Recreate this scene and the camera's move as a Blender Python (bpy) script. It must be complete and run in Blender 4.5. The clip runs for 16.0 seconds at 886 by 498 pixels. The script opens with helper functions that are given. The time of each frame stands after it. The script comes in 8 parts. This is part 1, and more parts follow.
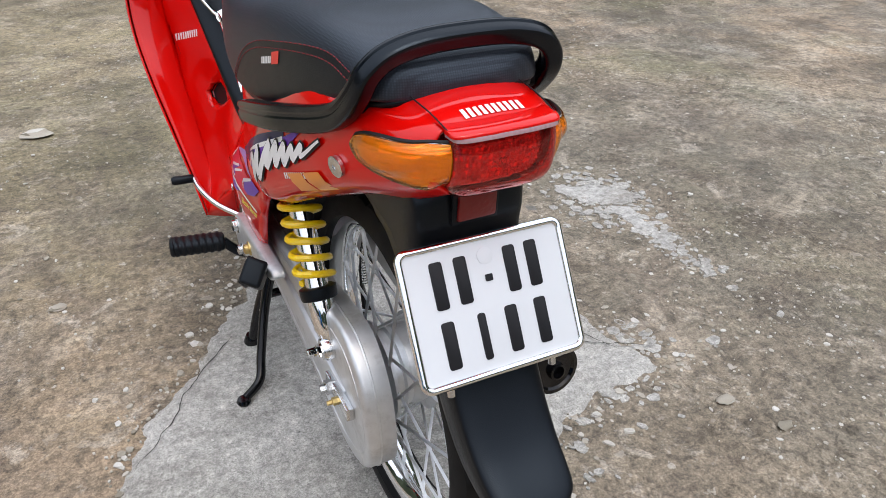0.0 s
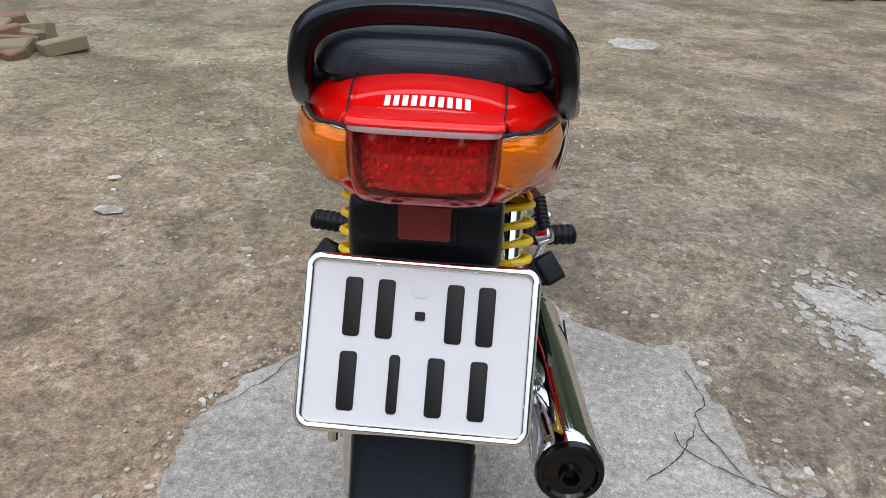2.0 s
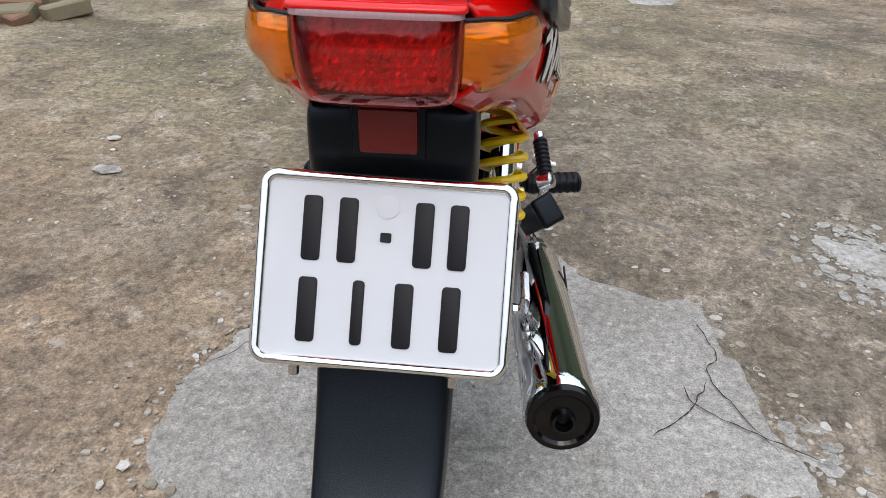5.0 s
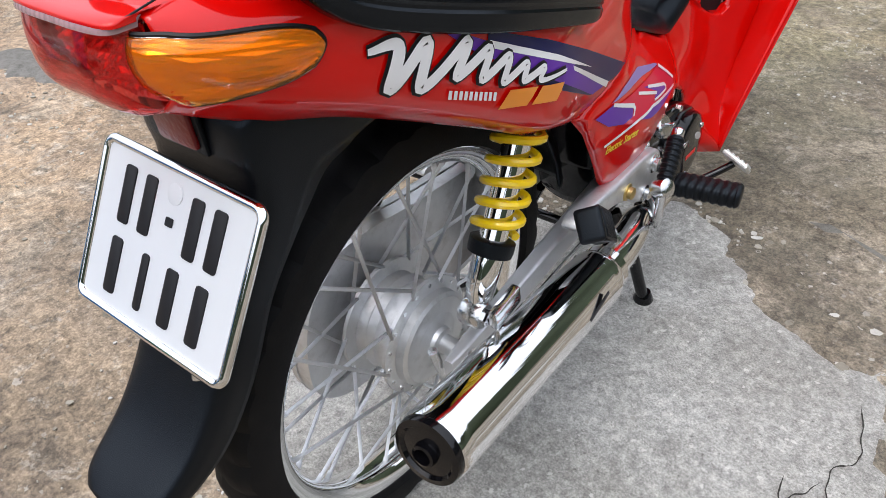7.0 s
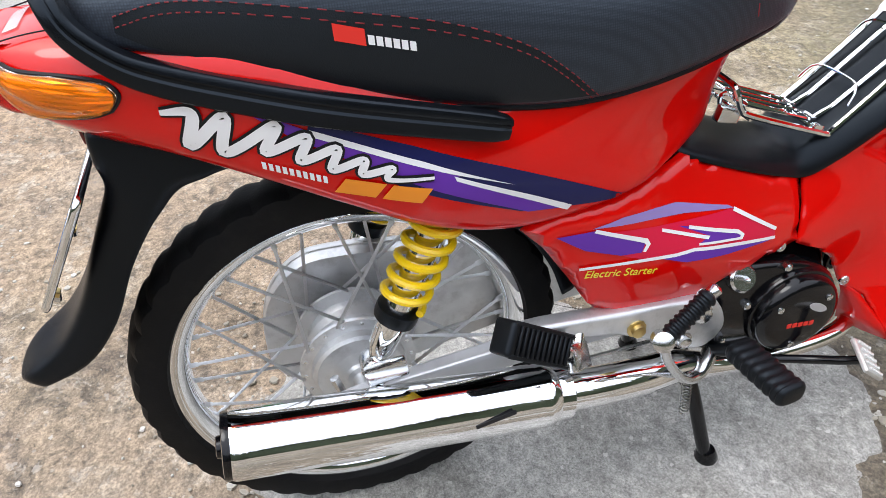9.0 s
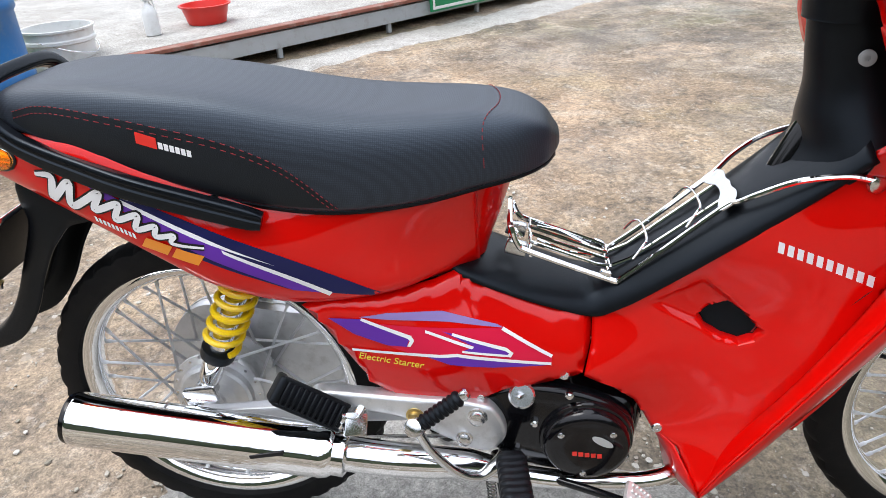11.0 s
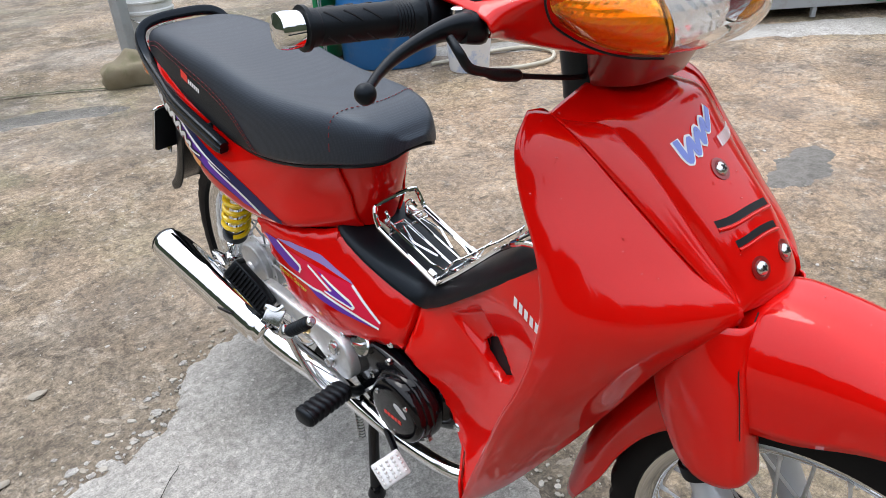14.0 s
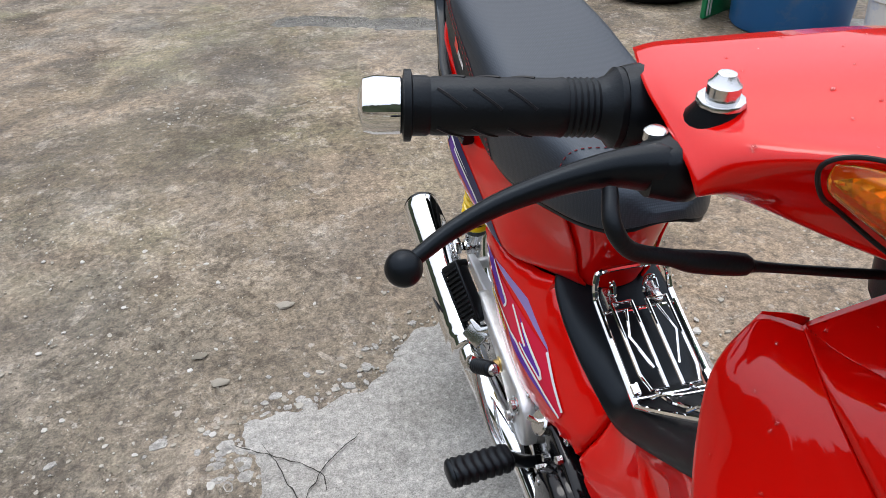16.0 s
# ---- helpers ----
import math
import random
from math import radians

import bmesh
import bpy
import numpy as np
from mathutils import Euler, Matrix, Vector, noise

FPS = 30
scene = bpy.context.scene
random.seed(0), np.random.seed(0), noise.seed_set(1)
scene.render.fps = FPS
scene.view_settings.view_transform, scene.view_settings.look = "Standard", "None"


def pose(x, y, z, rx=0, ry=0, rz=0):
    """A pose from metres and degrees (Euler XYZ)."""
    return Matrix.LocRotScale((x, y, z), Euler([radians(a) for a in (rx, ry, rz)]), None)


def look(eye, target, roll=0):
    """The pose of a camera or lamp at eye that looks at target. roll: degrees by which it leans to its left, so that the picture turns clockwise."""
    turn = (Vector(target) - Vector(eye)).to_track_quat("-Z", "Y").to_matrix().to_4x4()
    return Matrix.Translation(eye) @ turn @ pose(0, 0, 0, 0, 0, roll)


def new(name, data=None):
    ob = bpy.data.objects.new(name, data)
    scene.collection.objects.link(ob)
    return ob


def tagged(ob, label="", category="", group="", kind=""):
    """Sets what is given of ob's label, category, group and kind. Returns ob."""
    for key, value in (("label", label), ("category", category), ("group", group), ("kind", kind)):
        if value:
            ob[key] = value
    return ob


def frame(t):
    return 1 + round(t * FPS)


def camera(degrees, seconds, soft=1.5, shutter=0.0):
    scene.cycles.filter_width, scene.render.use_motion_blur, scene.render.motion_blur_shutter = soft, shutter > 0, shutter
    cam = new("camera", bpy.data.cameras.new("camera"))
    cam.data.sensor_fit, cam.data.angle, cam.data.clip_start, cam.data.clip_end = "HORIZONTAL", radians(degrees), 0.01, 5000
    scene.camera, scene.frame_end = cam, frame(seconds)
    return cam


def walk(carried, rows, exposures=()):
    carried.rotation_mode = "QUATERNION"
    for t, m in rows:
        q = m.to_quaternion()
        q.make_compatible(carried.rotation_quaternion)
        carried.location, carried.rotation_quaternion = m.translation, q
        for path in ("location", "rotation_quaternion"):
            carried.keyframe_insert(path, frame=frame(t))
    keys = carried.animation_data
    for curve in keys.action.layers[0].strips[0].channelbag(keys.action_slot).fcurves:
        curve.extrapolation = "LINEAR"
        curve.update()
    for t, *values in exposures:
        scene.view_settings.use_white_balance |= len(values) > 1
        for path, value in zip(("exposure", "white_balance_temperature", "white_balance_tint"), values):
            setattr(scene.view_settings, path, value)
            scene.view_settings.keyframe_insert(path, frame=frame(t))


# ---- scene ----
from mathutils.bvhtree import BVHTree
from mathutils.geometry import delaunay_2d_cdt

cam = camera(64.0, 16.0, soft=0.55)
PATH = [
    (0, (-0.303, -0.757, 0.979), (0.465, 0.755, -0.082), 0.4),
    (0.5, (-0.191, -0.748, 0.974), (0.307, 0.835, -0.141), -0.3),
    (1, (-0.071, -0.753, 0.972), (0.135, 0.903, -0.131), -0.1),
    (1.5, (0.027, -0.747, 0.959), (-0.014, 0.95, -0.099), 2.6),
    (2, (0.025, -0.721, 0.91), (-0.009, 1.014, -0.084), 3.0),
    (2.5, (0.0, -0.707, 0.877), (0.055, 1.079, -0.021), 5.1),
    (3, (0.0, -0.712, 0.882), (0.066, 1.08, -0.003), 4.6),
    (3.5, (0.004, -0.713, 0.876), (0.057, 1.073, -0.024), 4.2),
    (4, (0.014, -0.712, 0.871), (0.039, 1.064, -0.047), 3.4),
    (4.5, (0.034, -0.708, 0.856), (0.011, 1.04, -0.115), 2.9),
    (4.7, (0.044, -0.705, 0.848), (-0.001, 1.019, -0.164), 2.4),
    (6.8, (0.369, -0.503, 0.879), (-0.449, 0.824, -0.373), -2.7),
    (7, (0.426, -0.476, 0.888), (-0.538, 0.757, -0.357), -3.0),
    (7.5, (0.511, -0.403, 0.899), (-0.624, 0.706, -0.318), -2.8),
    (8, (0.565, -0.314, 0.918), (-0.772, 0.541, -0.299), -2.3),
    (8.5, (0.608, -0.204, 0.933), (-0.835, 0.398, -0.314), -2.9),
    (9, (0.696, -0.045, 0.95), (-0.858, 0.313, -0.258), -3.9),
    (9.5, (0.774, 0.097, 0.961), (-0.864, 0.403, -0.145), -2.6),
    (9.7, (0.783, 0.137, 0.964), (-0.878, 0.427, -0.112), -2.6),
    (11.8, (0.963, 0.69, 1.036), (-0.746, 0.249, 0.096), -3.2),
    (12, (0.965, 0.739, 1.028), (-0.735, 0.283, 0.078), -3.3),
    (12.5, (0.908, 0.87, 1.018), (-0.737, 0.27, 0.051), -3.5),
    (13, (0.826, 0.999, 1.045), (-0.69, 0.197, 0.015), -3.5),
    (13.5, (0.749, 1.139, 1.064), (-0.622, 0.092, 0.051), -4.0),
    (14, (0.663, 1.295, 1.095), (-0.506, 0.018, 0.096), -3.4),
    (14.3, (0.604, 1.315, 1.111), (-0.446, -0.053, 0.1), -4.9),
    (14.5, (0.565, 1.306, 1.117), (-0.382, -0.121, 0.084), -5.0),
    (15, (0.46, 1.238, 1.116), (-0.211, -0.316, 0.05), -3.9),
    (15.5, (0.412, 1.171, 1.123), (-0.065, -0.444, 0.043), -2.4),
    (16, (0.362, 1.119, 1.117), (0.058, -0.502, -0.015), -2.7),
]
walk(cam, [(t, look(eye, target, roll)) for t, eye, target, roll in PATH], exposures=[(0, 0.05), (1.5, -0.1), (4.7, -0.15), (6.8, 0.15), (8, 0.3), (9.7, 0.48), (11.8, 0.44), (14, 0.22), (16, 0.0)])

# ---- light ----
world = bpy.data.worlds.new("world")
scene.world = world
world.use_nodes = True
wn = world.node_tree.nodes
wl = world.node_tree.links
sky = wn.new("ShaderNodeTexSky")
sky.sky_type = "NISHITA"
sky.sun_disc = False
sky.sun_elevation, sky.sun_rotation = radians(62), radians(200)
sky.air_density, sky.dust_density, sky.ozone_density = 1.0, 6.0, 1.0
grey_sky = wn.new("ShaderNodeMixRGB")
grey_sky.inputs[0].default_value = 0.75
grey_sky.inputs[2].default_value = (9.1, 9.6, 10.75, 1)
wl.new(sky.outputs[0], grey_sky.inputs[1])
# an overcast sky is about three times as bright overhead as at the horizon
up = wn.new("ShaderNodeTexCoord")
height = wn.new("ShaderNodeSeparateXYZ")
wl.new(up.outputs["Generated"], height.inputs[0])
rise = wn.new("ShaderNodeMapRange")
rise.inputs[1].default_value, rise.inputs[2].default_value, rise.inputs[3].default_value, rise.inputs[4].default_value = 0.0, 1.0, 0.6, 1.55
wl.new(height.outputs[2], rise.inputs[0])
graded = wn.new("ShaderNodeMixRGB")
graded.blend_type = "MULTIPLY"
graded.inputs[0].default_value = 1.0
wl.new(grey_sky.outputs[0], graded.inputs[1])
wl.new(rise.outputs[0], graded.inputs[2])
wl.new(graded.outputs[0], wn["Background"].inputs[0])
wn["Background"].inputs[1].default_value = 0.15
sun = new("sun", bpy.data.lights.new("sun", "SUN"))
sun.data.energy, sun.data.angle, sun.data.color = 0.8, radians(25), (1.0, 0.99, 0.98)
sun.matrix_world = look((0.6, -1.4, 4.0), (0, 0, 0))


# ---- materials ----
def material(name, base, rough=0.5, metal=0.0, coat=0.0, spec=0.5, vary=0.0, vary_scale=8.0, bump=0.0, bump_scale=300.0, dirt=None, dirt_scale=20.0, dirt_amount=0.3):
    """A painted, cast or moulded surface: base colour with two scales of variation, and a fine relief."""
    m = bpy.data.materials.new(name)
    m.use_nodes = True
    n, l = m.node_tree.nodes, m.node_tree.links
    b = n["Principled BSDF"]
    b.inputs["Base Color"].default_value = (*base, 1)
    b.inputs["Roughness"].default_value = rough
    b.inputs["Metallic"].default_value = metal
    b.inputs["Coat Weight"].default_value = coat
    b.inputs["Coat Roughness"].default_value = 0.03
    b.inputs["Specular IOR Level"].default_value = spec
    where = n.new("ShaderNodeTexCoord")
    colour = None
    if vary:
        t = n.new("ShaderNodeTexNoise")
        t.inputs["Scale"].default_value, t.inputs["Detail"].default_value = vary_scale, 6
        l.new(where.outputs["Object"], t.inputs["Vector"])
        r = n.new("ShaderNodeMapRange")
        r.inputs[3].default_value, r.inputs[4].default_value = 1 - vary, 1 + vary
        l.new(t.outputs["Fac"], r.inputs[0])
        h = n.new("ShaderNodeHueSaturation")
        h.inputs["Color"].default_value = (*base, 1)
        l.new(r.outputs[0], h.inputs["Value"])
        colour = h.outputs[0]
        q = n.new("ShaderNodeMapRange")
        q.inputs[3].default_value, q.inputs[4].default_value = max(rough - 0.3 * vary, 0.02), min(rough + 0.5 * vary, 1)
        l.new(t.outputs["Fac"], q.inputs[0])
        l.new(q.outputs[0], b.inputs["Roughness"])
    if dirt:
        t = n.new("ShaderNodeTexNoise")
        t.inputs["Scale"].default_value, t.inputs["Detail"].default_value, t.inputs["Roughness"].default_value = dirt_scale, 9, 0.7
        l.new(where.outputs["Object"], t.inputs["Vector"])
        r = n.new("ShaderNodeMapRange")
        r.inputs[1].default_value, r.inputs[2].default_value, r.inputs[4].default_value = 0.52, 0.72, dirt_amount
        l.new(t.outputs["Fac"], r.inputs[0])
        x = n.new("ShaderNodeMixRGB")
        x.inputs[1].default_value, x.inputs[2].default_value = (*base, 1), (*dirt, 1)
        l.new(r.outputs[0], x.inputs[0])
        if colour:
            l.new(colour, x.inputs[1])
        colour = x.outputs[0]
    if colour:
        l.new(colour, b.inputs["Base Color"])
    if bump:
        t = n.new("ShaderNodeTexNoise")
        t.inputs["Scale"].default_value, t.inputs["Detail"].default_value = bump_scale, 3
        l.new(where.outputs["Object"], t.inputs["Vector"])
        u = n.new("ShaderNodeBump")
        u.inputs["Strength"].default_value, u.inputs["Distance"].default_value = bump, 0.001
        l.new(t.outputs["Fac"], u.inputs["Height"])
        l.new(u.outputs[0], b.inputs["Normal"])
    return m


def woven_vinyl():
    """Seat cover: black vinyl pressed into a fine regular weave."""
    m = material("seat_vinyl", (0.04, 0.043, 0.048), rough=0.44, spec=0.62)
    n, l = m.node_tree.nodes, m.node_tree.links
    b = n["Principled BSDF"]
    where = n["Texture Coordinate"]
    x = n.new("ShaderNodeTexVoronoi")
    x.inputs["Scale"].default_value, x.inputs["Randomness"].default_value = 430, 0.2
    l.new(where.outputs["Object"], x.inputs["Vector"])
    u = n.new("ShaderNodeBump")
    u.invert = True
    u.inputs["Strength"].default_value, u.inputs["Distance"].default_value = 0.3, 0.0007
    l.new(x.outputs[0], u.inputs["Height"])
    l.new(u.outputs[0], b.inputs["Normal"])
    c = n.new("ShaderNodeMapRange")
    c.inputs[1].default_value, c.inputs[2].default_value, c.inputs[3].default_value, c.inputs[4].default_value = 0.2, 0.6, 1.3, 0.6
    l.new(x.outputs[0], c.inputs[0])
    v = n.new("ShaderNodeHueSaturation")
    v.inputs["Color"].default_value = (0.019, 0.0225, 0.031, 1)
    l.new(c.outputs[0], v.inputs["Value"])
    l.new(v.outputs[0], b.inputs["Base Color"])
    return m


def lens(name, colour, rough=0.06, ridges=0.0, ridge_scale=60.0, clear=0.6):
    """A moulded plastic lamp lens: part glass, part coloured body, ridged."""
    m = bpy.data.materials.new(name)
    m.use_nodes = True
    n, l = m.node_tree.nodes, m.node_tree.links
    b = n["Principled BSDF"]
    b.inputs["Base Color"].default_value = (*colour, 1)
    b.inputs["Roughness"].default_value = rough
    b.inputs["Transmission Weight"].default_value = clear
    b.inputs["IOR"].default_value = 1.45
    b.inputs["Coat Weight"].default_value = 0.0
    b.inputs["Coat Roughness"].default_value = 0.02
    if ridges:
        where = n.new("ShaderNodeTexCoord")
        w = n.new("ShaderNodeTexWave")
        w.bands_direction = "X"
        w.inputs["Scale"].default_value = ridge_scale
        l.new(where.outputs["Object"], w.inputs["Vector"])
        v = n.new("ShaderNodeTexWave")
        v.bands_direction = "Z"
        v.inputs["Scale"].default_value = ridge_scale * 0.5
        l.new(where.outputs["Object"], v.inputs["Vector"])
        x = n.new("ShaderNodeMath")
        l.new(w.outputs["Fac"], x.inputs[0])
        l.new(v.outputs["Fac"], x.inputs[1])
        u = n.new("ShaderNodeBump")
        u.inputs["Strength"].default_value, u.inputs["Distance"].default_value = ridges, 0.002
        l.new(x.outputs[0], u.inputs["Height"])
        l.new(u.outputs[0], b.inputs["Normal"])
    return m


def old_concrete(name, low, high, spot, stain, grain=1.0, moss=None):
    """Weathered concrete: large stains, mid mottling, exposed aggregate flecks and a rough relief."""
    m = bpy.data.materials.new(name)
    m.use_nodes = True
    n, l = m.node_tree.nodes, m.node_tree.links
    b = n["Principled BSDF"]
    where = n.new("ShaderNodeTexCoord")

    def cloud(scale, detail, rough=0.6, warp=0.0):
        t = n.new("ShaderNodeTexNoise")
        t.inputs["Scale"].default_value, t.inputs["Detail"].default_value, t.inputs["Roughness"].default_value, t.inputs["Distortion"].default_value = scale, detail, rough, warp
        l.new(where.outputs["Object"], t.inputs["Vector"])
        return t.outputs["Fac"]

    def spread(value, a, z):
        r = n.new("ShaderNodeMapRange")
        r.inputs[1].default_value, r.inputs[2].default_value = a, z
        l.new(value, r.inputs[0])
        return r.outputs[0]

    def mix(amount, first, second, mode="MIX"):
        x = n.new("ShaderNodeMixRGB")
        x.blend_type = mode
        for k, v in enumerate((amount, first, second)):
            if isinstance(v, (int, float)):
                x.inputs[k].default_value = v
            elif isinstance(v, tuple):
                x.inputs[k].default_value = (*v, 1)
            else:
                l.new(v, x.inputs[k])
        return x.outputs[0]

    colour = mix(spread(cloud(1.3, 9, 0.62, 0.4), 0.38, 0.62), low, high)
    colour = mix(spread(cloud(4.5, 10, 0.72, 0.6), 0.47, 0.66), colour, stain)
    if moss:
        colour = mix(spread(cloud(2.1, 8, 0.68), 0.52, 0.7), colour, moss)
    fine = cloud(34, 9, 0.78)
    colour = mix(spread(fine, 0.36, 0.64), mix(0.62 * min(1, 0.45 + grain), colour, (0.03, 0.026, 0.02)), mix(0.38, colour, spot))
    speck = cloud(190, 4, 0.7)
    colour = mix(spread(speck, 0.56, 0.7), colour, mix(0.6, colour, spot))
    colour = mix(spread(cloud(150, 4, 0.7), 0.56, 0.72), colour, mix(0.65, colour, (0.02, 0.018, 0.014)))
    half = n.new("ShaderNodeMath")
    half.operation = "MULTIPLY"
    half.inputs[1].default_value = 0.75 * grain
    flecks = []
    for scale, low_d, high_d, field in ((46, 0.34, 0.2, 11), (95, 0.3, 0.16, 17)):
        cells = n.new("ShaderNodeTexVoronoi")
        cells.inputs["Scale"].default_value = scale
        l.new(where.outputs["Object"], cells.inputs["Vector"])
        fleck = n.new("ShaderNodeMath")
        fleck.operation = "MULTIPLY"
        l.new(spread(cells.outputs["Distance"], low_d, high_d), fleck.inputs[0])
        l.new(spread(cloud(field, 4), 0.5, 0.64), fleck.inputs[1])
        flecks.append(fleck)
    both = n.new("ShaderNodeMath")
    both.operation = "MAXIMUM"
    l.new(flecks[0].outputs[0], both.inputs[0])
    l.new(flecks[1].outputs[0], both.inputs[1])
    l.new(both.outputs[0], half.inputs[0])
    colour = mix(half.outputs[0], colour, spot)
    l.new(colour, b.inputs["Base Color"])
    rr = n.new("ShaderNodeMapRange")
    rr.inputs[3].default_value, rr.inputs[4].default_value = 0.55, 0.9
    l.new(cloud(2.4, 6), rr.inputs[0])
    l.new(rr.outputs[0], b.inputs["Roughness"])
    b.inputs["Specular IOR Level"].default_value = 0.35
    grit = n.new("ShaderNodeMath")
    grit.operation = "ADD"
    l.new(cloud(140, 6, 0.7), grit.inputs[0])
    l.new(fine, grit.inputs[1])
    more = n.new("ShaderNodeMath")
    more.operation = "ADD"
    l.new(grit.outputs[0], more.inputs[0])
    l.new(half.outputs[0], more.inputs[1])
    u = n.new("ShaderNodeBump")
    u.inputs["Strength"].default_value, u.inputs["Distance"].default_value = 0.55, 0.006
    l.new(more.outputs[0], u.inputs["Height"])
    l.new(u.outputs[0], b.inputs["Normal"])
    return m


class Weathered:
    """Builds a worn concrete surface: colour layers by noise, single stones by cells, and a relief."""

    def __init__(self, name):
        self.m = bpy.data.materials.new(name)
        self.m.use_nodes = True
        self.n, self.l = self.m.node_tree.nodes, self.m.node_tree.links
        self.b = self.n["Principled BSDF"]
        self.b.inputs["Specular IOR Level"].default_value = 0.35
        self.where = self.n.new("ShaderNodeTexCoord").outputs["Object"]
        self.k = 0
        self.heights = []

    def shifted(self):
        self.k += 1
        shift = self.n.new("ShaderNodeMapping")
        shift.inputs["Location"].default_value = (3.7 * self.k, 1.9 * self.k, 5.3 * self.k)
        self.l.new(self.where, shift.inputs["Vector"])
        return shift.outputs[0]

    def cloud(self, scale, detail, rough=0.6, warp=0.0):
        t = self.n.new("ShaderNodeTexNoise")
        t.inputs["Scale"].default_value, t.inputs["Detail"].default_value, t.inputs["Roughness"].default_value, t.inputs["Distortion"].default_value = scale, detail, rough, warp
        self.l.new(self.shifted(), t.inputs["Vector"])
        return t.outputs["Fac"]

    def spread(self, value, a, z, low=0.0, high=1.0):
        r = self.n.new("ShaderNodeMapRange")
        r.inputs[1].default_value, r.inputs[2].default_value, r.inputs[3].default_value, r.inputs[4].default_value = a, z, low, high
        self.l.new(value, r.inputs[0])
        return r.outputs[0]

    def times(self, a, b, operation="MULTIPLY"):
        x = self.n.new("ShaderNodeMath")
        x.operation = operation
        self.l.new(a, x.inputs[0])
        self.l.new(b, x.inputs[1])
        return x.outputs[0]

    def mix(self, amount, first, second, mode="MIX"):
        x = self.n.new("ShaderNodeMixRGB")
        x.blend_type = mode
        for k, v in enumerate((amount, first, second)):
            if isinstance(v, (int, float)):
                x.inputs[k].default_value = v
            elif isinstance(v, tuple):
                x.inputs[k].default_value = (*v, 1)
            else:
                self.l.new(v, x.inputs[k])
        return x.outputs[0]

    def around(self, place, scale):
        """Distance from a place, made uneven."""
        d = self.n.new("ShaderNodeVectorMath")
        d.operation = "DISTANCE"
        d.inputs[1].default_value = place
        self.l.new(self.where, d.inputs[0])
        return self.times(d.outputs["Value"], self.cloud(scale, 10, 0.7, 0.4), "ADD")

    def stones(self, colour, scale, share, tones, field=None, strength=0.9):
        """Single stones: a share of the cells of that scale, each with its own tone and an uneven rim."""
        cells = self.n.new("ShaderNodeTexVoronoi")
        cells.inputs["Scale"].default_value = scale
        self.l.new(self.shifted(), cells.inputs["Vector"])
        kind = self.n.new("ShaderNodeSeparateColor")
        self.l.new(cells.outputs["Color"], kind.inputs[0])
        chosen = self.spread(kind.outputs[0], 1 - share, 1.02 - share)
        rough_edge = self.times(cells.outputs["Distance"], self.spread(self.cloud(scale * 2.2, 3), 0.3, 0.7, -0.3, 0.3), "ADD")
        body = self.times(self.spread(rough_edge, 0.4, 0.33, 0, strength), chosen)
        if field is not None:
            body = self.times(body, field)
        self.heights.append(body)
        return self.mix(body, colour, self.mix(kind.outputs[1], tones[0], tones[1]))

    def finish(self, colour, grain, strength, distance):
        self.l.new(colour, self.b.inputs["Base Color"])
        self.l.new(self.spread(self.cloud(1.3, 9, 0.7), 0.42, 0.62, 0.45, 0.88), self.b.inputs["Roughness"])
        height = grain
        for h in self.heights:
            height = self.times(height, h, "ADD")
        u = self.n.new("ShaderNodeBump")
        u.inputs["Strength"].default_value, u.inputs["Distance"].default_value = strength, distance
        self.l.new(height, u.inputs["Height"])
        self.l.new(u.outputs[0], self.b.inputs["Normal"])
        return self.m


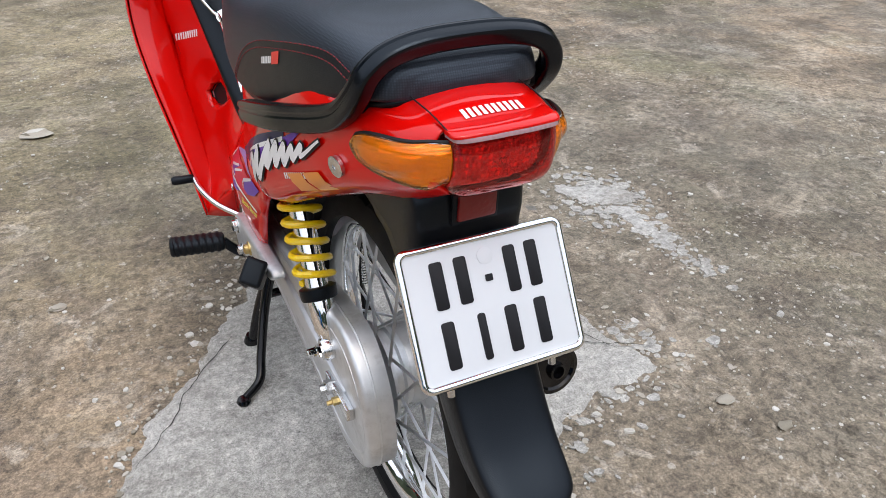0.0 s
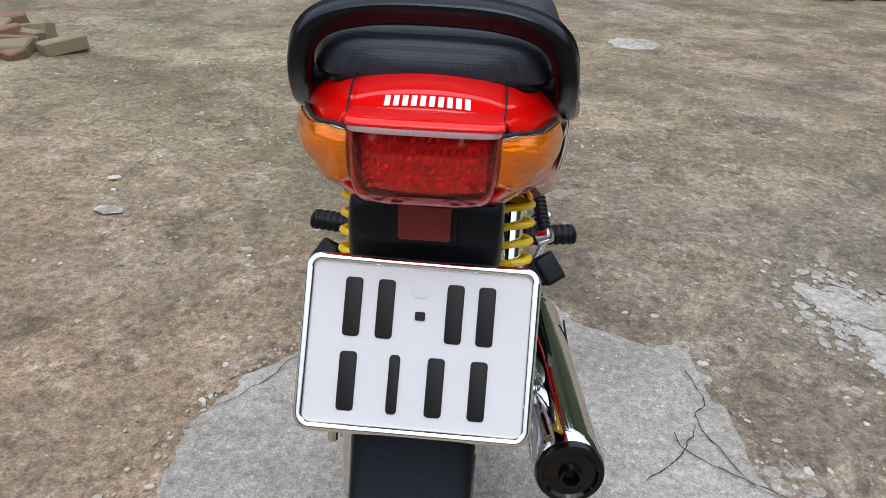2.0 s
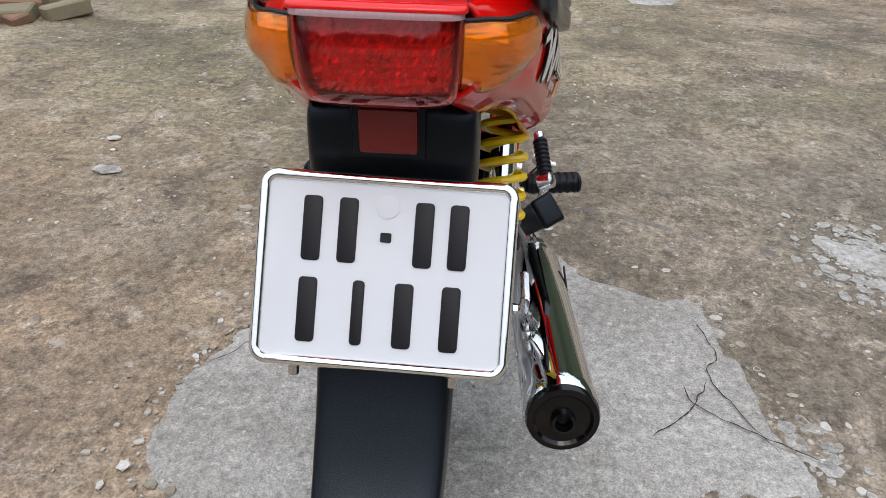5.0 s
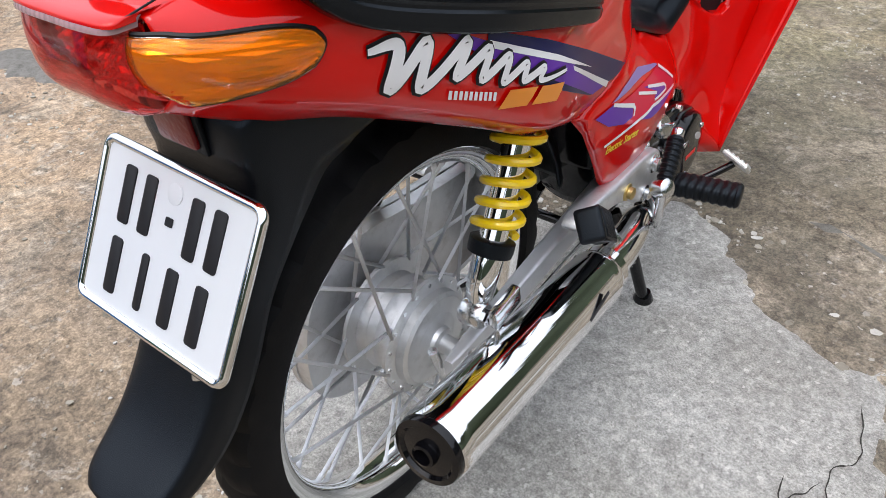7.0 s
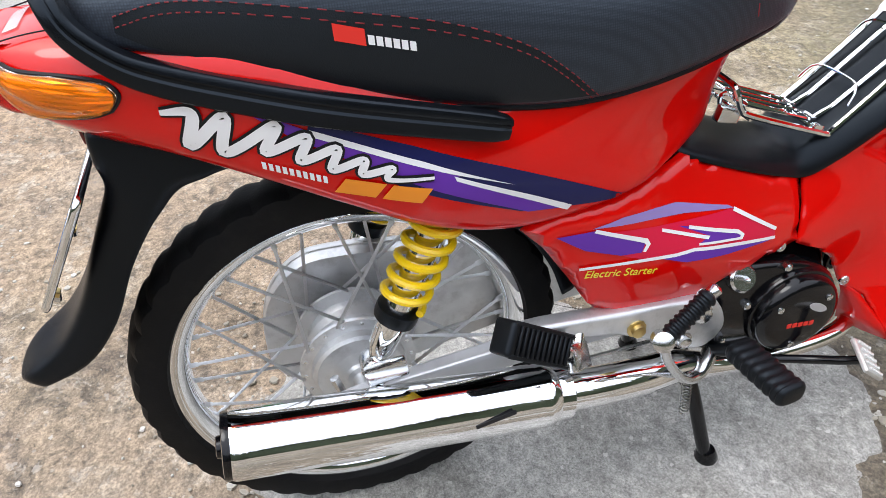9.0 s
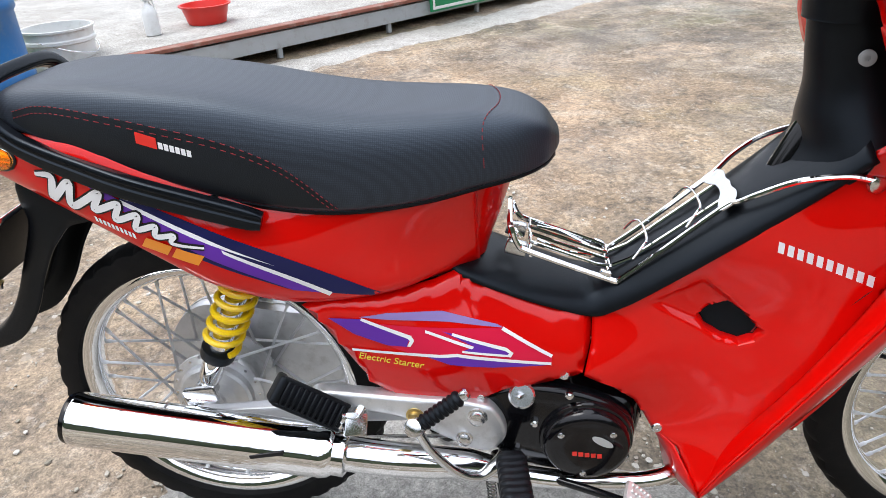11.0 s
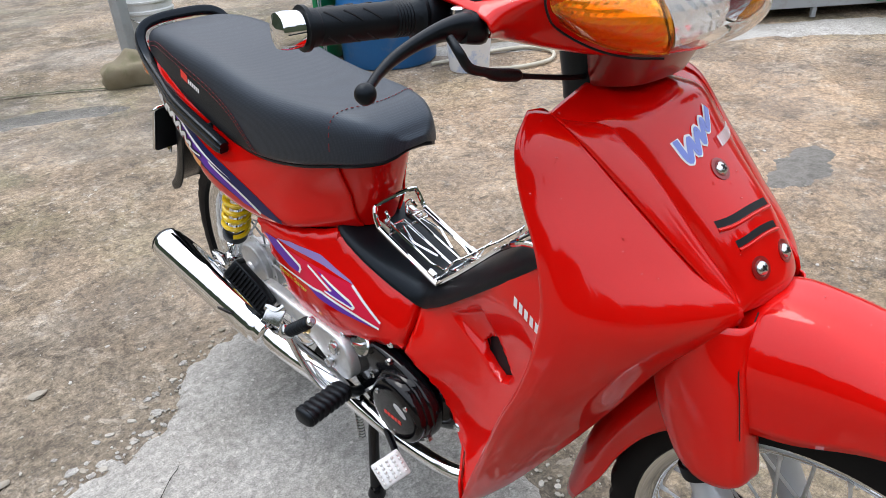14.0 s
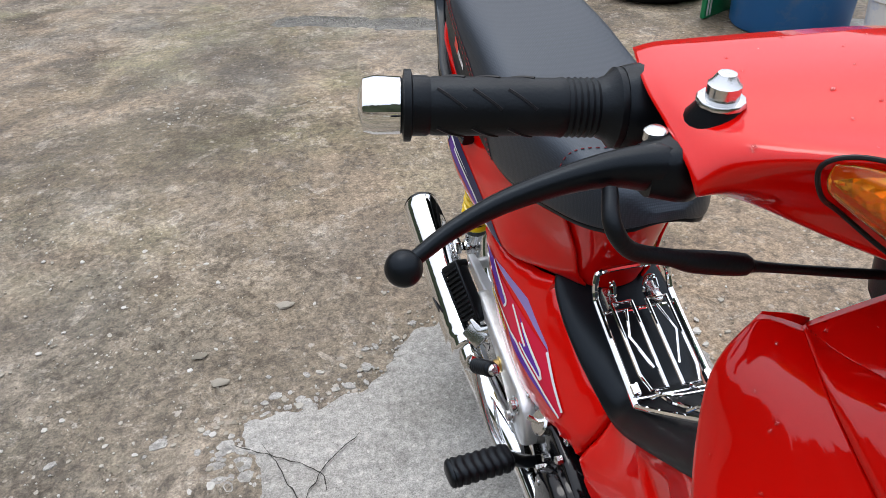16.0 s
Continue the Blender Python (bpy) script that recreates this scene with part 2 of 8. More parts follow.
def yard_concrete():
    """Old yard slab: olive, tan and grey areas, dark blotches, pale scuffs and stones showing."""
    w = Weathered("worn_concrete")
    c = w.mix(w.spread(w.cloud(0.8, 5), 0.4, 0.6), (0.17, 0.138, 0.09), (0.25, 0.192, 0.128))
    c = w.mix(w.spread(w.cloud(1.3, 12, 0.68, 0.5), 0.45, 0.6), c, (0.36, 0.275, 0.19))
    c = w.mix(w.spread(w.cloud(1.1, 12, 0.7, 0.3), 0.5, 0.64, 0, 0.8), c, (0.31, 0.29, 0.25))
    c = w.mix(w.spread(w.cloud(0.9, 9, 0.64, 0.3), 0.5, 0.62, 0, 0.7), c, (0.19, 0.18, 0.095))
    c = w.mix(w.spread(w.cloud(2.4, 13, 0.7, 0.6), 0.49, 0.62, 0, 0.85), c, (0.105, 0.084, 0.06))
    # broad tones by place: darker brown around (0.25, 0.3), darker grey around (1.4, 0.5)
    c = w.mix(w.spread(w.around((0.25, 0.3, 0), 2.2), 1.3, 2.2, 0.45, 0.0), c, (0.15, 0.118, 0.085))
    c = w.mix(w.spread(w.around((-2.1, -0.1, 0), 1.8), 1.2, 2.7, 0.75, 0.0), c, (0.42, 0.29, 0.185))
    c = w.mix(w.spread(w.around((-0.5, 2.7, 0), 1.2), 1.4, 3.0, 0.6, 0.0), c, (0.26, 0.225, 0.135))
    c = w.mix(w.spread(w.around((-0.45, -0.55, 0), 2.6), 1.0, 2.0, 0.35, 0.0), c, (0.37, 0.285, 0.2))
    c = w.mix(w.spread(w.around((1.4, 0.5, 0), 2.0), 1.3, 2.3, 0.5, 0.0), c, (0.195, 0.18, 0.14))
    c = w.mix(w.spread(w.cloud(4.5, 12, 0.72, 0.8), 0.5, 0.6, 0, 0.55), c, (0.13, 0.1, 0.075))
    c = w.mix(w.spread(w.cloud(3.8, 12, 0.74, 0.8), 0.52, 0.62, 0, 0.55), c, (0.41, 0.345, 0.265))
    c = w.mix(w.spread(w.cloud(13, 12, 0.78, 0.7), 0.53, 0.6, 0, 0.68), c, (0.1, 0.08, 0.057))
    c = w.mix(w.spread(w.cloud(10, 12, 0.8, 0.6), 0.55, 0.61, 0, 0.5), c, (0.47, 0.42, 0.35))
    c = w.mix(1.0, c, w.spread(w.cloud(2.0, 6, 0.62, 0.6), 0.36, 0.64, 0.64, 1.1), "MULTIPLY")
    grain = w.cloud(48, 9, 0.78, 0.2)
    c = w.mix(1.0, c, w.spread(grain, 0.38, 0.62, 0.52, 1.42), "MULTIPLY")
    c = w.mix(1.0, c, w.spread(w.cloud(190, 5, 0.75), 0.38, 0.62, 0.62, 1.32), "MULTIPLY")
    field = w.spread(w.cloud(1.7, 9, 0.72, 0.3), 0.48, 0.62, 0.05, 0.9)
    c = w.stones(c, 26, 0.03, ((0.3, 0.265, 0.215), (0.52, 0.48, 0.41)), field)
    c = w.stones(c, 48, 0.06, ((0.26, 0.22, 0.17), (0.56, 0.52, 0.46)), field)
    c = w.stones(c, 95, 0.1, ((0.12, 0.1, 0.08), (0.58, 0.54, 0.48)), w.spread(w.cloud(3.1, 10, 0.75), 0.47, 0.6, 0.08, 0.9))
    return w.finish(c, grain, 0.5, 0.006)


def patch_concrete(name, low, high):
    """Newer, paler concrete: dusty stains, dark pits and fine grit."""
    w = Weathered(name)
    c = w.mix(w.spread(w.cloud(3, 10, 0.72, 0.4), 0.4, 0.6), low, high)
    c = w.mix(w.spread(w.cloud(5, 13, 0.8, 0.5), 0.52, 0.63, 0, 0.6), c, tuple(0.68 * v for v in low))
    c = w.mix(w.spread(w.cloud(9, 13, 0.82, 0.5), 0.55, 0.62, 0, 0.55), c, tuple(min(1, 1.3 * v) for v in high))
    grain = w.cloud(55, 9, 0.82)
    c = w.mix(1.0, c, w.spread(grain, 0.38, 0.62, 0.66, 1.3), "MULTIPLY")
    c = w.mix(w.spread(w.cloud(120, 7, 0.78), 0.585, 0.635, 0, 0.75), c, (0.14, 0.13, 0.115))
    c = w.mix(1.0, c, w.spread(w.cloud(300, 4, 0.7), 0.36, 0.64, 0.68, 1.32), "MULTIPLY")
    c = w.stones(c, 110, 0.1, ((0.3, 0.28, 0.25), (0.66, 0.64, 0.6)), strength=0.7)
    return w.finish(c, grain, 0.6, 0.005)


RED = material("red_paint", (0.63, 0.002, 0.001), rough=0.32, coat=0.9, spec=0.03, vary=0.04, vary_scale=3)
RED.node_tree.nodes["Principled BSDF"].inputs["Coat IOR"].default_value = 1.52
# darker copy of the red for recessed parts, with their shade in the colour
RED_SHADED = material("shaded_red", (0.26, 0.004, 0.004), rough=0.3, coat=0.5)
BLACK = material("black_plastic", (0.0045, 0.005, 0.0062), rough=0.34, spec=0.22, vary=0.15, vary_scale=30, bump=0.12, bump_scale=900)
MATT = material("matt_black_plastic", (0.004, 0.0045, 0.006), rough=0.3, spec=0.26, vary=0.15, vary_scale=12, bump=0.25, bump_scale=1200)
RAIL_COVER = material("black_rail_cover", (0.004, 0.0046, 0.0062), rough=0.2, spec=0.3, vary=0.15, vary_scale=14, bump=0.12, bump_scale=700)
GLOSS_BLACK = material("black_engine_paint", (0.0035, 0.0035, 0.0045), rough=0.1, coat=0.15, spec=0.3, vary=0.2, vary_scale=25)
RUBBER = material("black_rubber", (0.005, 0.005, 0.0057), rough=0.42, spec=0.25, vary=0.25, vary_scale=40, bump=0.2, bump_scale=500)
TYRE = material("tyre_rubber", (0.005, 0.005, 0.0055), rough=0.6, spec=0.18, vary=0.35, vary_scale=18, bump=0.3, bump_scale=400, dirt=(0.06, 0.053, 0.043), dirt_scale=14, dirt_amount=0.1)
CHROME = material("chrome", (0.86, 0.87, 0.88), rough=0.045, metal=1.0)
STEEL = material("polished_steel", (0.68, 0.69, 0.7), rough=0.2, metal=1.0, vary=0.12, vary_scale=60)
SILVER = material("silver_painted_alloy", (0.64, 0.65, 0.67), rough=0.38, metal=0.6, vary=0.14, vary_scale=25, bump=0.1, bump_scale=700)
CAST = material("cast_aluminium", (0.66, 0.67, 0.68), rough=0.4, metal=0.8, vary=0.2, vary_scale=45, bump=0.25, bump_scale=500, dirt=(0.2, 0.19, 0.17), dirt_scale=30, dirt_amount=0.35)
SPOKE_ZINC = material("zinc_plated_spoke", (0.85, 0.87, 0.9), rough=0.35, metal=0.0, vary=0.1, vary_scale=60)
FORK_GREY = material("grey_fork_paint", (0.46, 0.48, 0.5), rough=0.35, metal=0.3, coat=0.3, vary=0.08)
YELLOW = material("yellow_spring_enamel", (0.85, 0.58, 0.005), rough=0.3, coat=0.5, vary=0.06)
VINYL = woven_vinyl()
VINYL_PLAIN = material("smooth_vinyl", (0.007, 0.0073, 0.0085), rough=0.42, spec=0.4, vary=0.12, vary_scale=40, bump=0.3, bump_scale=800)
for m in (BLACK, MATT, RAIL_COVER, RUBBER, VINYL, VINYL_PLAIN):
    m.node_tree.nodes["Principled BSDF"].inputs["Specular Tint"].default_value = (0.7, 0.85, 1.0, 1)
THREAD = material("red_thread", (0.2, 0.015, 0.02), rough=0.8)
AMBER_GLASS = lens("amber_lens", (1.0, 0.42, 0.035), rough=0.03, clear=0.95)
RED_GLASS = lens("red_lens", (0.78, 0.07, 0.06), rough=0.03, clear=0.97)
PINK_BAND = lens("pink_lens_band", (0.42, 0.27, 0.29), ridges=0.3, ridge_scale=60, clear=0.1)
FACETS = material("silvered_facets", (0.95, 0.95, 0.95), rough=0.2, metal=0.75)
CLEAR_LENS = lens("clear_lens", (0.97, 0.98, 0.99), clear=1.0, rough=0.02)
WATER = lens("water", (1, 1, 1), rough=0.0, clear=1.0)
REFLEX = material("red_reflector", (0.13, 0.002, 0.003), rough=0.3, coat=0.15, bump=0.6, bump_scale=220)
PLATE_WHITE = material("white_plate_enamel", (0.6, 0.62, 0.65), rough=0.25, coat=0.6, vary=0.04, vary_scale=14)
INK = material("black_ink", (0.01, 0.01, 0.012), rough=0.45, spec=0.25)
DECAL_WHITE = material("white_decal", (0.8, 0.8, 0.81), rough=0.3, coat=0.6)
DECAL_PURPLE = material("purple_decal", (0.12, 0.03, 0.33), rough=0.4, coat=0.3, spec=0.1)
DECAL_BLUE = material("dark_blue_decal", (0.012, 0.014, 0.075), rough=0.4, coat=0.3, spec=0.1)
DECAL_LILAC = material("lilac_decal", (0.27, 0.2, 0.45), rough=0.4, coat=0.3, spec=0.1)
DECAL_ORANGE = material("orange_decal", (0.85, 0.27, 0.01), rough=0.3, coat=0.6)
DECAL_YELLOW = material("yellow_decal", (0.75, 0.62, 0.03), rough=0.3, coat=0.6)
DECAL_PINK = material("crimson_decal", (0.62, 0.012, 0.05), rough=0.4, coat=0.3, spec=0.1)
DECAL_RED = material("bright_red_decal", (0.7, 0.03, 0.02), rough=0.35)
DECAL_SKY = material("blue_decal", (0.16, 0.22, 0.62), rough=0.3, coat=0.6)
BRASS = material("zinc_yellow_nut", (0.62, 0.47, 0.2), rough=0.3, metal=1.0, vary=0.2, vary_scale=80)
PAD_WHITE = material("pedal_plating", (0.72, 0.72, 0.7), rough=0.35, metal=0.6, vary=0.15, vary_scale=90)
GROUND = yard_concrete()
WET = old_concrete("wet_concrete", (0.1, 0.09, 0.07), (0.14, 0.13, 0.105), (0.2, 0.19, 0.17), (0.06, 0.055, 0.045), grain=0.3)
WET.node_tree.nodes["Principled BSDF"].inputs["Specular IOR Level"].default_value = 0.8
for w in [k for k in WET.node_tree.links if k.to_socket.name == "Roughness" and k.to_node.type == "BSDF_PRINCIPLED"]:
    WET.node_tree.links.remove(w)
WET.node_tree.nodes["Principled BSDF"].inputs["Roughness"].default_value = 0.07
OIL = old_concrete("oily_concrete", (0.16, 0.15, 0.13), (0.21, 0.195, 0.175), (0.25, 0.24, 0.22), (0.1, 0.092, 0.078), grain=0.3)
MOSS_JOINT = material("mossy_joint", (0.05, 0.055, 0.025), rough=0.95, vary=0.5, vary_scale=40)
PATCH = patch_concrete("newer_concrete", (0.3, 0.288, 0.262), (0.41, 0.4, 0.372))
PLASTER = old_concrete("dried_plaster", (0.42, 0.41, 0.38), (0.54, 0.53, 0.5), (0.66, 0.65, 0.62), (0.22, 0.19, 0.15), grain=0.6)
CRACK = material("crack_shadow", (0.03, 0.027, 0.022), rough=0.9, vary=0.3, vary_scale=60)
BLUE_PLASTIC = material("blue_plastic", (0.012, 0.13, 0.36), rough=0.4, vary=0.15, vary_scale=6, dirt=(0.2, 0.22, 0.22), dirt_scale=9, dirt_amount=0.4)
GREEN_PLASTIC = material("green_plastic", (0.01, 0.2, 0.06), rough=0.42, vary=0.15, vary_scale=6)
GREEN_PAINT = material("green_paint", (0.008, 0.22, 0.08), rough=0.35, vary=0.1, vary_scale=9)
WHITE_PLASTIC = material("white_plastic", (0.7, 0.71, 0.7), rough=0.4, vary=0.06, vary_scale=10, dirt=(0.35, 0.32, 0.27), dirt_scale=12, dirt_amount=0.5)
BLUE_LABEL = material("blue_and_white_label", (0.72, 0.73, 0.74), rough=0.4, dirt=(0.02, 0.22, 0.62), dirt_scale=5, dirt_amount=1.0)
RED_PLASTIC = material("red_plastic_basin", (0.6, 0.02, 0.012), rough=0.35, vary=0.08)
GREY_PAINT = material("grey_paint", (0.36, 0.38, 0.39), rough=0.45, vary=0.12, vary_scale=7, dirt=(0.2, 0.15, 0.1), dirt_scale=16, dirt_amount=0.4)
RUST = material("rusty_red_steel", (0.2, 0.07, 0.045), rough=0.65, vary=0.3, vary_scale=14, dirt=(0.36, 0.32, 0.28), dirt_scale=8, dirt_amount=0.6, bump=0.3, bump_scale=90)
ROCK = material("mossy_rock", (0.2, 0.17, 0.11), rough=0.85, vary=0.4, vary_scale=9, bump=0.8, bump_scale=60, dirt=(0.1, 0.11, 0.04), dirt_scale=10, dirt_amount=0.6)
BRICK = material("broken_brick", (0.2, 0.115, 0.075), rough=0.85, vary=0.3, vary_scale=20, bump=0.6, bump_scale=120)
TERRACOTTA = material("terracotta", (0.42, 0.15, 0.06), rough=0.75, vary=0.15, vary_scale=20)
LEAF = material("leaf", (0.07, 0.14, 0.03), rough=0.5, vary=0.4, vary_scale=60)
HOSE = material("pale_hose", (0.5, 0.47, 0.38), rough=0.5, vary=0.1)
SOIL = material("dark_soil", (0.07, 0.055, 0.04), rough=0.95, vary=0.5, vary_scale=6, bump=1.0, bump_scale=40, dirt=(0.2, 0.18, 0.14), dirt_scale=14, dirt_amount=0.7)
DRY_GRASS = material("dry_grass", (0.26, 0.22, 0.08), rough=0.8, vary=0.4, vary_scale=30)
STALK = material("cut_stalk", (0.42, 0.42, 0.16), rough=0.6, vary=0.25, vary_scale=25)
FOLIAGE = material("far_foliage", (0.035, 0.05, 0.025), rough=0.9, vary=0.6, vary_scale=1.2, dirt=(0.09, 0.11, 0.06), dirt_scale=3, dirt_amount=0.7)


def mixed_bits(name, dark, pale, warm, rough=0.85):
    """Stones or chips, each of its own tone."""
    m = bpy.data.materials.new(name)
    m.use_nodes = True
    n, l = m.node_tree.nodes, m.node_tree.links
    g = n.new("ShaderNodeNewGeometry")
    ramp = n.new("ShaderNodeValToRGB")
    ramp.color_ramp.elements[0].color, ramp.color_ramp.elements[1].color = (*dark, 1), (*pale, 1)
    e = ramp.color_ramp.elements.new(0.5)
    e.color = (*warm, 1)
    l.new(g.outputs["Random Per Island"], ramp.inputs[0])
    t = n.new("ShaderNodeTexNoise")
    t.inputs["Scale"].default_value, t.inputs["Detail"].default_value = 120, 5
    x = n.new("ShaderNodeMixRGB")
    x.blend_type = "MULTIPLY"
    x.inputs[0].default_value = 0.6
    l.new(ramp.outputs[0], x.inputs[1])
    l.new(t.outputs["Fac"], x.inputs[2])
    l.new(x.outputs[0], n["Principled BSDF"].inputs["Base Color"])
    n["Principled BSDF"].inputs["Roughness"].default_value = rough
    return m


STONES = mixed_bits("worn_stones", (0.3, 0.27, 0.21), (0.75, 0.73, 0.68), (0.52, 0.48, 0.4))
LITTER = mixed_bits("dry_litter", (0.06, 0.045, 0.035), (0.42, 0.38, 0.32), (0.17, 0.12, 0.08))


# ---- mesh helpers ----
def part(name, bm, mat, parent=None, label="", smooth=True, angle=40):
    """Links a bmesh as one mesh object under a thing or a part."""
    bmesh.ops.recalc_face_normals(bm, faces=bm.faces)
    me = bpy.data.meshes.new(name)
    for f in bm.faces:
        f.smooth = smooth
    if smooth:
        for e in bm.edges:
            if len(e.link_faces) == 2 and e.calc_face_angle(0) > radians(angle):
                e.smooth = False
    bm.to_mesh(me)
    bm.free()
    me.materials.append(mat)
    ob = new(name, me)
    if parent:
        ob.parent = parent
    if label:
        tagged(ob, label)
    return ob


def spline(pts, n, closed=False):
    """n points along a smooth curve through pts (any dimension)."""
    p = [np.array(q, float) for q in pts]
    k = len(p)
    out = []
    spans = k if closed else k - 1
    for i in range(n):
        s = i / (n if closed else n - 1) * spans
        j = min(int(s), spans - 1)
        u = s - j
        if closed:
            a, b, c, d = p[(j - 1) % k], p[j % k], p[(j + 1) % k], p[(j + 2) % k]
        else:
            b, c = p[j], p[j + 1]
            a = p[j - 1] if j else 2 * b - c
            d = p[j + 2] if j + 2 < k else 2 * c - b
        out.append(0.5 * (2 * b + (c - a) * u + (2 * a - 5 * b + 4 * c - d) * u * u + (3 * b - a - 3 * c + d) * u**3))
    return out


def skin(rows, closed_u=False, closed_v=False, cap=False):
    """A quad surface over rows of points."""
    bm = bmesh.new()
    grid = [[bm.verts.new(Vector([float(c) for c in p])) for p in row] for row in rows]
    nu, nv = len(grid), len(grid[0])
    for i in range(nu if closed_u else nu - 1):
        for j in range(nv if closed_v else nv - 1):
            q = (grid[i][j], grid[(i + 1) % nu][j], grid[(i + 1) % nu][(j + 1) % nv], grid[i][(j + 1) % nv])
            if len(set(q)) == 4:
                bm.faces.new(q)
    if cap:
        for row in (grid[0], grid[-1]):
            bm.faces.new(row)
    bmesh.ops.remove_doubles(bm, verts=bm.verts, dist=1e-6)
    return bm


def loft(sections, nu, nv, mirror=False, closed_v=False, cap=False):
    """A smooth surface through sections. mirror: each section is the half at x >= 0, from the middle outwards."""
    rows = []
    for s in sections:
        if mirror:
            s = [(-x, y, z) for x, y, z in reversed(s) if x > 1e-9] + list(s)
        rows.append(spline(s, nv, closed_v))
    cols = [spline([r[j] for r in rows], nu) for j in range(nv)]
    return skin([[cols[j][i] for j in range(nv)] for i in range(nu)], closed_v=closed_v, cap=cap)


def thick(ob, metres, offset=-1.0):
    m = ob.modifiers.new("thickness", "SOLIDIFY")
    m.thickness, m.offset, m.use_even_offset = metres, offset, True
    return ob


def axes_along(way):
    way = Vector(way).normalized()
    side = way.orthogonal().normalized()
    return way, side, way.cross(side)


def tube(pts, radius, segs=10, smooth=True, steps=8, closed=False, flat=1.0):
    """A round bar along a curve. radius: one number, or one for each of the points. flat: height against width."""
    radii = radius if isinstance(radius, (list, tuple)) else [radius] * len(pts)
    p = [np.r_[q, r] for q, r in zip(pts, radii)]
    if smooth and len(p) > 2:
        p = spline(p, steps * (len(p) if closed else len(p) - 1) + (0 if closed else 1), closed)
    rows, side = [], None
    for i, q in enumerate(p):
        a, b = (p[i - 1] if i or closed else q), (p[(i + 1) % len(p)] if i + 1 < len(p) or closed else q)
        way = Vector((b - a)[:3]).normalized()
        side = way.orthogonal().normalized() if side is None else (side - way * side.dot(way)).normalized()
        other = way.cross(side)
        rows.append([Vector(q[:3]) + (side * math.cos(2 * math.pi * k / segs) + other * math.sin(2 * math.pi * k / segs) * flat) * q[3] for k in range(segs)])
    return skin(rows, closed_u=closed, closed_v=True, cap=not closed)


def lathe(profile, origin, way, segs=32, full=False):
    """A turned piece: profile of (radius, distance along way)."""
    way, side, other = axes_along(way)
    o = Vector(origin)
    rows = [[o + way * a + (side * math.cos(2 * math.pi * k / segs) + other * math.sin(2 * math.pi * k / segs)) * max(r, 1e-5) for k in range(segs)] for r, a in profile]
    return skin(rows, closed_u=full, closed_v=True, cap=not full)


def block(size, m, bevel=0.004, segments=2, taper=None):
    """A bevelled box of that size at the pose m."""
    bm = bmesh.new()
    bmesh.ops.create_cube(bm, size=1.0)
    for v in bm.verts:
        k = taper if taper and v.co.z > 0 else 1.0
        v.co = Vector((v.co.x * size[0] * k, v.co.y * size[1] * k, v.co.z * size[2]))
    if bevel:
        bmesh.ops.bevel(bm, geom=list(bm.edges), offset=min(bevel, 0.45 * min(size)), segments=segments, profile=0.6, affect="EDGES")
    bmesh.ops.transform(bm, matrix=m, verts=bm.verts)
    return bm


def slab(outline, m, height, bevel=0.0):
    """A flat piece with that outline (x, y) and height (z), at the pose m."""
    bm = bmesh.new()
    f = bm.faces.new([bm.verts.new((x, y, 0)) for x, y in outline])
    up = bmesh.ops.extrude_face_region(bm, geom=[f])["geom"]
    bmesh.ops.translate(bm, vec=(0, 0, height), verts=[v for v in up if isinstance(v, bmesh.types.BMVert)])
    if bevel:
        top = [e for e in bm.edges if all(abs(v.co.z - height) < 1e-6 for v in e.verts)]
        bmesh.ops.bevel(bm, geom=top, offset=bevel, segments=2, profile=0.5, affect="EDGES")
    bmesh.ops.transform(bm, matrix=m, verts=bm.verts)
    return bm


def join(*bms):
    """Several bmeshes of one part as one."""
    out = bmesh.new()
    for b in bms:
        me = bpy.data.meshes.new("joined")
        b.to_mesh(me)
        b.free()
        out.from_mesh(me)
        bpy.data.meshes.remove(me)
    return out


def mirrored(bm):
    """The same piece for the other side of the machine."""
    b = bm.copy()
    for v in b.verts:
        v.co.x = -v.co.x
    return b


def inside(p, poly):
    c, k = False, len(poly)
    for i in range(k):
        (ax, ay), (bx, by) = poly[i], poly[i - 1]
        if (ay > p[1]) != (by > p[1]) and p[0] < (bx - ax) * (p[1] - ay) / (by - ay) + ax:
            c = not c
    return c


def resampled(poly, step):
    out = []
    for i in range(len(poly)):
        a, b = np.array(poly[i], float), np.array(poly[(i + 1) % len(poly)], float)
        k = max(int(np.linalg.norm(b - a) / step), 1)
        out += [tuple(a + (b - a) * j / k) for j in range(k)]
    return out


def cut_sheet(outline, holes, step):
    """Points and triangles that fill an outline with holes in the plane."""
    rings = [resampled(outline, step)] + [resampled(h, step) for h in holes]
    pts, edges = [], []
    for r in rings:
        base = len(pts)
        pts += [Vector(p) for p in r]
        edges += [(base + i, base + (i + 1) % len(r)) for i in range(len(r))]
    rim = np.array(pts)
    lo, hi = rim.min(0), rim.max(0)
    for i, a in enumerate(np.arange(lo[0], hi[0], step)):
        for b in np.arange(lo[1], hi[1], step):
            p = (a, b + (0.5 * step if i % 2 else 0))
            if inside(p, rings[0]) and not any(inside(p, h) for h in rings[1:]) and np.abs(rim - p).max(1).min() > 0.45 * step:
                pts.append(Vector(p))
    co, _, tris, _, _, _ = delaunay_2d_cdt(pts, edges, [], 1, 1e-7)
    keep = []
    for t in tris:
        c = sum((co[i] for i in t), Vector((0, 0))) / len(t)
        if inside(c, rings[0]) and not any(inside(c, h) for h in rings[1:]):
            keep.append(t)
    return co, keep, rings


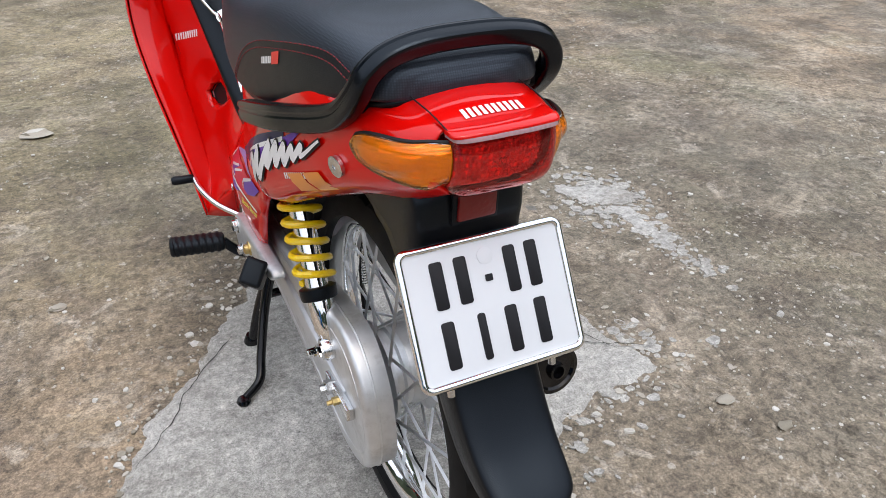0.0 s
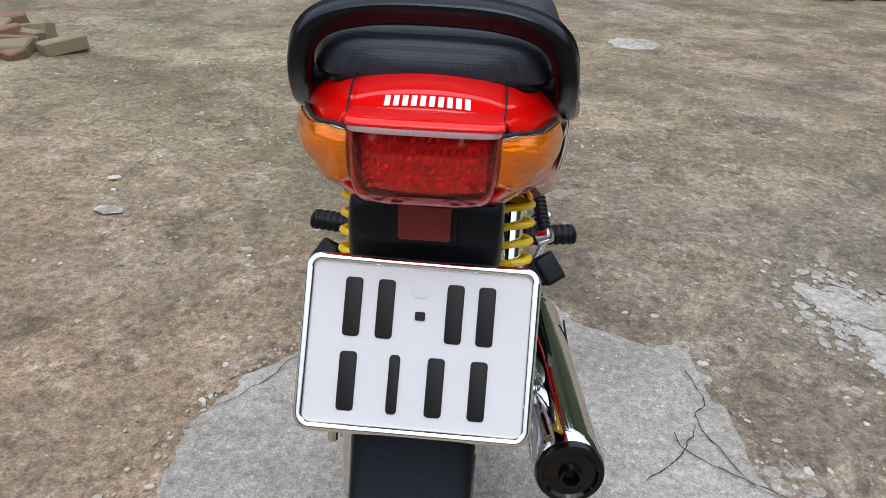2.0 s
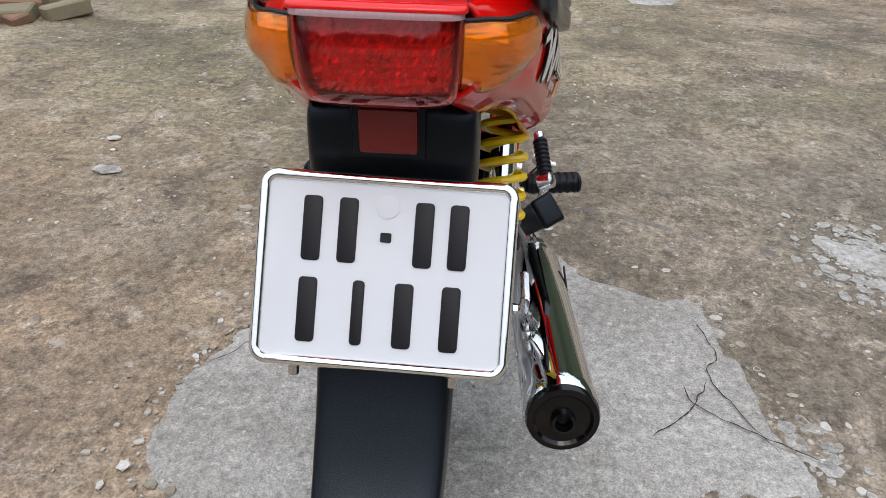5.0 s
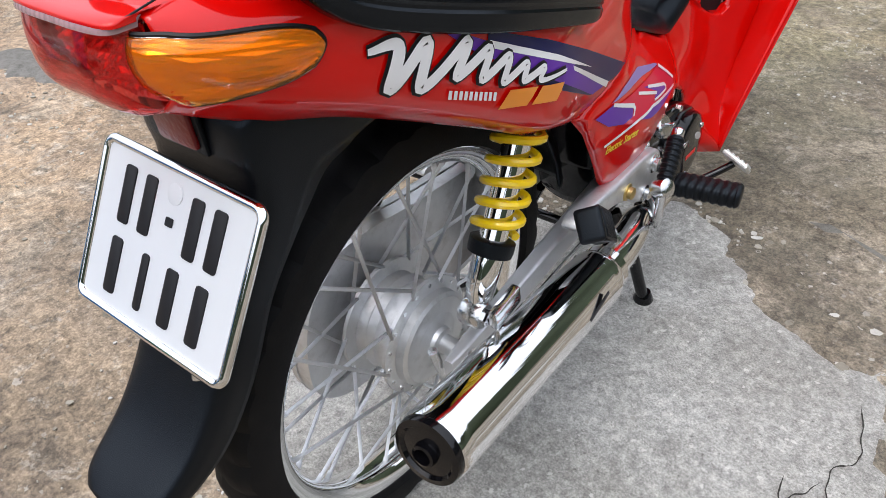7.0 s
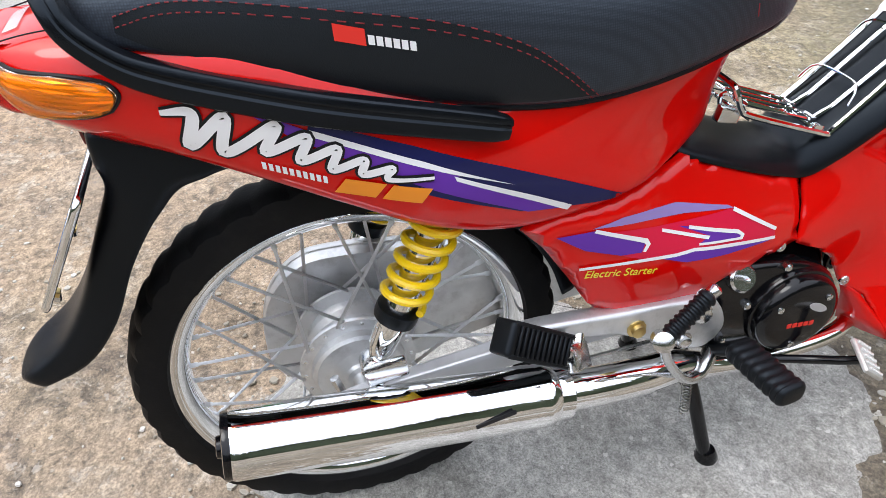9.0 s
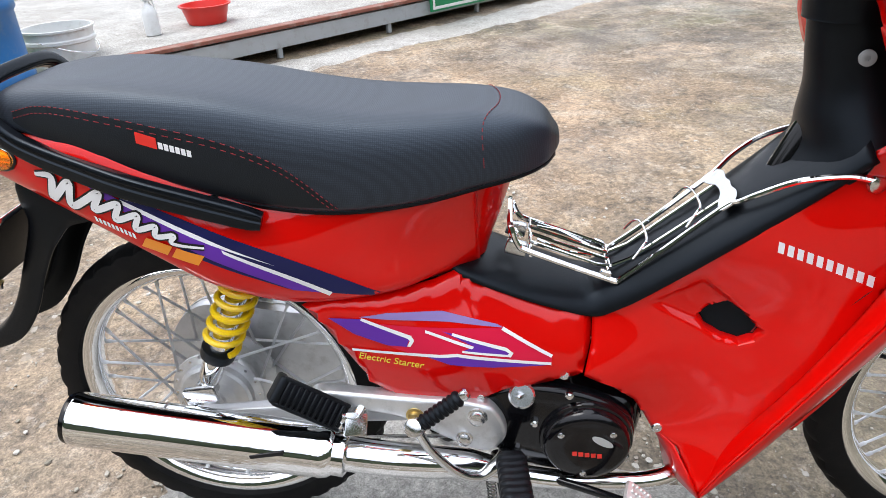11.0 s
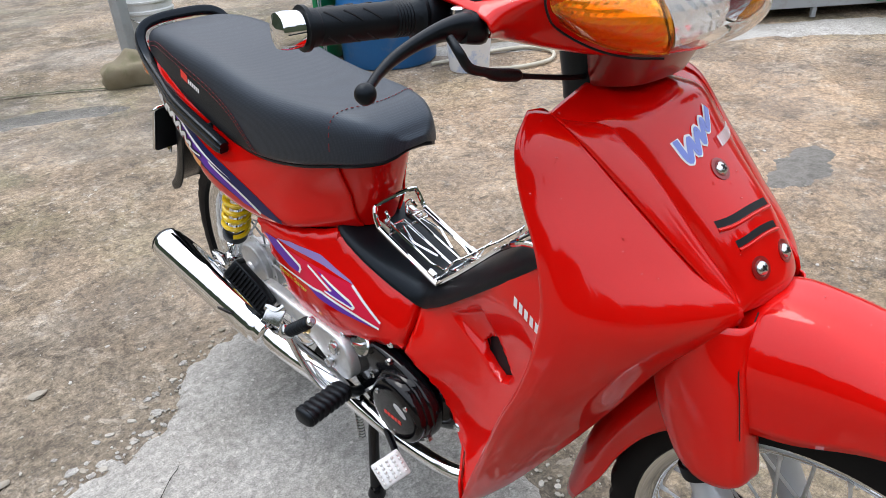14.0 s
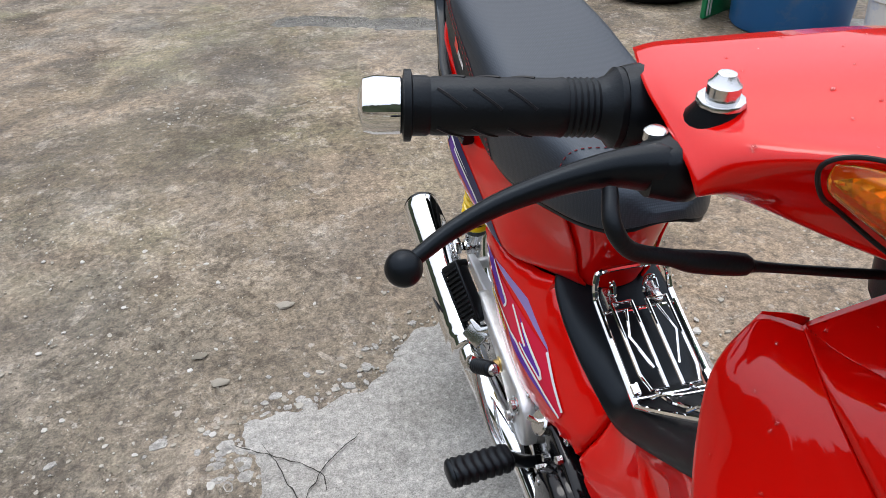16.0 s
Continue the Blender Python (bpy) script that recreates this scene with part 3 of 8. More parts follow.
def smooth_field(knots, reach):
    """A smooth value over the plane through a few knots (a, b, value)."""
    k = np.array(knots, float)
    d = np.linalg.norm(k[:, None, :2] - k[None, :, :2], axis=2)
    w = np.linalg.solve(np.sqrt(d**2 + reach**2) + 1e-6 * np.eye(len(k)), k[:, 2] - k[:, 2].mean())
    mid = k[:, 2].mean()
    return lambda a, b: mid + float(np.sqrt((k[:, 0] - a) ** 2 + (k[:, 1] - b) ** 2 + reach**2) @ w)


def side_panel(outline, holes, depth, step=0.012, roll=0.008):
    """A moulded side cover: outline in (y, z), sideways place depth(y, z), edges rolled in."""
    co, tris, rings = cut_sheet(outline, holes, step)
    rim = np.array([p for r in rings for p in r])
    bm = bmesh.new()
    vs = []
    for p in co:
        d = np.sqrt(((rim - np.array(p)) ** 2).sum(1)).min()
        k = max(0.0, 1 - d / roll)
        vs.append(bm.verts.new((depth(*p) - roll * (1 - math.sqrt(max(0.0, 1 - k * k))), p[0], p[1])))
    for t in tris:
        bm.faces.new([vs[i] for i in t])
    return bm


def surface_tree(*obs):
    """What a decal is laid on."""
    bm = bmesh.new()
    for o in obs:
        bm.from_mesh(o.data)
    return BVHTree.FromBMesh(bm)


def decal(outline, tree, lift=0.0012, step=0.008, mirror=False, front=False):
    """A sticker, outline in (y, z) of the right-hand side (front: in (x, z) of the face), that lies on the panels."""
    co, tris, _ = cut_sheet(outline, [], step)
    bm = bmesh.new()
    vs = []
    for p in co:
        if front:
            hit = tree.ray_cast(Vector((p[0], 3, p[1])), Vector((0, -1, 0)))
            v = hit[0] + Vector((0, lift, 0)) if hit[0] else Vector((p[0], 1.0, p[1]))
        else:
            hit = tree.ray_cast(Vector((1, p[0], p[1])), Vector((-1, 0, 0)))
            v = hit[0] + Vector((lift, 0, 0)) if hit[0] else None
        vs.append(bm.verts.new(v) if v else None)
    for t in tris:
        if all(vs[i] for i in t):
            bm.faces.new([vs[i] for i in t])
    loose = [v for v in bm.verts if not v.link_faces]
    bmesh.ops.delete(bm, geom=loose, context="VERTS")
    return mirrored(bm) if mirror else bm


def pair(name, bm, mat, parent, label="", **kw):
    """The piece on both sides of the machine."""
    other = mirrored(bm)
    return part(name, bm, mat, parent, label, **kw), part(name, other, mat, parent, label, **kw)


# ---- the motorcycle ----
bike = tagged(new("motorcycle"), "glossy red step-through motorcycle with a black seat, parked on its stand", "motorcycle")
REAR, FRONT, WHEEL_R, RIM_R = Vector((0, -0.015, 0.277)), Vector((0, 1.195, 0.277)), 0.28, 0.226


def tread(centre, radius, width, segs=120):
    """A tyre section swept round, its tread cut into blocks."""
    prof = [(-0.5, 0.205), (-0.52, 0.35), (-0.5, 0.62), (-0.44, 0.84), (-0.3, 0.95), (-0.12, 1.0), (0.12, 1.0), (0.3, 0.95), (0.44, 0.84), (0.5, 0.62), (0.52, 0.35), (0.5, 0.205), (0.3, 0.12), (-0.3, 0.12)]
    rows = []
    for k in range(segs):
        a = 2 * math.pi * k / segs
        row = []
        for j, (x, h) in enumerate(prof):
            r = radius - 0.058 * (1 - h)
            if 3 <= j <= 8 and (k + (j in (3, 4, 5))) % 3 == 0:
                r -= 0.0045
            row.append(centre + Vector((x * width, math.cos(a) * r, math.sin(a) * r)))
        rows.append(row)
    return skin(rows, closed_u=True, closed_v=True)


def wheel(centre, name, label, hub_r, hub_w, width):
    w = tagged(new(name), label)
    w.parent = bike
    part("tyre", tread(centre, WHEEL_R, width), TYRE, w, "worn black road tyre", angle=25)
    o, c = centre, RIM_R
    part("rim", lathe([(c + 0.006, -0.026), (c + 0.007, -0.022), (c - 0.004, -0.02), (c - 0.012, -0.012), (c - 0.016, 0), (c - 0.012, 0.012), (c - 0.004, 0.02), (c + 0.007, 0.022), (c + 0.006, 0.026), (c - 0.005, 0.025), (c - 0.016, 0.014), (c - 0.019, 0), (c - 0.016, -0.014), (c - 0.005, -0.025)], o, (1, 0, 0), 96, full=True), CHROME, w, "chrome rim")
    g = hub_w
    part("hub", lathe([(0.014, -g - 0.012), (0.03, -g - 0.01), (hub_r - 0.006, -g - 0.004), (hub_r, -g), (hub_r + 0.012, -g + 0.001), (hub_r + 0.012, -g + 0.006), (hub_r - 0.004, -g + 0.008), (hub_r - 0.006, -g * 0.4), (hub_r - 0.002, -g * 0.3), (hub_r - 0.006, 0), (hub_r - 0.002, g * 0.3), (hub_r - 0.004, g - 0.008), (hub_r + 0.012, g - 0.006), (hub_r + 0.012, g - 0.001), (hub_r, g), (hub_r - 0.008, g + 0.006), (0.05, g + 0.009), (0.034, g + 0.016), (0.014, g + 0.02)], o, (1, 0, 0), 64), CAST, w, "cast aluminium drum hub")
    rod = bpy.data.meshes.new("spoke")
    bm = tube([(0, 0, 0), (0, 0, 0.93), (0, 0, 0.935), (0, 0, 1)], [0.0023, 0.0023, 0.0034, 0.0034], 6, smooth=False)
    for f in bm.faces:
        f.smooth = True
    bm.to_mesh(rod)
    bm.free()
    rod.materials.append(SPOKE_ZINC)
    for k in range(36):
        a = 2 * math.pi * k / 36
        side = 1 if k % 2 else -1
        lean = 0.62 if (k // 2) % 2 else -0.62
        p = o + Vector((side * (g - 0.004 + 0.003 * ((k // 2) % 2)), math.cos(a + lean) * (hub_r + 0.008), math.sin(a + lean) * (hub_r + 0.008)))
        q = o + Vector((side * 0.005, math.cos(a) * (c - 0.016), math.sin(a) * (c - 0.016)))
        s = new("spoke", rod)
        s.parent = w
        s.matrix_world = Matrix.Translation(p) @ (q - p).to_track_quat("Z", "Y").to_matrix().to_4x4() @ Matrix.Diagonal((1, 1, (q - p).length, 1))
    hole = bmesh.new()
    for k in range(18):
        a = 2 * math.pi * k / 18
        b = lathe([(0.0026, 0), (0.0026, 0.0015), (0.0, 0.0016)], o + Vector((g - 0.001, math.cos(a) * (hub_r + 0.006), math.sin(a) * (hub_r + 0.006))), (1, 0, 0), 8)
        me = bpy.data.meshes.new("joined")
        b.to_mesh(me)
        b.free()
        hole.from_mesh(me)
        bpy.data.meshes.remove(me)
    part("spoke_heads", hole, STEEL, w)
    return w


rear_wheel = wheel(REAR, "rear_wheel", "spoked rear wheel with a chrome rim", 0.064, 0.034, 0.068)
front_wheel = wheel(FRONT, "front_wheel", "spoked front wheel with a chrome rim", 0.058, 0.03, 0.06)
part("brake_plate", lathe([(0.062, 0.036), (0.061, 0.046), (0.056, 0.049), (0.052, 0.047), (0.03, 0.05), (0.02, 0.053), (0.018, 0.058), (0.012, 0.06), (0.011, 0.085), (0.0, 0.086)], REAR, (1, 0, 0), 48), CAST, rear_wheel, "cast brake plate")
part("axle_nut", lathe([(0.011, 0.086), (0.011, 0.098), (0.007, 0.099), (0.006, 0.112), (0, 0.112)], REAR, (1, 0, 0), 6), STEEL, rear_wheel)
part("brake_arm", tube([(0.07, -0.05, 0.30), (0.075, -0.035, 0.245), (0.08, -0.02, 0.225)], 0.006, 8), STEEL, rear_wheel)
part("brake_rod", tube([(0.08, -0.02, 0.225), (0.085, 0.15, 0.235), (0.09, 0.4, 0.25)], 0.003, 8), STEEL, rear_wheel)

# swing arm, chain case, shocks
def box_ring(x, y, z, w, t, k=24):
    """A rounded box section across the length of an arm."""
    ring = []
    for q in range(k):
        c, d = math.cos(2 * math.pi * q / k), math.sin(2 * math.pi * q / k)
        r = (abs(c) ** 6 + abs(d) ** 6) ** (-1 / 6)
        ring.append((x + w * c * r, y, z + t * d * r))
    return ring


pair("swing_arm", loft([box_ring(0.088, y, z, w, t) for y, z, w, t in ((-0.045, 0.277, 0.006, 0.012), (-0.01, 0.279, 0.009, 0.014), (0.12, 0.29, 0.0115, 0.0175), (0.3, 0.305, 0.0135, 0.02), (0.42, 0.315, 0.014, 0.023))], 24, 48, closed_v=True, cap=True), SILVER, bike, "silver box-section swing arm", angle=30)
CASE = [(-0.13, 0.235), (-0.118, 0.33), (-0.07, 0.385), (-0.005, 0.392), (0.1, 0.378), (0.3, 0.36), (0.44, 0.352), (0.48, 0.3), (0.44, 0.24), (0.3, 0.225), (0.1, 0.19), (-0.01, 0.163), (-0.09, 0.18)]
case_ring = [tuple(p) for p in spline(CASE, 60, True)]
case = join(slab(case_ring, Matrix(((0, 0, -1, -0.052), (1, 0, 0, 0), (0, 1, 0, 0), (0, 0, 0, 1))), 0.04, 0.008))
chain_case = part("chain_case", case, CAST, bike, "brushed silver full chain case", angle=50)
part("seam", tube([(-0.074, y, z) for y, z in case_ring], 0.0016, 6, smooth=False, closed=True), CAST, chain_case)
part("bead", tube([(-0.091, -0.01 + (y + 0.01) * 0.86, 0.28 + (z - 0.28) * 0.78) for y, z in case_ring[::2]], 0.0022, 6, smooth=False, closed=True), CAST, chain_case)
part("adjuster", block((0.012, 0.09, 0.022), pose(-0.098, -0.035, 0.275), 0.003), STEEL, bike, "chain adjuster plate")
for y, z, r, m in ((-0.015, 0.277, 0.011, STEEL), (-0.045, 0.276, 0.006, BRASS), (0.0, 0.334, 0.008, CHROME)):
    part("nut", lathe([(r, -0.098), (r, -0.112), (r * 0.6, -0.113), (r * 0.55, -0.12), (0, -0.12)], (0, y, z), (1, 0, 0), 6), m, bike)

low, high = Vector((0.094, 0.0, 0.334)), Vector((0.093, 0.118, 0.58))
along = (high - low).normalized()
for side in (1, -1):
    s = tagged(new("rear_shock"), "chrome rear shock absorber with a yellow coil spring")
    s.parent = bike
    flip = Matrix.Diagonal((side, 1, 1, 1))

    def on_shock(name, bm, mat, label=""):
        bmesh.ops.transform(bm, matrix=flip, verts=bm.verts)
        return part(name, bm, mat, s, label)

    on_shock("lower_eye", lathe([(0.006, -0.014), (0.015, -0.014), (0.017, -0.01), (0.017, 0.01), (0.015, 0.014), (0.006, 0.014)], low, (1, 0, 0), 20), STEEL)
    on_shock("body", lathe([(0.011, 0.012), (0.014, 0.02), (0.017, 0.03), (0.018, 0.07), (0.016, 0.078), (0.0155, 0.2)], low, along, 24), CHROME, "chrome damper body")
    on_shock("spring_seat", lathe([(0.016, 0.07), (0.025, 0.072), (0.026, 0.078), (0.026, 0.088), (0.022, 0.09), (0.016, 0.09)], low, along, 28), BLACK, "black spring seat")
    way, u, v = axes_along(along)
    turns = 7.2
    coil = [low + way * (0.094 + 0.165 * k / 170) + (u * math.cos(2 * math.pi * turns * k / 170) + v * math.sin(2 * math.pi * turns * k / 170)) * 0.0255 for k in range(171)]
    on_shock("spring", tube(coil, 0.0049, 8, smooth=False), YELLOW, "yellow coil spring")
    on_shock("bolt", lathe([(0.009, 0.014), (0.009, 0.02), (0.0065, 0.022), (0.006, 0.034), (0.0, 0.035)], low, (1, 0, 0), 6), CHROME)

# silencer and exhaust
M0, M1 = Vector((0.162, -0.172, 0.332)), Vector((0.152, 0.21, 0.27))
md = (M1 - M0).normalized()
exhaust = tagged(new("exhaust"), "chrome exhaust silencer with a black end cap")
exhaust.parent = bike
ml = (M1 - M0).length
part("silencer", lathe([(0.030, 0.002), (0.0375, 0.0), (0.039, 0.004), (0.0392, 0.02), (0.0395, ml * 0.5), (0.0395, ml - 0.035), (0.0385, ml - 0.028), (0.0395, ml - 0.022), (0.037, ml - 0.01), (0.03, ml - 0.001), (0.024, ml)], M0, md, 56), CHROME, exhaust, "chrome silencer body")
part("end_cap", lathe([(0.037, 0.004), (0.0375, -0.004), (0.036, -0.008), (0.03, -0.009), (0.027, -0.006), (0.013, -0.007), (0.012, -0.014), (0.009, -0.015), (0.008, -0.003), (0.0, -0.002)], M0, md, 48), GLOSS_BLACK, exhaust, "black pressed end cap")
pipe = [M1 - md * 0.004, (0.148, 0.27, 0.258), (0.138, 0.34, 0.243), (0.125, 0.40, 0.228), (0.12, 0.47, 0.205), (0.115, 0.57, 0.19), (0.1, 0.68, 0.185), (0.07, 0.73, 0.2), (0.03, 0.745, 0.235), (0.01, 0.735, 0.29)]
part("pipe", tube(pipe, [0.0255, 0.0255, 0.025, 0.022, 0.0165, 0.014, 0.014, 0.014, 0.014, 0.014], 24, steps=6), CHROME, exhaust, "chrome exhaust pipe")
part("clamp", lathe([(0.024, ml - 0.012), (0.033, ml - 0.01), (0.034, ml + 0.012), (0.028, ml + 0.016), (0.024, ml + 0.016)], M0, md, 40), CHROME, exhaust)
part("heat_shield_bracket", block((0.012, 0.05, 0.026), pose(0.128, 0.01, 0.352, 8), 0.004), STEEL, exhaust)
part("badge", block((0.002, 0.05, 0.006), pose(0.1925, 0.12, 0.3, 9, 0, 1.5), 0.0005), INK, exhaust, "dark printed badge bar")

# step brackets, pegs, kick starter, pedals, stands
bracket = [(0.185, 0.362), (0.3, 0.354), (0.415, 0.345), (0.445, 0.325), (0.456, 0.288), (0.435, 0.26), (0.405, 0.262), (0.365, 0.283), (0.3, 0.318), (0.19, 0.34)]
ring = [tuple(p) for p in spline(bracket, 44, True)]
for side in (1, -1):
    b = slab(ring, Matrix(((0, 0, 1, 0.108), (1, 0, 0, 0), (0, 1, 0, 0), (0, 0, 0, 1))), 0.022, 0.006)
    if side < 0:
        b = mirrored(b)
    holder = part("step_bracket", b, CAST, bike, "cast aluminium footrest bracket", angle=50)
    for y, z, r, m in ((0.415, 0.325, 0.011, STEEL), (0.395, 0.284, 0.009, STEEL), (0.325, 0.325, 0.009, BRASS)):
        part("bolt", lathe([(r + 0.004, 0.129), (r + 0.004, 0.132), (r, 0.133), (r, 0.139), (r * 0.6, 0.141), (0, 0.141)], (0, y, z), (side, 0, 0), 12), m, holder)


def ribbed_peg(a, b, size, ribs):
    """A rubber footrest from a to b: a rounded bar with moulded ribs across it."""
    a, b = Vector(a), Vector(b)
    l = (b - a).length
    m = Matrix.Translation(a) @ (b - a).to_track_quat("Z", "Y").to_matrix().to_4x4()
    rows, n = [], ribs * 8
    for i in range(n + 1):
        s = i / n
        end = 0.72 + 0.28 * min(1.0, min(s, 1 - s) * 14) ** 0.5
        row = []
        for q in range(24):
            ang = 2 * math.pi * q / 24
            c, d = math.cos(ang), math.sin(ang)
            k = (abs(c) ** 3.2 + abs(d) ** 3.2) ** (-1 / 3.2)
            wave = math.sin(2 * math.pi * (ribs * s + 0.35 * abs(c)))
            r = end * (1 + (0.07 * max(-0.6, min(0.6, wave * 1.6)) if 0.05 < s < 0.93 else 0.06 * (s > 0.9)))
            row.append(m @ Vector((size[0] / 2 * c * k * r, size[1] / 2 * d * k * r, l * s)))
        rows.append(row)
    return skin(rows, closed_v=True, cap=True)


def flat_peg(a, b, side):
    """A flat rubber footrest with a raised rim and cross ribs."""
    way = (b - a).normalized()
    up = Vector((0.85 * side, 0.25, 0.5))
    up = (up - way * up.dot(way)).normalized()
    across = up.cross(way)
    l = (b - a).length
    m = Matrix.Translation(a) @ Matrix((across, way, up)).transposed().to_4x4()
    bits = [block((0.038, l, 0.026), m @ pose(0, l / 2, -0.007), 0.008, 3)]
    bits += [block((0.034, 0.0045, 0.006), m @ pose(0, 0.012 + (l - 0.024) * q / 10, 0.0085), 0.001, 1) for q in range(11)]
    bits += [block((0.006, l - 0.004, 0.006), m @ pose(s * 0.0185, l / 2, 0.007), 0.0015, 1) for s in (1, -1)]
    bits += [block((0.042, 0.014, 0.032), m @ pose(0, l - 0.004, -0.006), 0.009, 3)]
    return join(*bits)


for side in (1, -1):
    for a, b, size, ribs, label, arm in (
        ((0.152, 0.462, 0.272), (0.25, 0.474, 0.276), (0.042, 0.03), 8, "black rubber front footrest", [(0.1, 0.452, 0.235), (0.13, 0.456, 0.246), (0.155, 0.462, 0.271)]),
        ((0.146, 0.226, 0.331), (0.165, 0.142, 0.398), (0.033, 0.028), 9, "black ribbed rear footrest, folded up", [(0.12, 0.25, 0.336), (0.14, 0.238, 0.325), (0.149, 0.22, 0.335)]),
    ):
        k = Vector((side, 1, 1))
        peg = part("footrest", ribbed_peg(Vector(a) * k, Vector(b) * k, size, ribs) if ribs == 8 else flat_peg(Vector(a) * k, Vector(b) * k, side), RUBBER, bike, label)
        part("hinge", tube([Vector(p) * k for p in arm], 0.0095, 10), BLACK if ribs == 8 else STEEL, peg)
        if ribs == 9:
            part("hinge_plate", block((0.034, 0.036, 0.012), Matrix.Translation(Vector((0.147, 0.24, 0.32)) * k) @ pose(0, 0, 0, -38, 50 * side), 0.003), STEEL, peg)

kick = tagged(new("kick_starter"), "steel kick starter lever with a rubber pedal, folded in")
kick.parent = bike
part("lever", tube([(0.118, 0.452, 0.237), (0.135, 0.436, 0.232), (0.148, 0.415, 0.226), (0.16, 0.385, 0.245), (0.17, 0.352, 0.295), (0.175, 0.335, 0.338)], [0.011, 0.0105, 0.008, 0.0065, 0.0065, 0.0075], 12), STEEL, kick, "bent steel lever")
part("pivot", lathe([(0.012, -0.012), (0.013, -0.008), (0.013, 0.01), (0.008, 0.013), (0, 0.013)], (0.175, 0.333, 0.343), (0.8, -0.3, 0.5), 16), STEEL, kick)
ka, kb = Vector((0.174, 0.34, 0.347)), Vector((0.162, 0.4, 0.391))
part("pedal_rubber", lathe([(0.008, 0), (0.0105, 0.003)] + [(0.012 if k % 4 in (1, 2) else 0.0102, 0.005 + 0.002 * k) for k in range(31)] + [(0.0105, 0.068), (0.008, 0.07), (0, 0.07)], ka, kb - ka, 16), RUBBER, kick, "ribbed rubber pedal")
part("pedal_end", lathe([(0.007, 0.07), (0.0085, 0.072), (0.0085, 0.08), (0.005, 0.083), (0, 0.083)], ka, kb - ka, 16), STEEL, kick)

brake = tagged(new("brake_pedal"), "steel foot brake pedal with a dimpled pad")
brake.parent = bike
part("arm", tube([(0.1, 0.46, 0.21), (0.12, 0.52, 0.2), (0.15, 0.585, 0.205), (0.178, 0.617, 0.22), (0.194, 0.632, 0.232)], 0.0065, 10), GLOSS_BLACK, brake)
pad_pose = pose(0.198, 0.634, 0.236, -42, 15, -15)
pad = block((0.05, 0.044, 0.008), pad_pose, 0.004)
part("pad", join(pad, *[block((0.005, 0.005, 0.004), pad_pose @ pose(-0.02 + 0.01 * i, -0.014 + 0.007 * j, 0.005), 0.0015, 1) for i in range(5) for j in range(5)]), PAD_WHITE, brake, "dimpled plated pad")
gear = tagged(new("gear_lever"), "chrome gear lever with a black toe rubber")
gear.parent = bike
part("arm", tube([(-0.1, 0.5, 0.29), (-0.14, 0.56, 0.3), (-0.16, 0.62, 0.31), (-0.165, 0.66, 0.318)], 0.006, 10), CHROME, gear)
part("toe_rubber", lathe([(0.007, 0), (0.009, 0.004), (0.009, 0.04), (0.006, 0.045), (0, 0.045)], (-0.165, 0.662, 0.318), (-1, 0, 0.05), 14), RUBBER, gear)
stand = tagged(new("centre_stand"), "black tubular centre stand")
stand.parent = bike
for side in (1, -1):
    part("leg", tube([(side * 0.07, 0.44, 0.2), (side * 0.1, 0.455, 0.13), (side * 0.125, 0.475, 0.03), (side * 0.13, 0.48, 0.012)], 0.0105, 12), GLOSS_BLACK, stand)
    part("foot", lathe([(0.0, -0.012), (0.017, -0.012), (0.018, -0.006), (0.014, 0.004), (0.011, 0.01)], (side * 0.13, 0.482, 0.0125), (0, 0, 1), 18), GLOSS_BLACK, stand)
part("cross_tube", tube([(-0.1, 0.455, 0.13), (0.1, 0.455, 0.13)], 0.009, 10, smooth=False), GLOSS_BLACK, stand)
spring = [Vector((0.112, 0.43, 0.2)) + Vector((math.cos(k * 0.9) * 0.007, 0, 0)) + Vector((0, math.sin(k * 0.9) * 0.007, 0)) + Vector((0.002, 0.005, -0.09)) * (k / 90) for k in range(91)]
part("return_spring", tube(spring, 0.0014, 5, smooth=False), STEEL, stand)
prop = tagged(new("side_stand"), "black steel side stand, swung down")
prop.parent = bike
part("leg", tube([(-0.085, 0.42, 0.2), (-0.11, 0.4, 0.13), (-0.135, 0.365, 0.055), (-0.15, 0.335, 0.02), (-0.185, 0.31, 0.008)], [0.011, 0.0095, 0.009, 0.009, 0.0085], 12), GLOSS_BLACK, prop)
part("toe", lathe([(0.0, 0), (0.012, 0.001), (0.014, 0.006), (0.011, 0.012), (0, 0.013)], (-0.19, 0.306, 0.0005), (0, 0, 1), 16), GLOSS_BLACK, prop)

# engine
engine = tagged(new("engine"), "gloss black single-cylinder engine")
engine.parent = bike
part("crankcase", loft([[(w * math.cos(a), y, z + t * math.sin(a)) for a in np.linspace(0, 2 * math.pi, 16, endpoint=False)] for y, z, w, t in ((0.40, 0.28, 0.05, 0.05), (0.42, 0.28, 0.085, 0.075), (0.5, 0.277, 0.1, 0.085), (0.58, 0.272, 0.1, 0.08), (0.64, 0.275, 0.085, 0.07), (0.66, 0.28, 0.05, 0.05))], 24, 40, closed_v=True, cap=True), GLOSS_BLACK, engine, "black crankcase")
cover = [(0.415, 0.31), (0.44, 0.352), (0.5, 0.362), (0.58, 0.345), (0.632, 0.31), (0.64, 0.265), (0.615, 0.22), (0.56, 0.203), (0.5, 0.21), (0.45, 0.235), (0.42, 0.27)]
cover_ring = [tuple(p) for p in spline(cover, 50, True)]
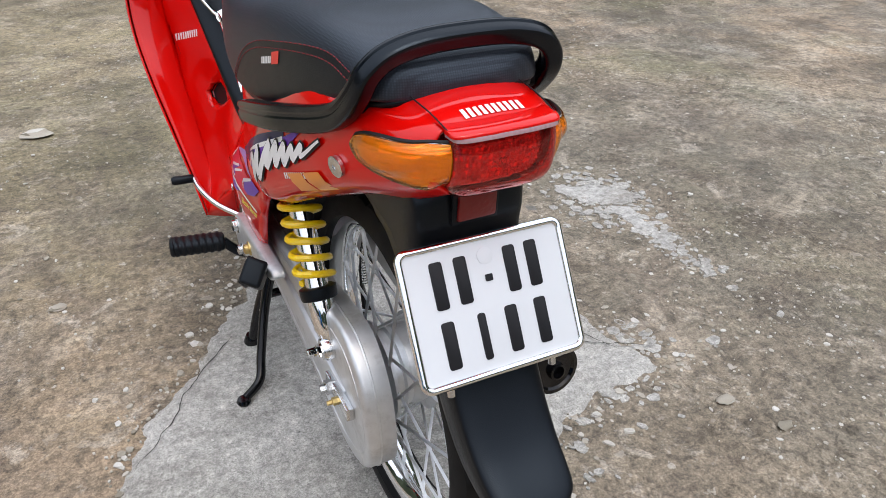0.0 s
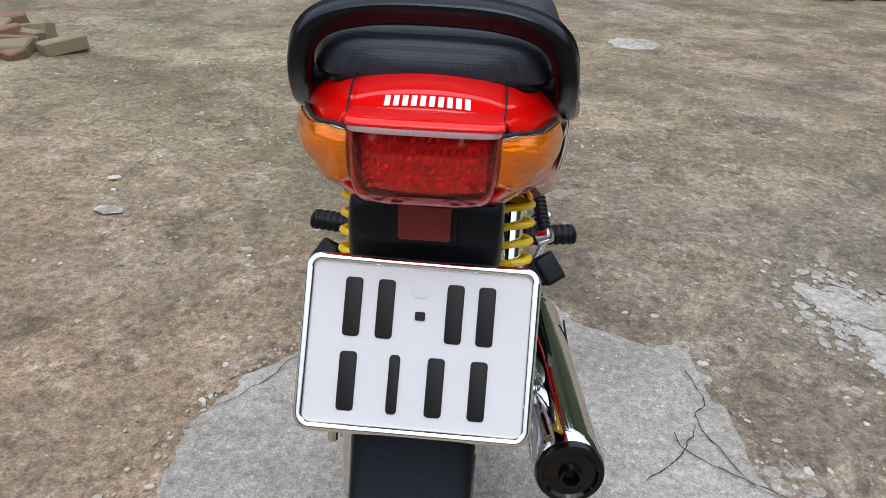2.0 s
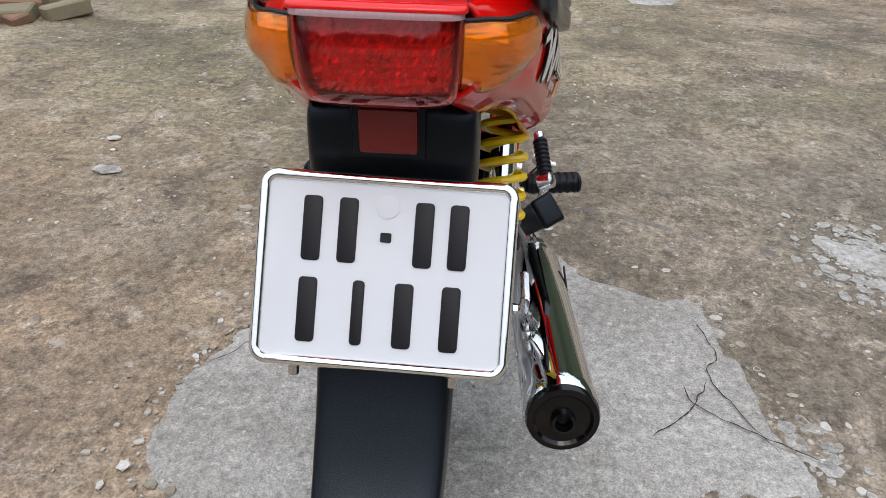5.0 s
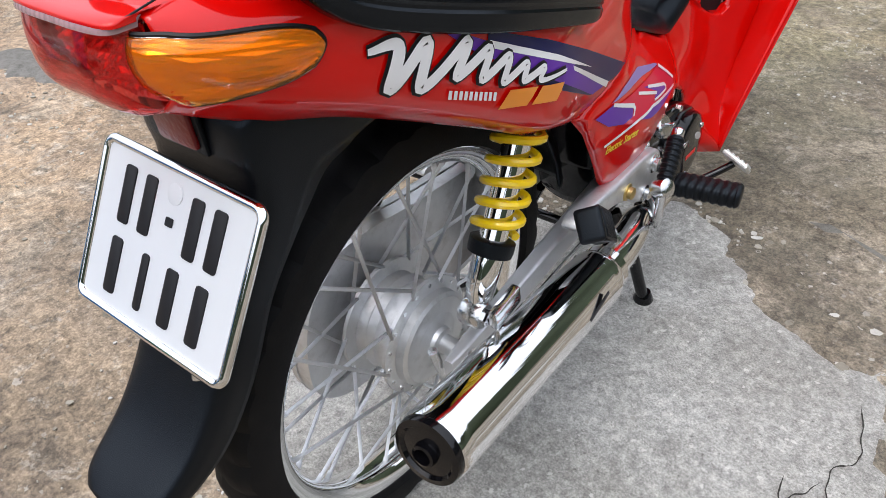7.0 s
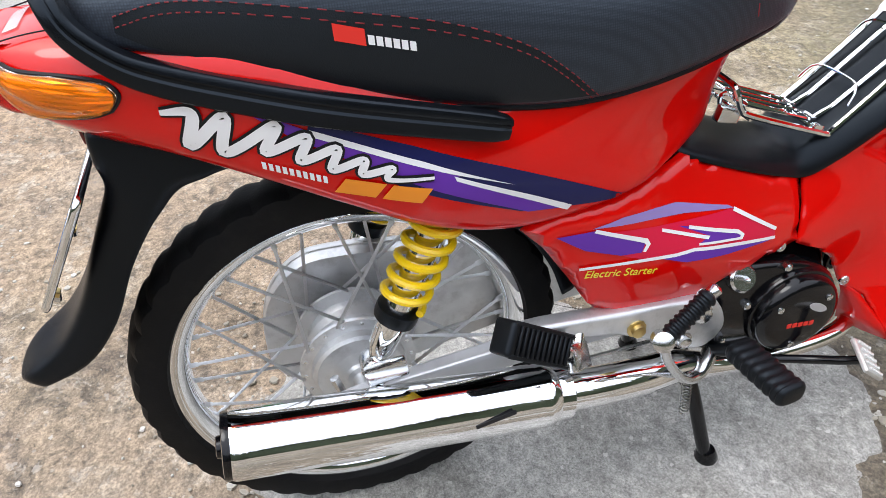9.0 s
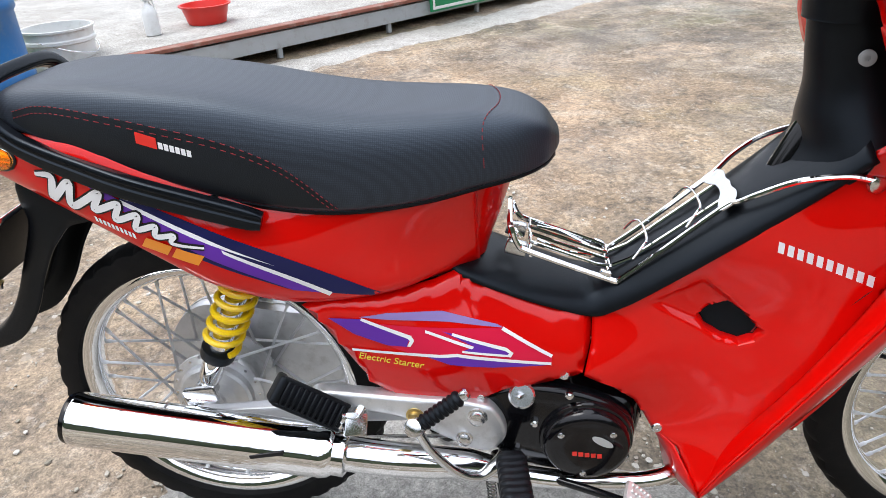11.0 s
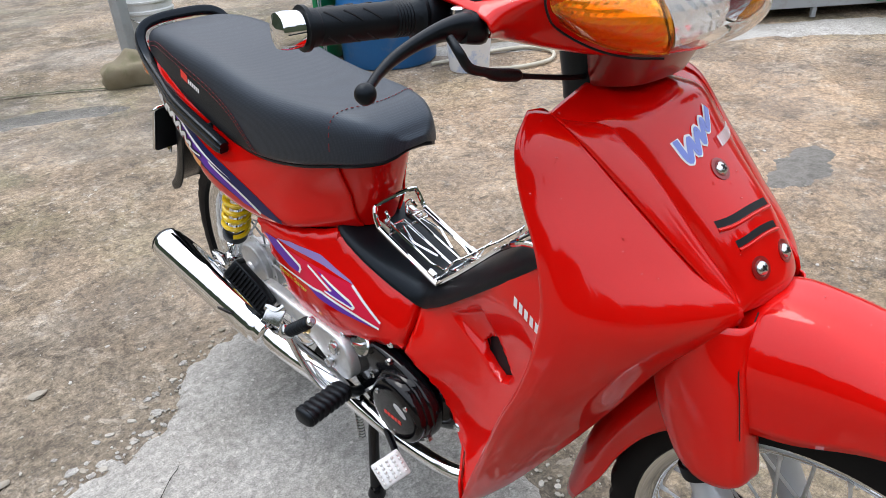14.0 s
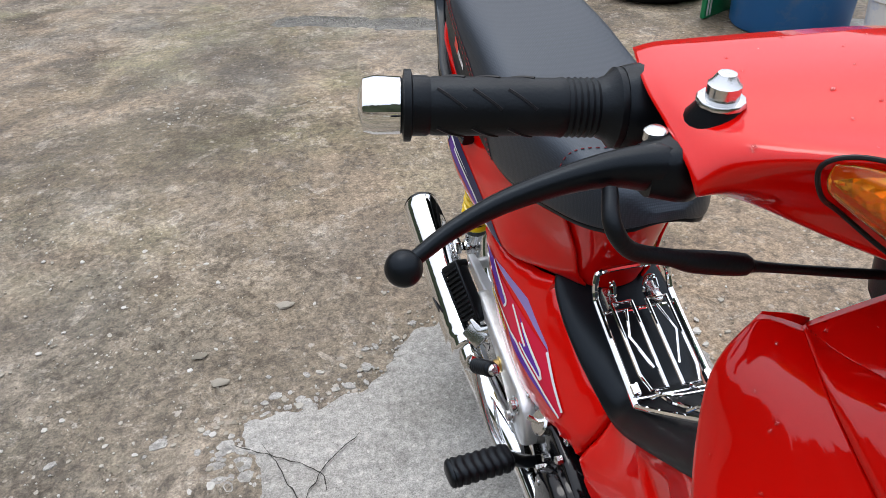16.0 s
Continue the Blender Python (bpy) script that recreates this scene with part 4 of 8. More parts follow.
part("side_cover", slab(cover_ring, Matrix(((0, 0, 1, 0.088), (1, 0, 0, 0), (0, 1, 0, 0), (0, 0, 0, 1))), 0.022, 0.008), GLOSS_BLACK, engine, "gloss black engine cover", angle=60)
part("side_cover", mirrored(slab(cover_ring, Matrix(((0, 0, 1, 0.072), (1, 0, 0, 0), (0, 1, 0, 0), (0, 0, 0, 1))), 0.022, 0.008)), GLOSS_BLACK, engine, "gloss black engine cover", angle=60)
CC = Vector((0.0, 0.571, 0.272))
clutch = part("clutch_cover", lathe([(0.068, 0.1), (0.068, 0.112), (0.066, 0.116), (0.063, 0.117), (0.062, 0.126), (0.058, 0.132), (0.05, 0.135), (0.03, 0.1365), (0, 0.137)], CC, (1, 0, 0), 56), GLOSS_BLACK, engine, "round gloss black clutch cover")
for a in (40, 145, 265):
    c = CC + Vector((0, 0.046 * math.cos(radians(a)), 0.046 * math.sin(radians(a))))
    part("screw", lathe([(0.005, 0.132), (0.005, 0.137), (0.003, 0.1385), (0, 0.1385)], c, (1, 0, 0), 10), STEEL, clutch)
for k in range(5):
    part("name_block", block((0.0015, 0.0068, 0.0075), pose(0.1368, 0.5535 + 0.0088 * k, 0.2655 - 0.0009 * k, 4), 0.0003), DECAL_RED, clutch, "red printed block")

part("emblem", slab([(0.017 * math.cos(a), 0.0062 * math.sin(a)) for a in np.linspace(0, 2 * math.pi, 20, endpoint=False)], Matrix.Translation((0.1364, 0.592, 0.2885)) @ Matrix(((0, 0, 1, 0), (1, 0, 0, 0), (0, 1, 0, 0), (0, 0, 0, 1))) @ pose(0, 0, 0, 0, 0, -30), 0.0009), SILVER, clutch, "grey oval emblem")
filler = part("oil_filler", lathe([(0.012, -0.01), (0.014, 0.0), (0.014, 0.012), (0.0185, 0.013), (0.019, 0.022), (0.016, 0.025), (0, 0.025)], (0.097, 0.478, 0.343), (0.85, 0, 0.45), 24), STEEL, engine, "silver oil filler cap")
part("grip_bar", block((0.006, 0.006, 0.03), Matrix.Translation((0.12, 0.478, 0.356)) @ pose(0, 0, 0, 20, 62, 0), 0.002), STEEL, filler)
for y, z in ((0.6, 0.322), (0.545, 0.352), (0.47, 0.243), (0.63, 0.238), (0.497, 0.3)):
    part("case_bolt", lathe([(0.0065, 0.108), (0.0065, 0.116), (0.004, 0.118), (0, 0.118)], (0, y, z), (1, 0, 0), 6), STEEL, engine)
part("cylinder", join(*[block((0.1 - 0.002 * (k % 2), 0.006, 0.095), pose(0, 0.655 + 0.011 * k, 0.305 + 0.001 * k, 4), 0.003) for k in range(8)], block((0.075, 0.1, 0.07), pose(0, 0.69, 0.305, 4), 0.006), block((0.09, 0.05, 0.09), pose(0, 0.755, 0.315, 4), 0.012)), GLOSS_BLACK, engine, "finned cylinder")
part("intake", tube([(0.0, 0.66, 0.36), (0.02, 0.65, 0.42), (0.0, 0.62, 0.44)], 0.018, 14), BLACK, engine)
part("spine", tube([(0, 0.3, 0.46), (0, 0.45, 0.44), (0, 0.62, 0.42), (0, 0.75, 0.5), (0, 0.86, 0.72)], 0.028, 14), GLOSS_BLACK, bike, "black frame spine")
part("frame_plate", block((0.12, 0.13, 0.15), pose(0, 0.42, 0.39), 0.012), GLOSS_BLACK, bike, "black frame plate")

# ---- bodywork ----
COWL = [
    (-0.262, (0, 0.752), (0.046, 0.749), (0.057, 0.742), (0.062, 0.722), (0.057, 0.70), (0.043, 0.688)),
    (-0.235, (0, 0.758), (0.05, 0.754), (0.073, 0.739), (0.079, 0.718), (0.073, 0.692), (0.052, 0.674)),
    (-0.20, (0, 0.763), (0.055, 0.756), (0.084, 0.736), (0.09, 0.710), (0.083, 0.678), (0.06, 0.658)),
    (-0.15, (0, 0.768), (0.062, 0.760), (0.096, 0.738), (0.105, 0.703), (0.1, 0.662), (0.078, 0.644)),
    (-0.08, (0, 0.760), (0.072, 0.752), (0.110, 0.733), (0.121, 0.685), (0.116, 0.632), (0.092, 0.612)),
    (0.0, (0, 0.735), (0.080, 0.728), (0.113, 0.708), (0.133, 0.650), (0.128, 0.590), (0.102, 0.571)),
    (0.08, (0, 0.700), (0.082, 0.696), (0.112, 0.676), (0.142, 0.612), (0.138, 0.552), (0.112, 0.530)),
    (0.18, (0, 0.665), (0.084, 0.66), (0.110, 0.645), (0.128, 0.585), (0.124, 0.520), (0.104, 0.503)),
    (0.30, (0, 0.662), (0.082, 0.656), (0.102, 0.640), (0.108, 0.58), (0.114, 0.528), (0.096, 0.517)),
    (0.37, (0, 0.672), (0.075, 0.664), (0.090, 0.648), (0.080, 0.59), (0.083, 0.545), (0.070, 0.528)),
    (0.42, (0, 0.676), (0.062, 0.668), (0.076, 0.654), (0.060, 0.60), (0.052, 0.558), (0.040, 0.535)),
]
tail_cowl = part("tail_cowl", loft([[(x, y, z) for x, z in s] for y, *s in COWL], 72, 61, mirror=True), RED, bike, "glossy red tail cowl", angle=60)
thick(tail_cowl, 0.003, 0)
NECK = [
    [(0, 0.477, 0.676), (0.03, 0.471, 0.672), (0.056, 0.452, 0.668), (0.074, 0.412, 0.662)],
    [(0, 0.469, 0.655), (0.03, 0.463, 0.654), (0.056, 0.444, 0.653), (0.0755, 0.412, 0.651)],
    [(0, 0.452, 0.60), (0.024, 0.448, 0.6), (0.044, 0.435, 0.6), (0.0595, 0.412, 0.6)],
    [(0, 0.437, 0.558), (0.02, 0.434, 0.558), (0.038, 0.426, 0.558), (0.052, 0.412, 0.558)],
    [(0, 0.429, 0.532), (0.016, 0.427, 0.532), (0.03, 0.421, 0.533), (0.04, 0.412, 0.534)],
]
part("neck_panel", loft(NECK, 24, 31, mirror=True), RED, bike, "red panel below the seat nose", angle=60)

# lower side cover
LOWER = [(0.178, 0.497), (0.2, 0.507), (0.3, 0.514), (0.36, 0.523), (0.385, 0.53), (0.43, 0.514), (0.48, 0.494), (0.53, 0.474), (0.575, 0.462), (0.573, 0.42), (0.562, 0.374), (0.51, 0.365), (0.445, 0.352), (0.42, 0.334), (0.385, 0.322), (0.33, 0.324), (0.292, 0.338), (0.265, 0.37), (0.235, 0.42), (0.205, 0.468)]
lower_depth = smooth_field([(0.18, 0.5, 0.114), (0.25, 0.43, 0.119), (0.3, 0.5, 0.112), (0.36, 0.52, 0.088), (0.32, 0.33, 0.113), (0.4, 0.42, 0.122), (0.42, 0.34, 0.112), (0.46, 0.49, 0.078), (0.535, 0.377, 0.102), (0.575, 0.462, 0.058), (0.57, 0.4, 0.09), (0.5, 0.42, 0.102)], 0.06)
lower_cover = [part("side_cover", b, RED, bike, "glossy red lower side cover with a striped decal") for b in (lambda q: (q, mirrored(q)))(side_panel(LOWER, [], lower_depth))]
for o in lower_cover:
    thick(o, 0.003, 0)

# inner leg shield with its air hole
INNER = [(0.577, 0.462), (0.61, 0.478), (0.65, 0.504), (0.69, 0.534), (0.73, 0.566), (0.78, 0.606), (0.83, 0.648), (0.875, 0.69), (0.913, 0.725), (0.93, 0.712), (0.938, 0.66), (0.935, 0.59), (0.905, 0.5), (0.86, 0.4), (0.8, 0.29), (0.742, 0.196), (0.73, 0.19), (0.722, 0.215), (0.705, 0.25), (0.672, 0.268), (0.655, 0.3), (0.64, 0.325), (0.61, 0.35), (0.566, 0.373), (0.576, 0.42)]
HOLE = [(0.719, 0.459), (0.733, 0.473), (0.756, 0.481), (0.771, 0.475), (0.794, 0.451), (0.789, 0.44), (0.771, 0.429), (0.749, 0.433), (0.727, 0.445)]
DENT = [(0.646, 0.478), (0.72, 0.521), (0.762, 0.489), (0.799, 0.451), (0.79, 0.434), (0.772, 0.423), (0.746, 0.427), (0.722, 0.44)]
inner_depth = smooth_field([(0.577, 0.462, 0.058), (0.565, 0.38, 0.094), (0.65, 0.5, 0.062), (0.66, 0.41, 0.08), (0.676, 0.274, 0.088), (0.72, 0.45, 0.072), (0.8, 0.466, 0.09), (0.8, 0.573, 0.088), (0.78, 0.61, 0.079), (0.91, 0.553, 0.121), (0.913, 0.722, 0.098), (0.89, 0.664, 0.093), (0.8, 0.3, 0.118), (0.735, 0.2, 0.135), (0.88, 0.42, 0.13), (0.935, 0.62, 0.13)], 0.05)


def sunk_depth(y, z):
    """The inner leg shield with the hollow that leads to its air hole."""
    d = inner_depth(y, z)
    if not inside((y, z), DENT):
        return d
    near = 1.0
    for (y0, z0), (y1, z1) in zip(DENT, DENT[1:] + DENT[:1]):
        k = max(0.0, min(1.0, ((y - y0) * (y1 - y0) + (z - z0) * (z1 - z0)) / ((y1 - y0) ** 2 + (z1 - z0) ** 2)))
        near = min(near, math.hypot(y - y0 - k * (y1 - y0), z - z0 - k * (z1 - z0)))
    k = min(1.0, near / 0.009)
    return d - k * k * (3 - 2 * k) * (0.003 + 0.008 * max(0.0, min(1.0, (y - 0.64) / 0.1)))


inner_shield = [part("leg_shield_inner", b, RED, bike, "glossy red inner leg shield with an air hole") for b in (lambda q: (q, mirrored(q)))(side_panel(INNER, [HOLE], sunk_depth, step=0.005, roll=0.003))]
for o in inner_shield:
    thick(o, 0.003, 0)
for side, o in zip((1, -1), inner_shield):
    ring = [Vector((side * (sunk_depth(*p) - 0.006), *p)) for p in resampled(HOLE, 0.006)]
    deep = [Vector((side * (sunk_depth(*p) - 0.013), 0.762 + (p[0] - 0.762) * 0.9, 0.455 + (p[1] - 0.455) * 0.9)) for p in resampled(HOLE, 0.006)]
    part("hole_lip", skin([ring, deep], closed_v=True), RED_SHADED, o)
    bm = bmesh.new()
    bm.faces.new([bm.verts.new(Vector((side * (sunk_depth(*p) - 0.016), *p))) for p in [(0.715, 0.42), (0.81, 0.42), (0.81, 0.49), (0.715, 0.49)]])
    part("dark_inner", bm, BLACK, o)

toe = skin([[(0.144, 0.734, 0.19), (0.112, 0.716, 0.188), (0.078, 0.698, 0.189)], [(0.135, 0.722, 0.215), (0.108, 0.706, 0.214), (0.08, 0.69, 0.216)], [(0.1, 0.7, 0.252), (0.092, 0.69, 0.252), (0.084, 0.682, 0.25)], [(0.088, 0.676, 0.272), (0.086, 0.674, 0.272), (0.084, 0.672, 0.272)]])
for o in pair("shield_toe", toe, RED, bike, "red inner foot of the leg shield"):
    thick(o, 0.003, 0)

# outer leg shield wings: between the rear edge and the crease, chin and lower edge
RIM = [(0.132, 0.852, 0.853), (0.160, 0.860, 0.825), (0.173, 0.878, 0.780), (0.187, 0.912, 0.725), (0.198, 0.926, 0.660), (0.203, 0.906, 0.575), (0.195, 0.864, 0.485), (0.174, 0.810, 0.365), (0.155, 0.762, 0.262), (0.144, 0.732, 0.190)]
FOLD = [(0.112, 0.864, 0.85), (0.119, 0.907, 0.832), (0.1, 0.966, 0.772), (0.08, 1.025, 0.712), (0.062, 1.075, 0.667), (0.102, 1.02, 0.6), (0.112, 0.965, 0.508), (0.112, 0.895, 0.395), (0.122, 0.82, 0.285), (0.126, 0.758, 0.205)]
BULGE = [0.002, 0.008, 0.014, 0.018, 0.026, 0.02, 0.015, 0.012, 0.008, 0.003]
OUT = [(0.3, 0.3, 0.9), (0.5, 0.45, 0.74), (0.62, 0.55, 0.56), (0.68, 0.6, 0.42), (0.8, 0.6, 0.05), (0.85, 0.52, -0.05), (0.86, 0.5, -0.08), (0.86, 0.5, -0.1), (0.86, 0.5, -0.1), (0.86, 0.5, -0.1)]
WING = []
for e, f, k, n in zip(RIM, FOLD, BULGE, OUT):
    e, f, n = Vector(e), Vector(f), Vector(n).normalized()
    WING.append([tuple(e.lerp(f, u) + n * k * w) for u, w in ((0, 0), (0.12, 0.62), (0.32, 0.98), (0.55, 1.0), (0.8, 0.58), (1, 0))])
wing = loft(WING, 60, 31)
wings = pair("leg_shield_wing", wing, RED, bike, "glossy red leg shield wing", angle=60)
for o in wings:
    thick(o, 0.004, -1)
inner_edge = [(r[0][0] - 0.003, r[0][1] - 0.002, r[0][2]) for r in WING]
flange = loft([[inner_edge[i], (0.5 * (inner_edge[i][0] + x), inner_edge[i][1] + 0.006, inner_edge[i][2]), (x, y, z)] for i, (x, y, z) in enumerate(((0.1, 0.853, 0.845), (0.105, 0.865, 0.815), (0.1, 0.89, 0.77), (0.102, 0.915, 0.724), (0.125, 0.936, 0.66), (0.128, 0.93, 0.58), (0.124, 0.89, 0.48), (0.116, 0.832, 0.365), (0.113, 0.765, 0.262), (0.122, 0.728, 0.195)))], 40, 8)
for o in pair("wing_flange", flange, RED, bike, "red inner flange of the leg shield"):
    thick(o, 0.003, 0)
# the web behind the wheel takes the darkened red, its shade painted in
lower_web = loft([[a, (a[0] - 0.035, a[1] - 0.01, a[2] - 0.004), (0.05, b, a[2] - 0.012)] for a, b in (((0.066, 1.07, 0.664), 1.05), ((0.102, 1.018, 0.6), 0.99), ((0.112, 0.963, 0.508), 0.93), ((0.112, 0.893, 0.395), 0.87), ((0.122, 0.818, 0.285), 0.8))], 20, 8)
for o in pair("shield_web", lower_web, RED_SHADED, bike, "red inner web behind the front wheel"):
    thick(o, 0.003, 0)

# front centre panel
CENTRE = [
    [(0, 0.868, 0.873), (0.05, 0.865, 0.866), (0.09, 0.858, 0.85), (0.106, 0.856, 0.843)],
    [(0, 0.915, 0.868), (0.045, 0.905, 0.86), (0.08, 0.89, 0.848), (0.1, 0.88, 0.84)],
    [(0, 0.948, 0.86), (0.045, 0.94, 0.854), (0.072, 0.924, 0.846), (0.084, 0.914, 0.838)],
    [(0, 0.960, 0.845), (0.04, 0.957, 0.842), (0.066, 0.947, 0.834), (0.079, 0.932, 0.825)],
    [(0, 0.991, 0.805), (0.035, 0.989, 0.803), (0.06, 0.98, 0.799), (0.072, 0.966, 0.794)],
    [(0, 1.046, 0.748), (0.035, 1.043, 0.746), (0.056, 1.032, 0.74), (0.064, 1.019, 0.733)],
    [(0, 1.076, 0.705), (0.03, 1.074, 0.703), (0.05, 1.066, 0.7), (0.06, 1.054, 0.695)],
    [(0, 1.088, 0.682), (0.03, 1.084, 0.680), (0.052, 1.076, 0.677), (0.062, 1.07, 0.674)],
    [(0, 1.08, 0.668), (0.03, 1.077, 0.667), (0.05, 1.07, 0.666), (0.058, 1.064, 0.664)],
    [(0, 1.05, 0.656), (0.03, 1.048, 0.655), (0.045, 1.044, 0.654), (0.05, 1.04, 0.653)],
]
front_panel = part("front_panel", loft(CENTRE, 60, 41, mirror=True), RED, bike, "glossy red front panel with two air slots", angle=50)
thick(front_panel, 0.003, -1)
panel_edge = np.array(spline([c[-1] for c in CENTRE[:9]], 90))
along_edge = np.maximum.accumulate(panel_edge[:, 1] - panel_edge[:, 2])
strip = []
for f in np.array(spline(FOLD[:5], 40)):
    e = np.array([np.interp(f[1] - f[2], along_edge, panel_edge[:, k]) for k in range(3)])
    n = np.array((0.55, 0.6, 0.58))
    w = float(np.linalg.norm(f - e))
    strip.append([tuple(e + (f - e) * u + n * k) for u, k in ((-0.08, -0.0012), (0.04, 0.0002), (0.3, 0.09 * w), (0.6, 0.1 * w), (0.85, 0.05 * w), (1.0, 0.0002))])
crease = skin(strip)
for o in pair("panel_shoulder", crease, RED, bike, "red shoulder between front panel and wing"):
    thick(o, 0.003, 0)
nose = surface_tree(front_panel)


def on_nose(x, z):
    hit = nose.ray_cast(Vector((x, 3, z)), Vector((0, -1, 0)))
    return hit[0], hit[1]


for z, half in ((0.756, 0.041), (0.738, 0.033)):
    arc = [(x + 0.011, z - 0.004 * (x / half) ** 2) for x in np.linspace(-half, half, 14)]
    part("air_slot", decal([(x, q + 0.003) for x, q in arc] + [(x, q - 0.003) for x, q in reversed(arc)], nose, 0.0008, front=True), INK, front_panel, "dark air slot")
    part("slot_lip", tube([on_nose(x, q - 0.005)[0] + Vector((0, 0.001, 0)) for x, q in arc], 0.002, 8, smooth=False), RED, front_panel)
for x, z in ((0.009, 0.791), (0.03, 0.709), (-0.018, 0.709)):
    at, nrm = on_nose(x, z)
    s = part("panel_screw", lathe([(0.0075, 0.0002), (0.0075, 0.002), (0.006, 0.004), (0.003, 0.005), (0, 0.0052)], at, nrm, 20), STEEL, front_panel, "silver cross-head screw")
    part("screw_recess", lathe([(0.0125, 0.0), (0.0125, 0.0008), (0.009, 0.001), (0.008, 0.0002)], at, nrm, 24), RED_SHADED, s)
    for k in (0, 1):
        part("screw_slot", block((0.007, 0.0012, 0.0012), Matrix.Translation(at + nrm * 0.0052) @ nrm.to_track_quat("Z", "Y").to_matrix().to_4x4() @ pose(0, 0, 0, 0, 0, 30 + 90 * k), 0.0), INK, s)

# black step-through tunnel cover and steering column shroud
MAT = [
    (0.372, 0.540, 0.030, 0.012), (0.385, 0.532, 0.066, 0.010), (0.43, 0.514, 0.075, 0.012), (0.48, 0.493, 0.074, 0.016), (0.53, 0.473, 0.068, 0.022), (0.575, 0.460, 0.062, 0.026), (0.61, 0.475, 0.064, 0.026), (0.65, 0.502, 0.067, 0.024),
    (0.73, 0.564, 0.074, 0.022), (0.83, 0.646, 0.084, 0.022), (0.885, 0.697, 0.092, 0.026),
]
rows = []
for y, z, w, crown in MAT:
    rows.append([(0, y - crown * 0.35, z + crown), (w * 0.55, y - crown * 0.3, z + crown * 0.9), (w * 0.86, y - crown * 0.1, z + crown * 0.5), (w, y, z), (w + 0.001, y + 0.004, z - 0.006)])
tunnel = part("tunnel_cover", loft(rows, 60, 33, mirror=True), BLACK, bike, "satin black plastic step-through cover", angle=60)
thick(tunnel, 0.003, -1)
COLUMN = [(0.84, 0.655, 0.087, 0.045), (0.862, 0.69, 0.09, 0.05), (0.868, 0.72, 0.078, 0.055), (0.862, 0.76, 0.058, 0.05), (0.85, 0.8, 0.049, 0.045), (0.842, 0.835, 0.047, 0.042), (0.838, 0.86, 0.047, 0.04)]
part("column_shroud", loft([[(w * math.sin(a), y + 0.03 - d * 1.35 * math.cos(a), z) for a in np.linspace(-2.2, 2.2, 15)] for y, z, w, d in COLUMN], 24, 30), BLACK, bike, "black steering column shroud", angle=60)
part("column_cap", loft([[(0.051 * math.sin(a), 0.862 - 0.053 * math.cos(a) + s, z) for a in np.linspace(0, 2 * math.pi, 20, endpoint=False)] for z, s in ((0.838, 0), (0.842, 0), (0.87, -0.004), (0.905, -0.01))], 8, 32, closed_v=True), BLACK, bike, "black steering head cover")
part("ignition_lock", lathe([(0.0095, 0.0), (0.0095, 0.005), (0.007, 0.006), (0.003, 0.006), (0.003, 0.003), (0, 0.003)], (0.047, 0.87, 0.8), (0.95, -0.25, 0.1), 24), GREY_PAINT, bike, "silver ignition lock")
for z in (0.612, 0.628):
    part("tunnel_stripe", tube([(x, 0.795 + (z - 0.61) * 1.1 + 0.004 * abs(x) * 10, z + 0.022 - abs(x) * 0.1) for x in np.linspace(-0.06, 0.06, 9)], 0.003, 8), CHROME, bike, "silver band across the cover")

# seat
SEAT = [(-0.210, 0.758, 0.768, 0.03), (-0.207, 0.758, 0.776, 0.055), (-0.197, 0.755, 0.789, 0.08), (-0.16, 0.747, 0.801, 0.096), (-0.08, 0.724, 0.806, 0.111), (0.0, 0.695, 0.801, 0.119), (0.1, 0.663, 0.789, 0.123), (0.2, 0.645, 0.769, 0.124), (0.28, 0.643, 0.758, 0.121), (0.36, 0.652, 0.754, 0.112), (0.42, 0.664, 0.752, 0.1), (0.47, 0.672, 0.745, 0.084), (0.505, 0.679, 0.73, 0.06), (0.52, 0.688, 0.713, 0.038), (0.526, 0.694, 0.706, 0.022)]


def seat_ring(y, zb, zt, w):
    h = zt - zb
    half = [(0, zt), (0.4 * w, zt - 0.005 * h), (0.68 * w, zt - 0.035 * h), (0.84 * w, zt - 0.13 * h), (0.935 * w, zt - 0.33 * h), (0.98 * w, zt - 0.58 * h), (w, zb + 0.18 * h), (0.985 * w, zb + 0.05 * h), (0.93 * w, zb)]
    return [(x, y, z) for x, z in half]


seat = tagged(new("seat"), "black vinyl dual seat with red stitching")
seat.parent = bike
cushion = part("cushion", loft([seat_ring(*s) for s in SEAT], 84, 57, mirror=True, cap=True), VINYL, seat, "textured black vinyl cushion", angle=70)
bottom = part("seat_base", loft([[(0, y, zb + 0.004), (0.5 * w, y, zb + 0.002), (0.94 * w, y, zb - 0.002)] for y, zb, zt, w in SEAT[1:-1]], 40, 20, mirror=True), BLACK, seat)
thick(bottom, 0.006, 0)
soft = surface_tree(cushion)


def seat_at(y, z, side=1, lift=0.001):
    hit = soft.ray_cast(Vector((side, y, z)), Vector((-side, 0, 0)))
    return hit[0] + Vector((side * lift, 0, 0)) if hit[0] else None


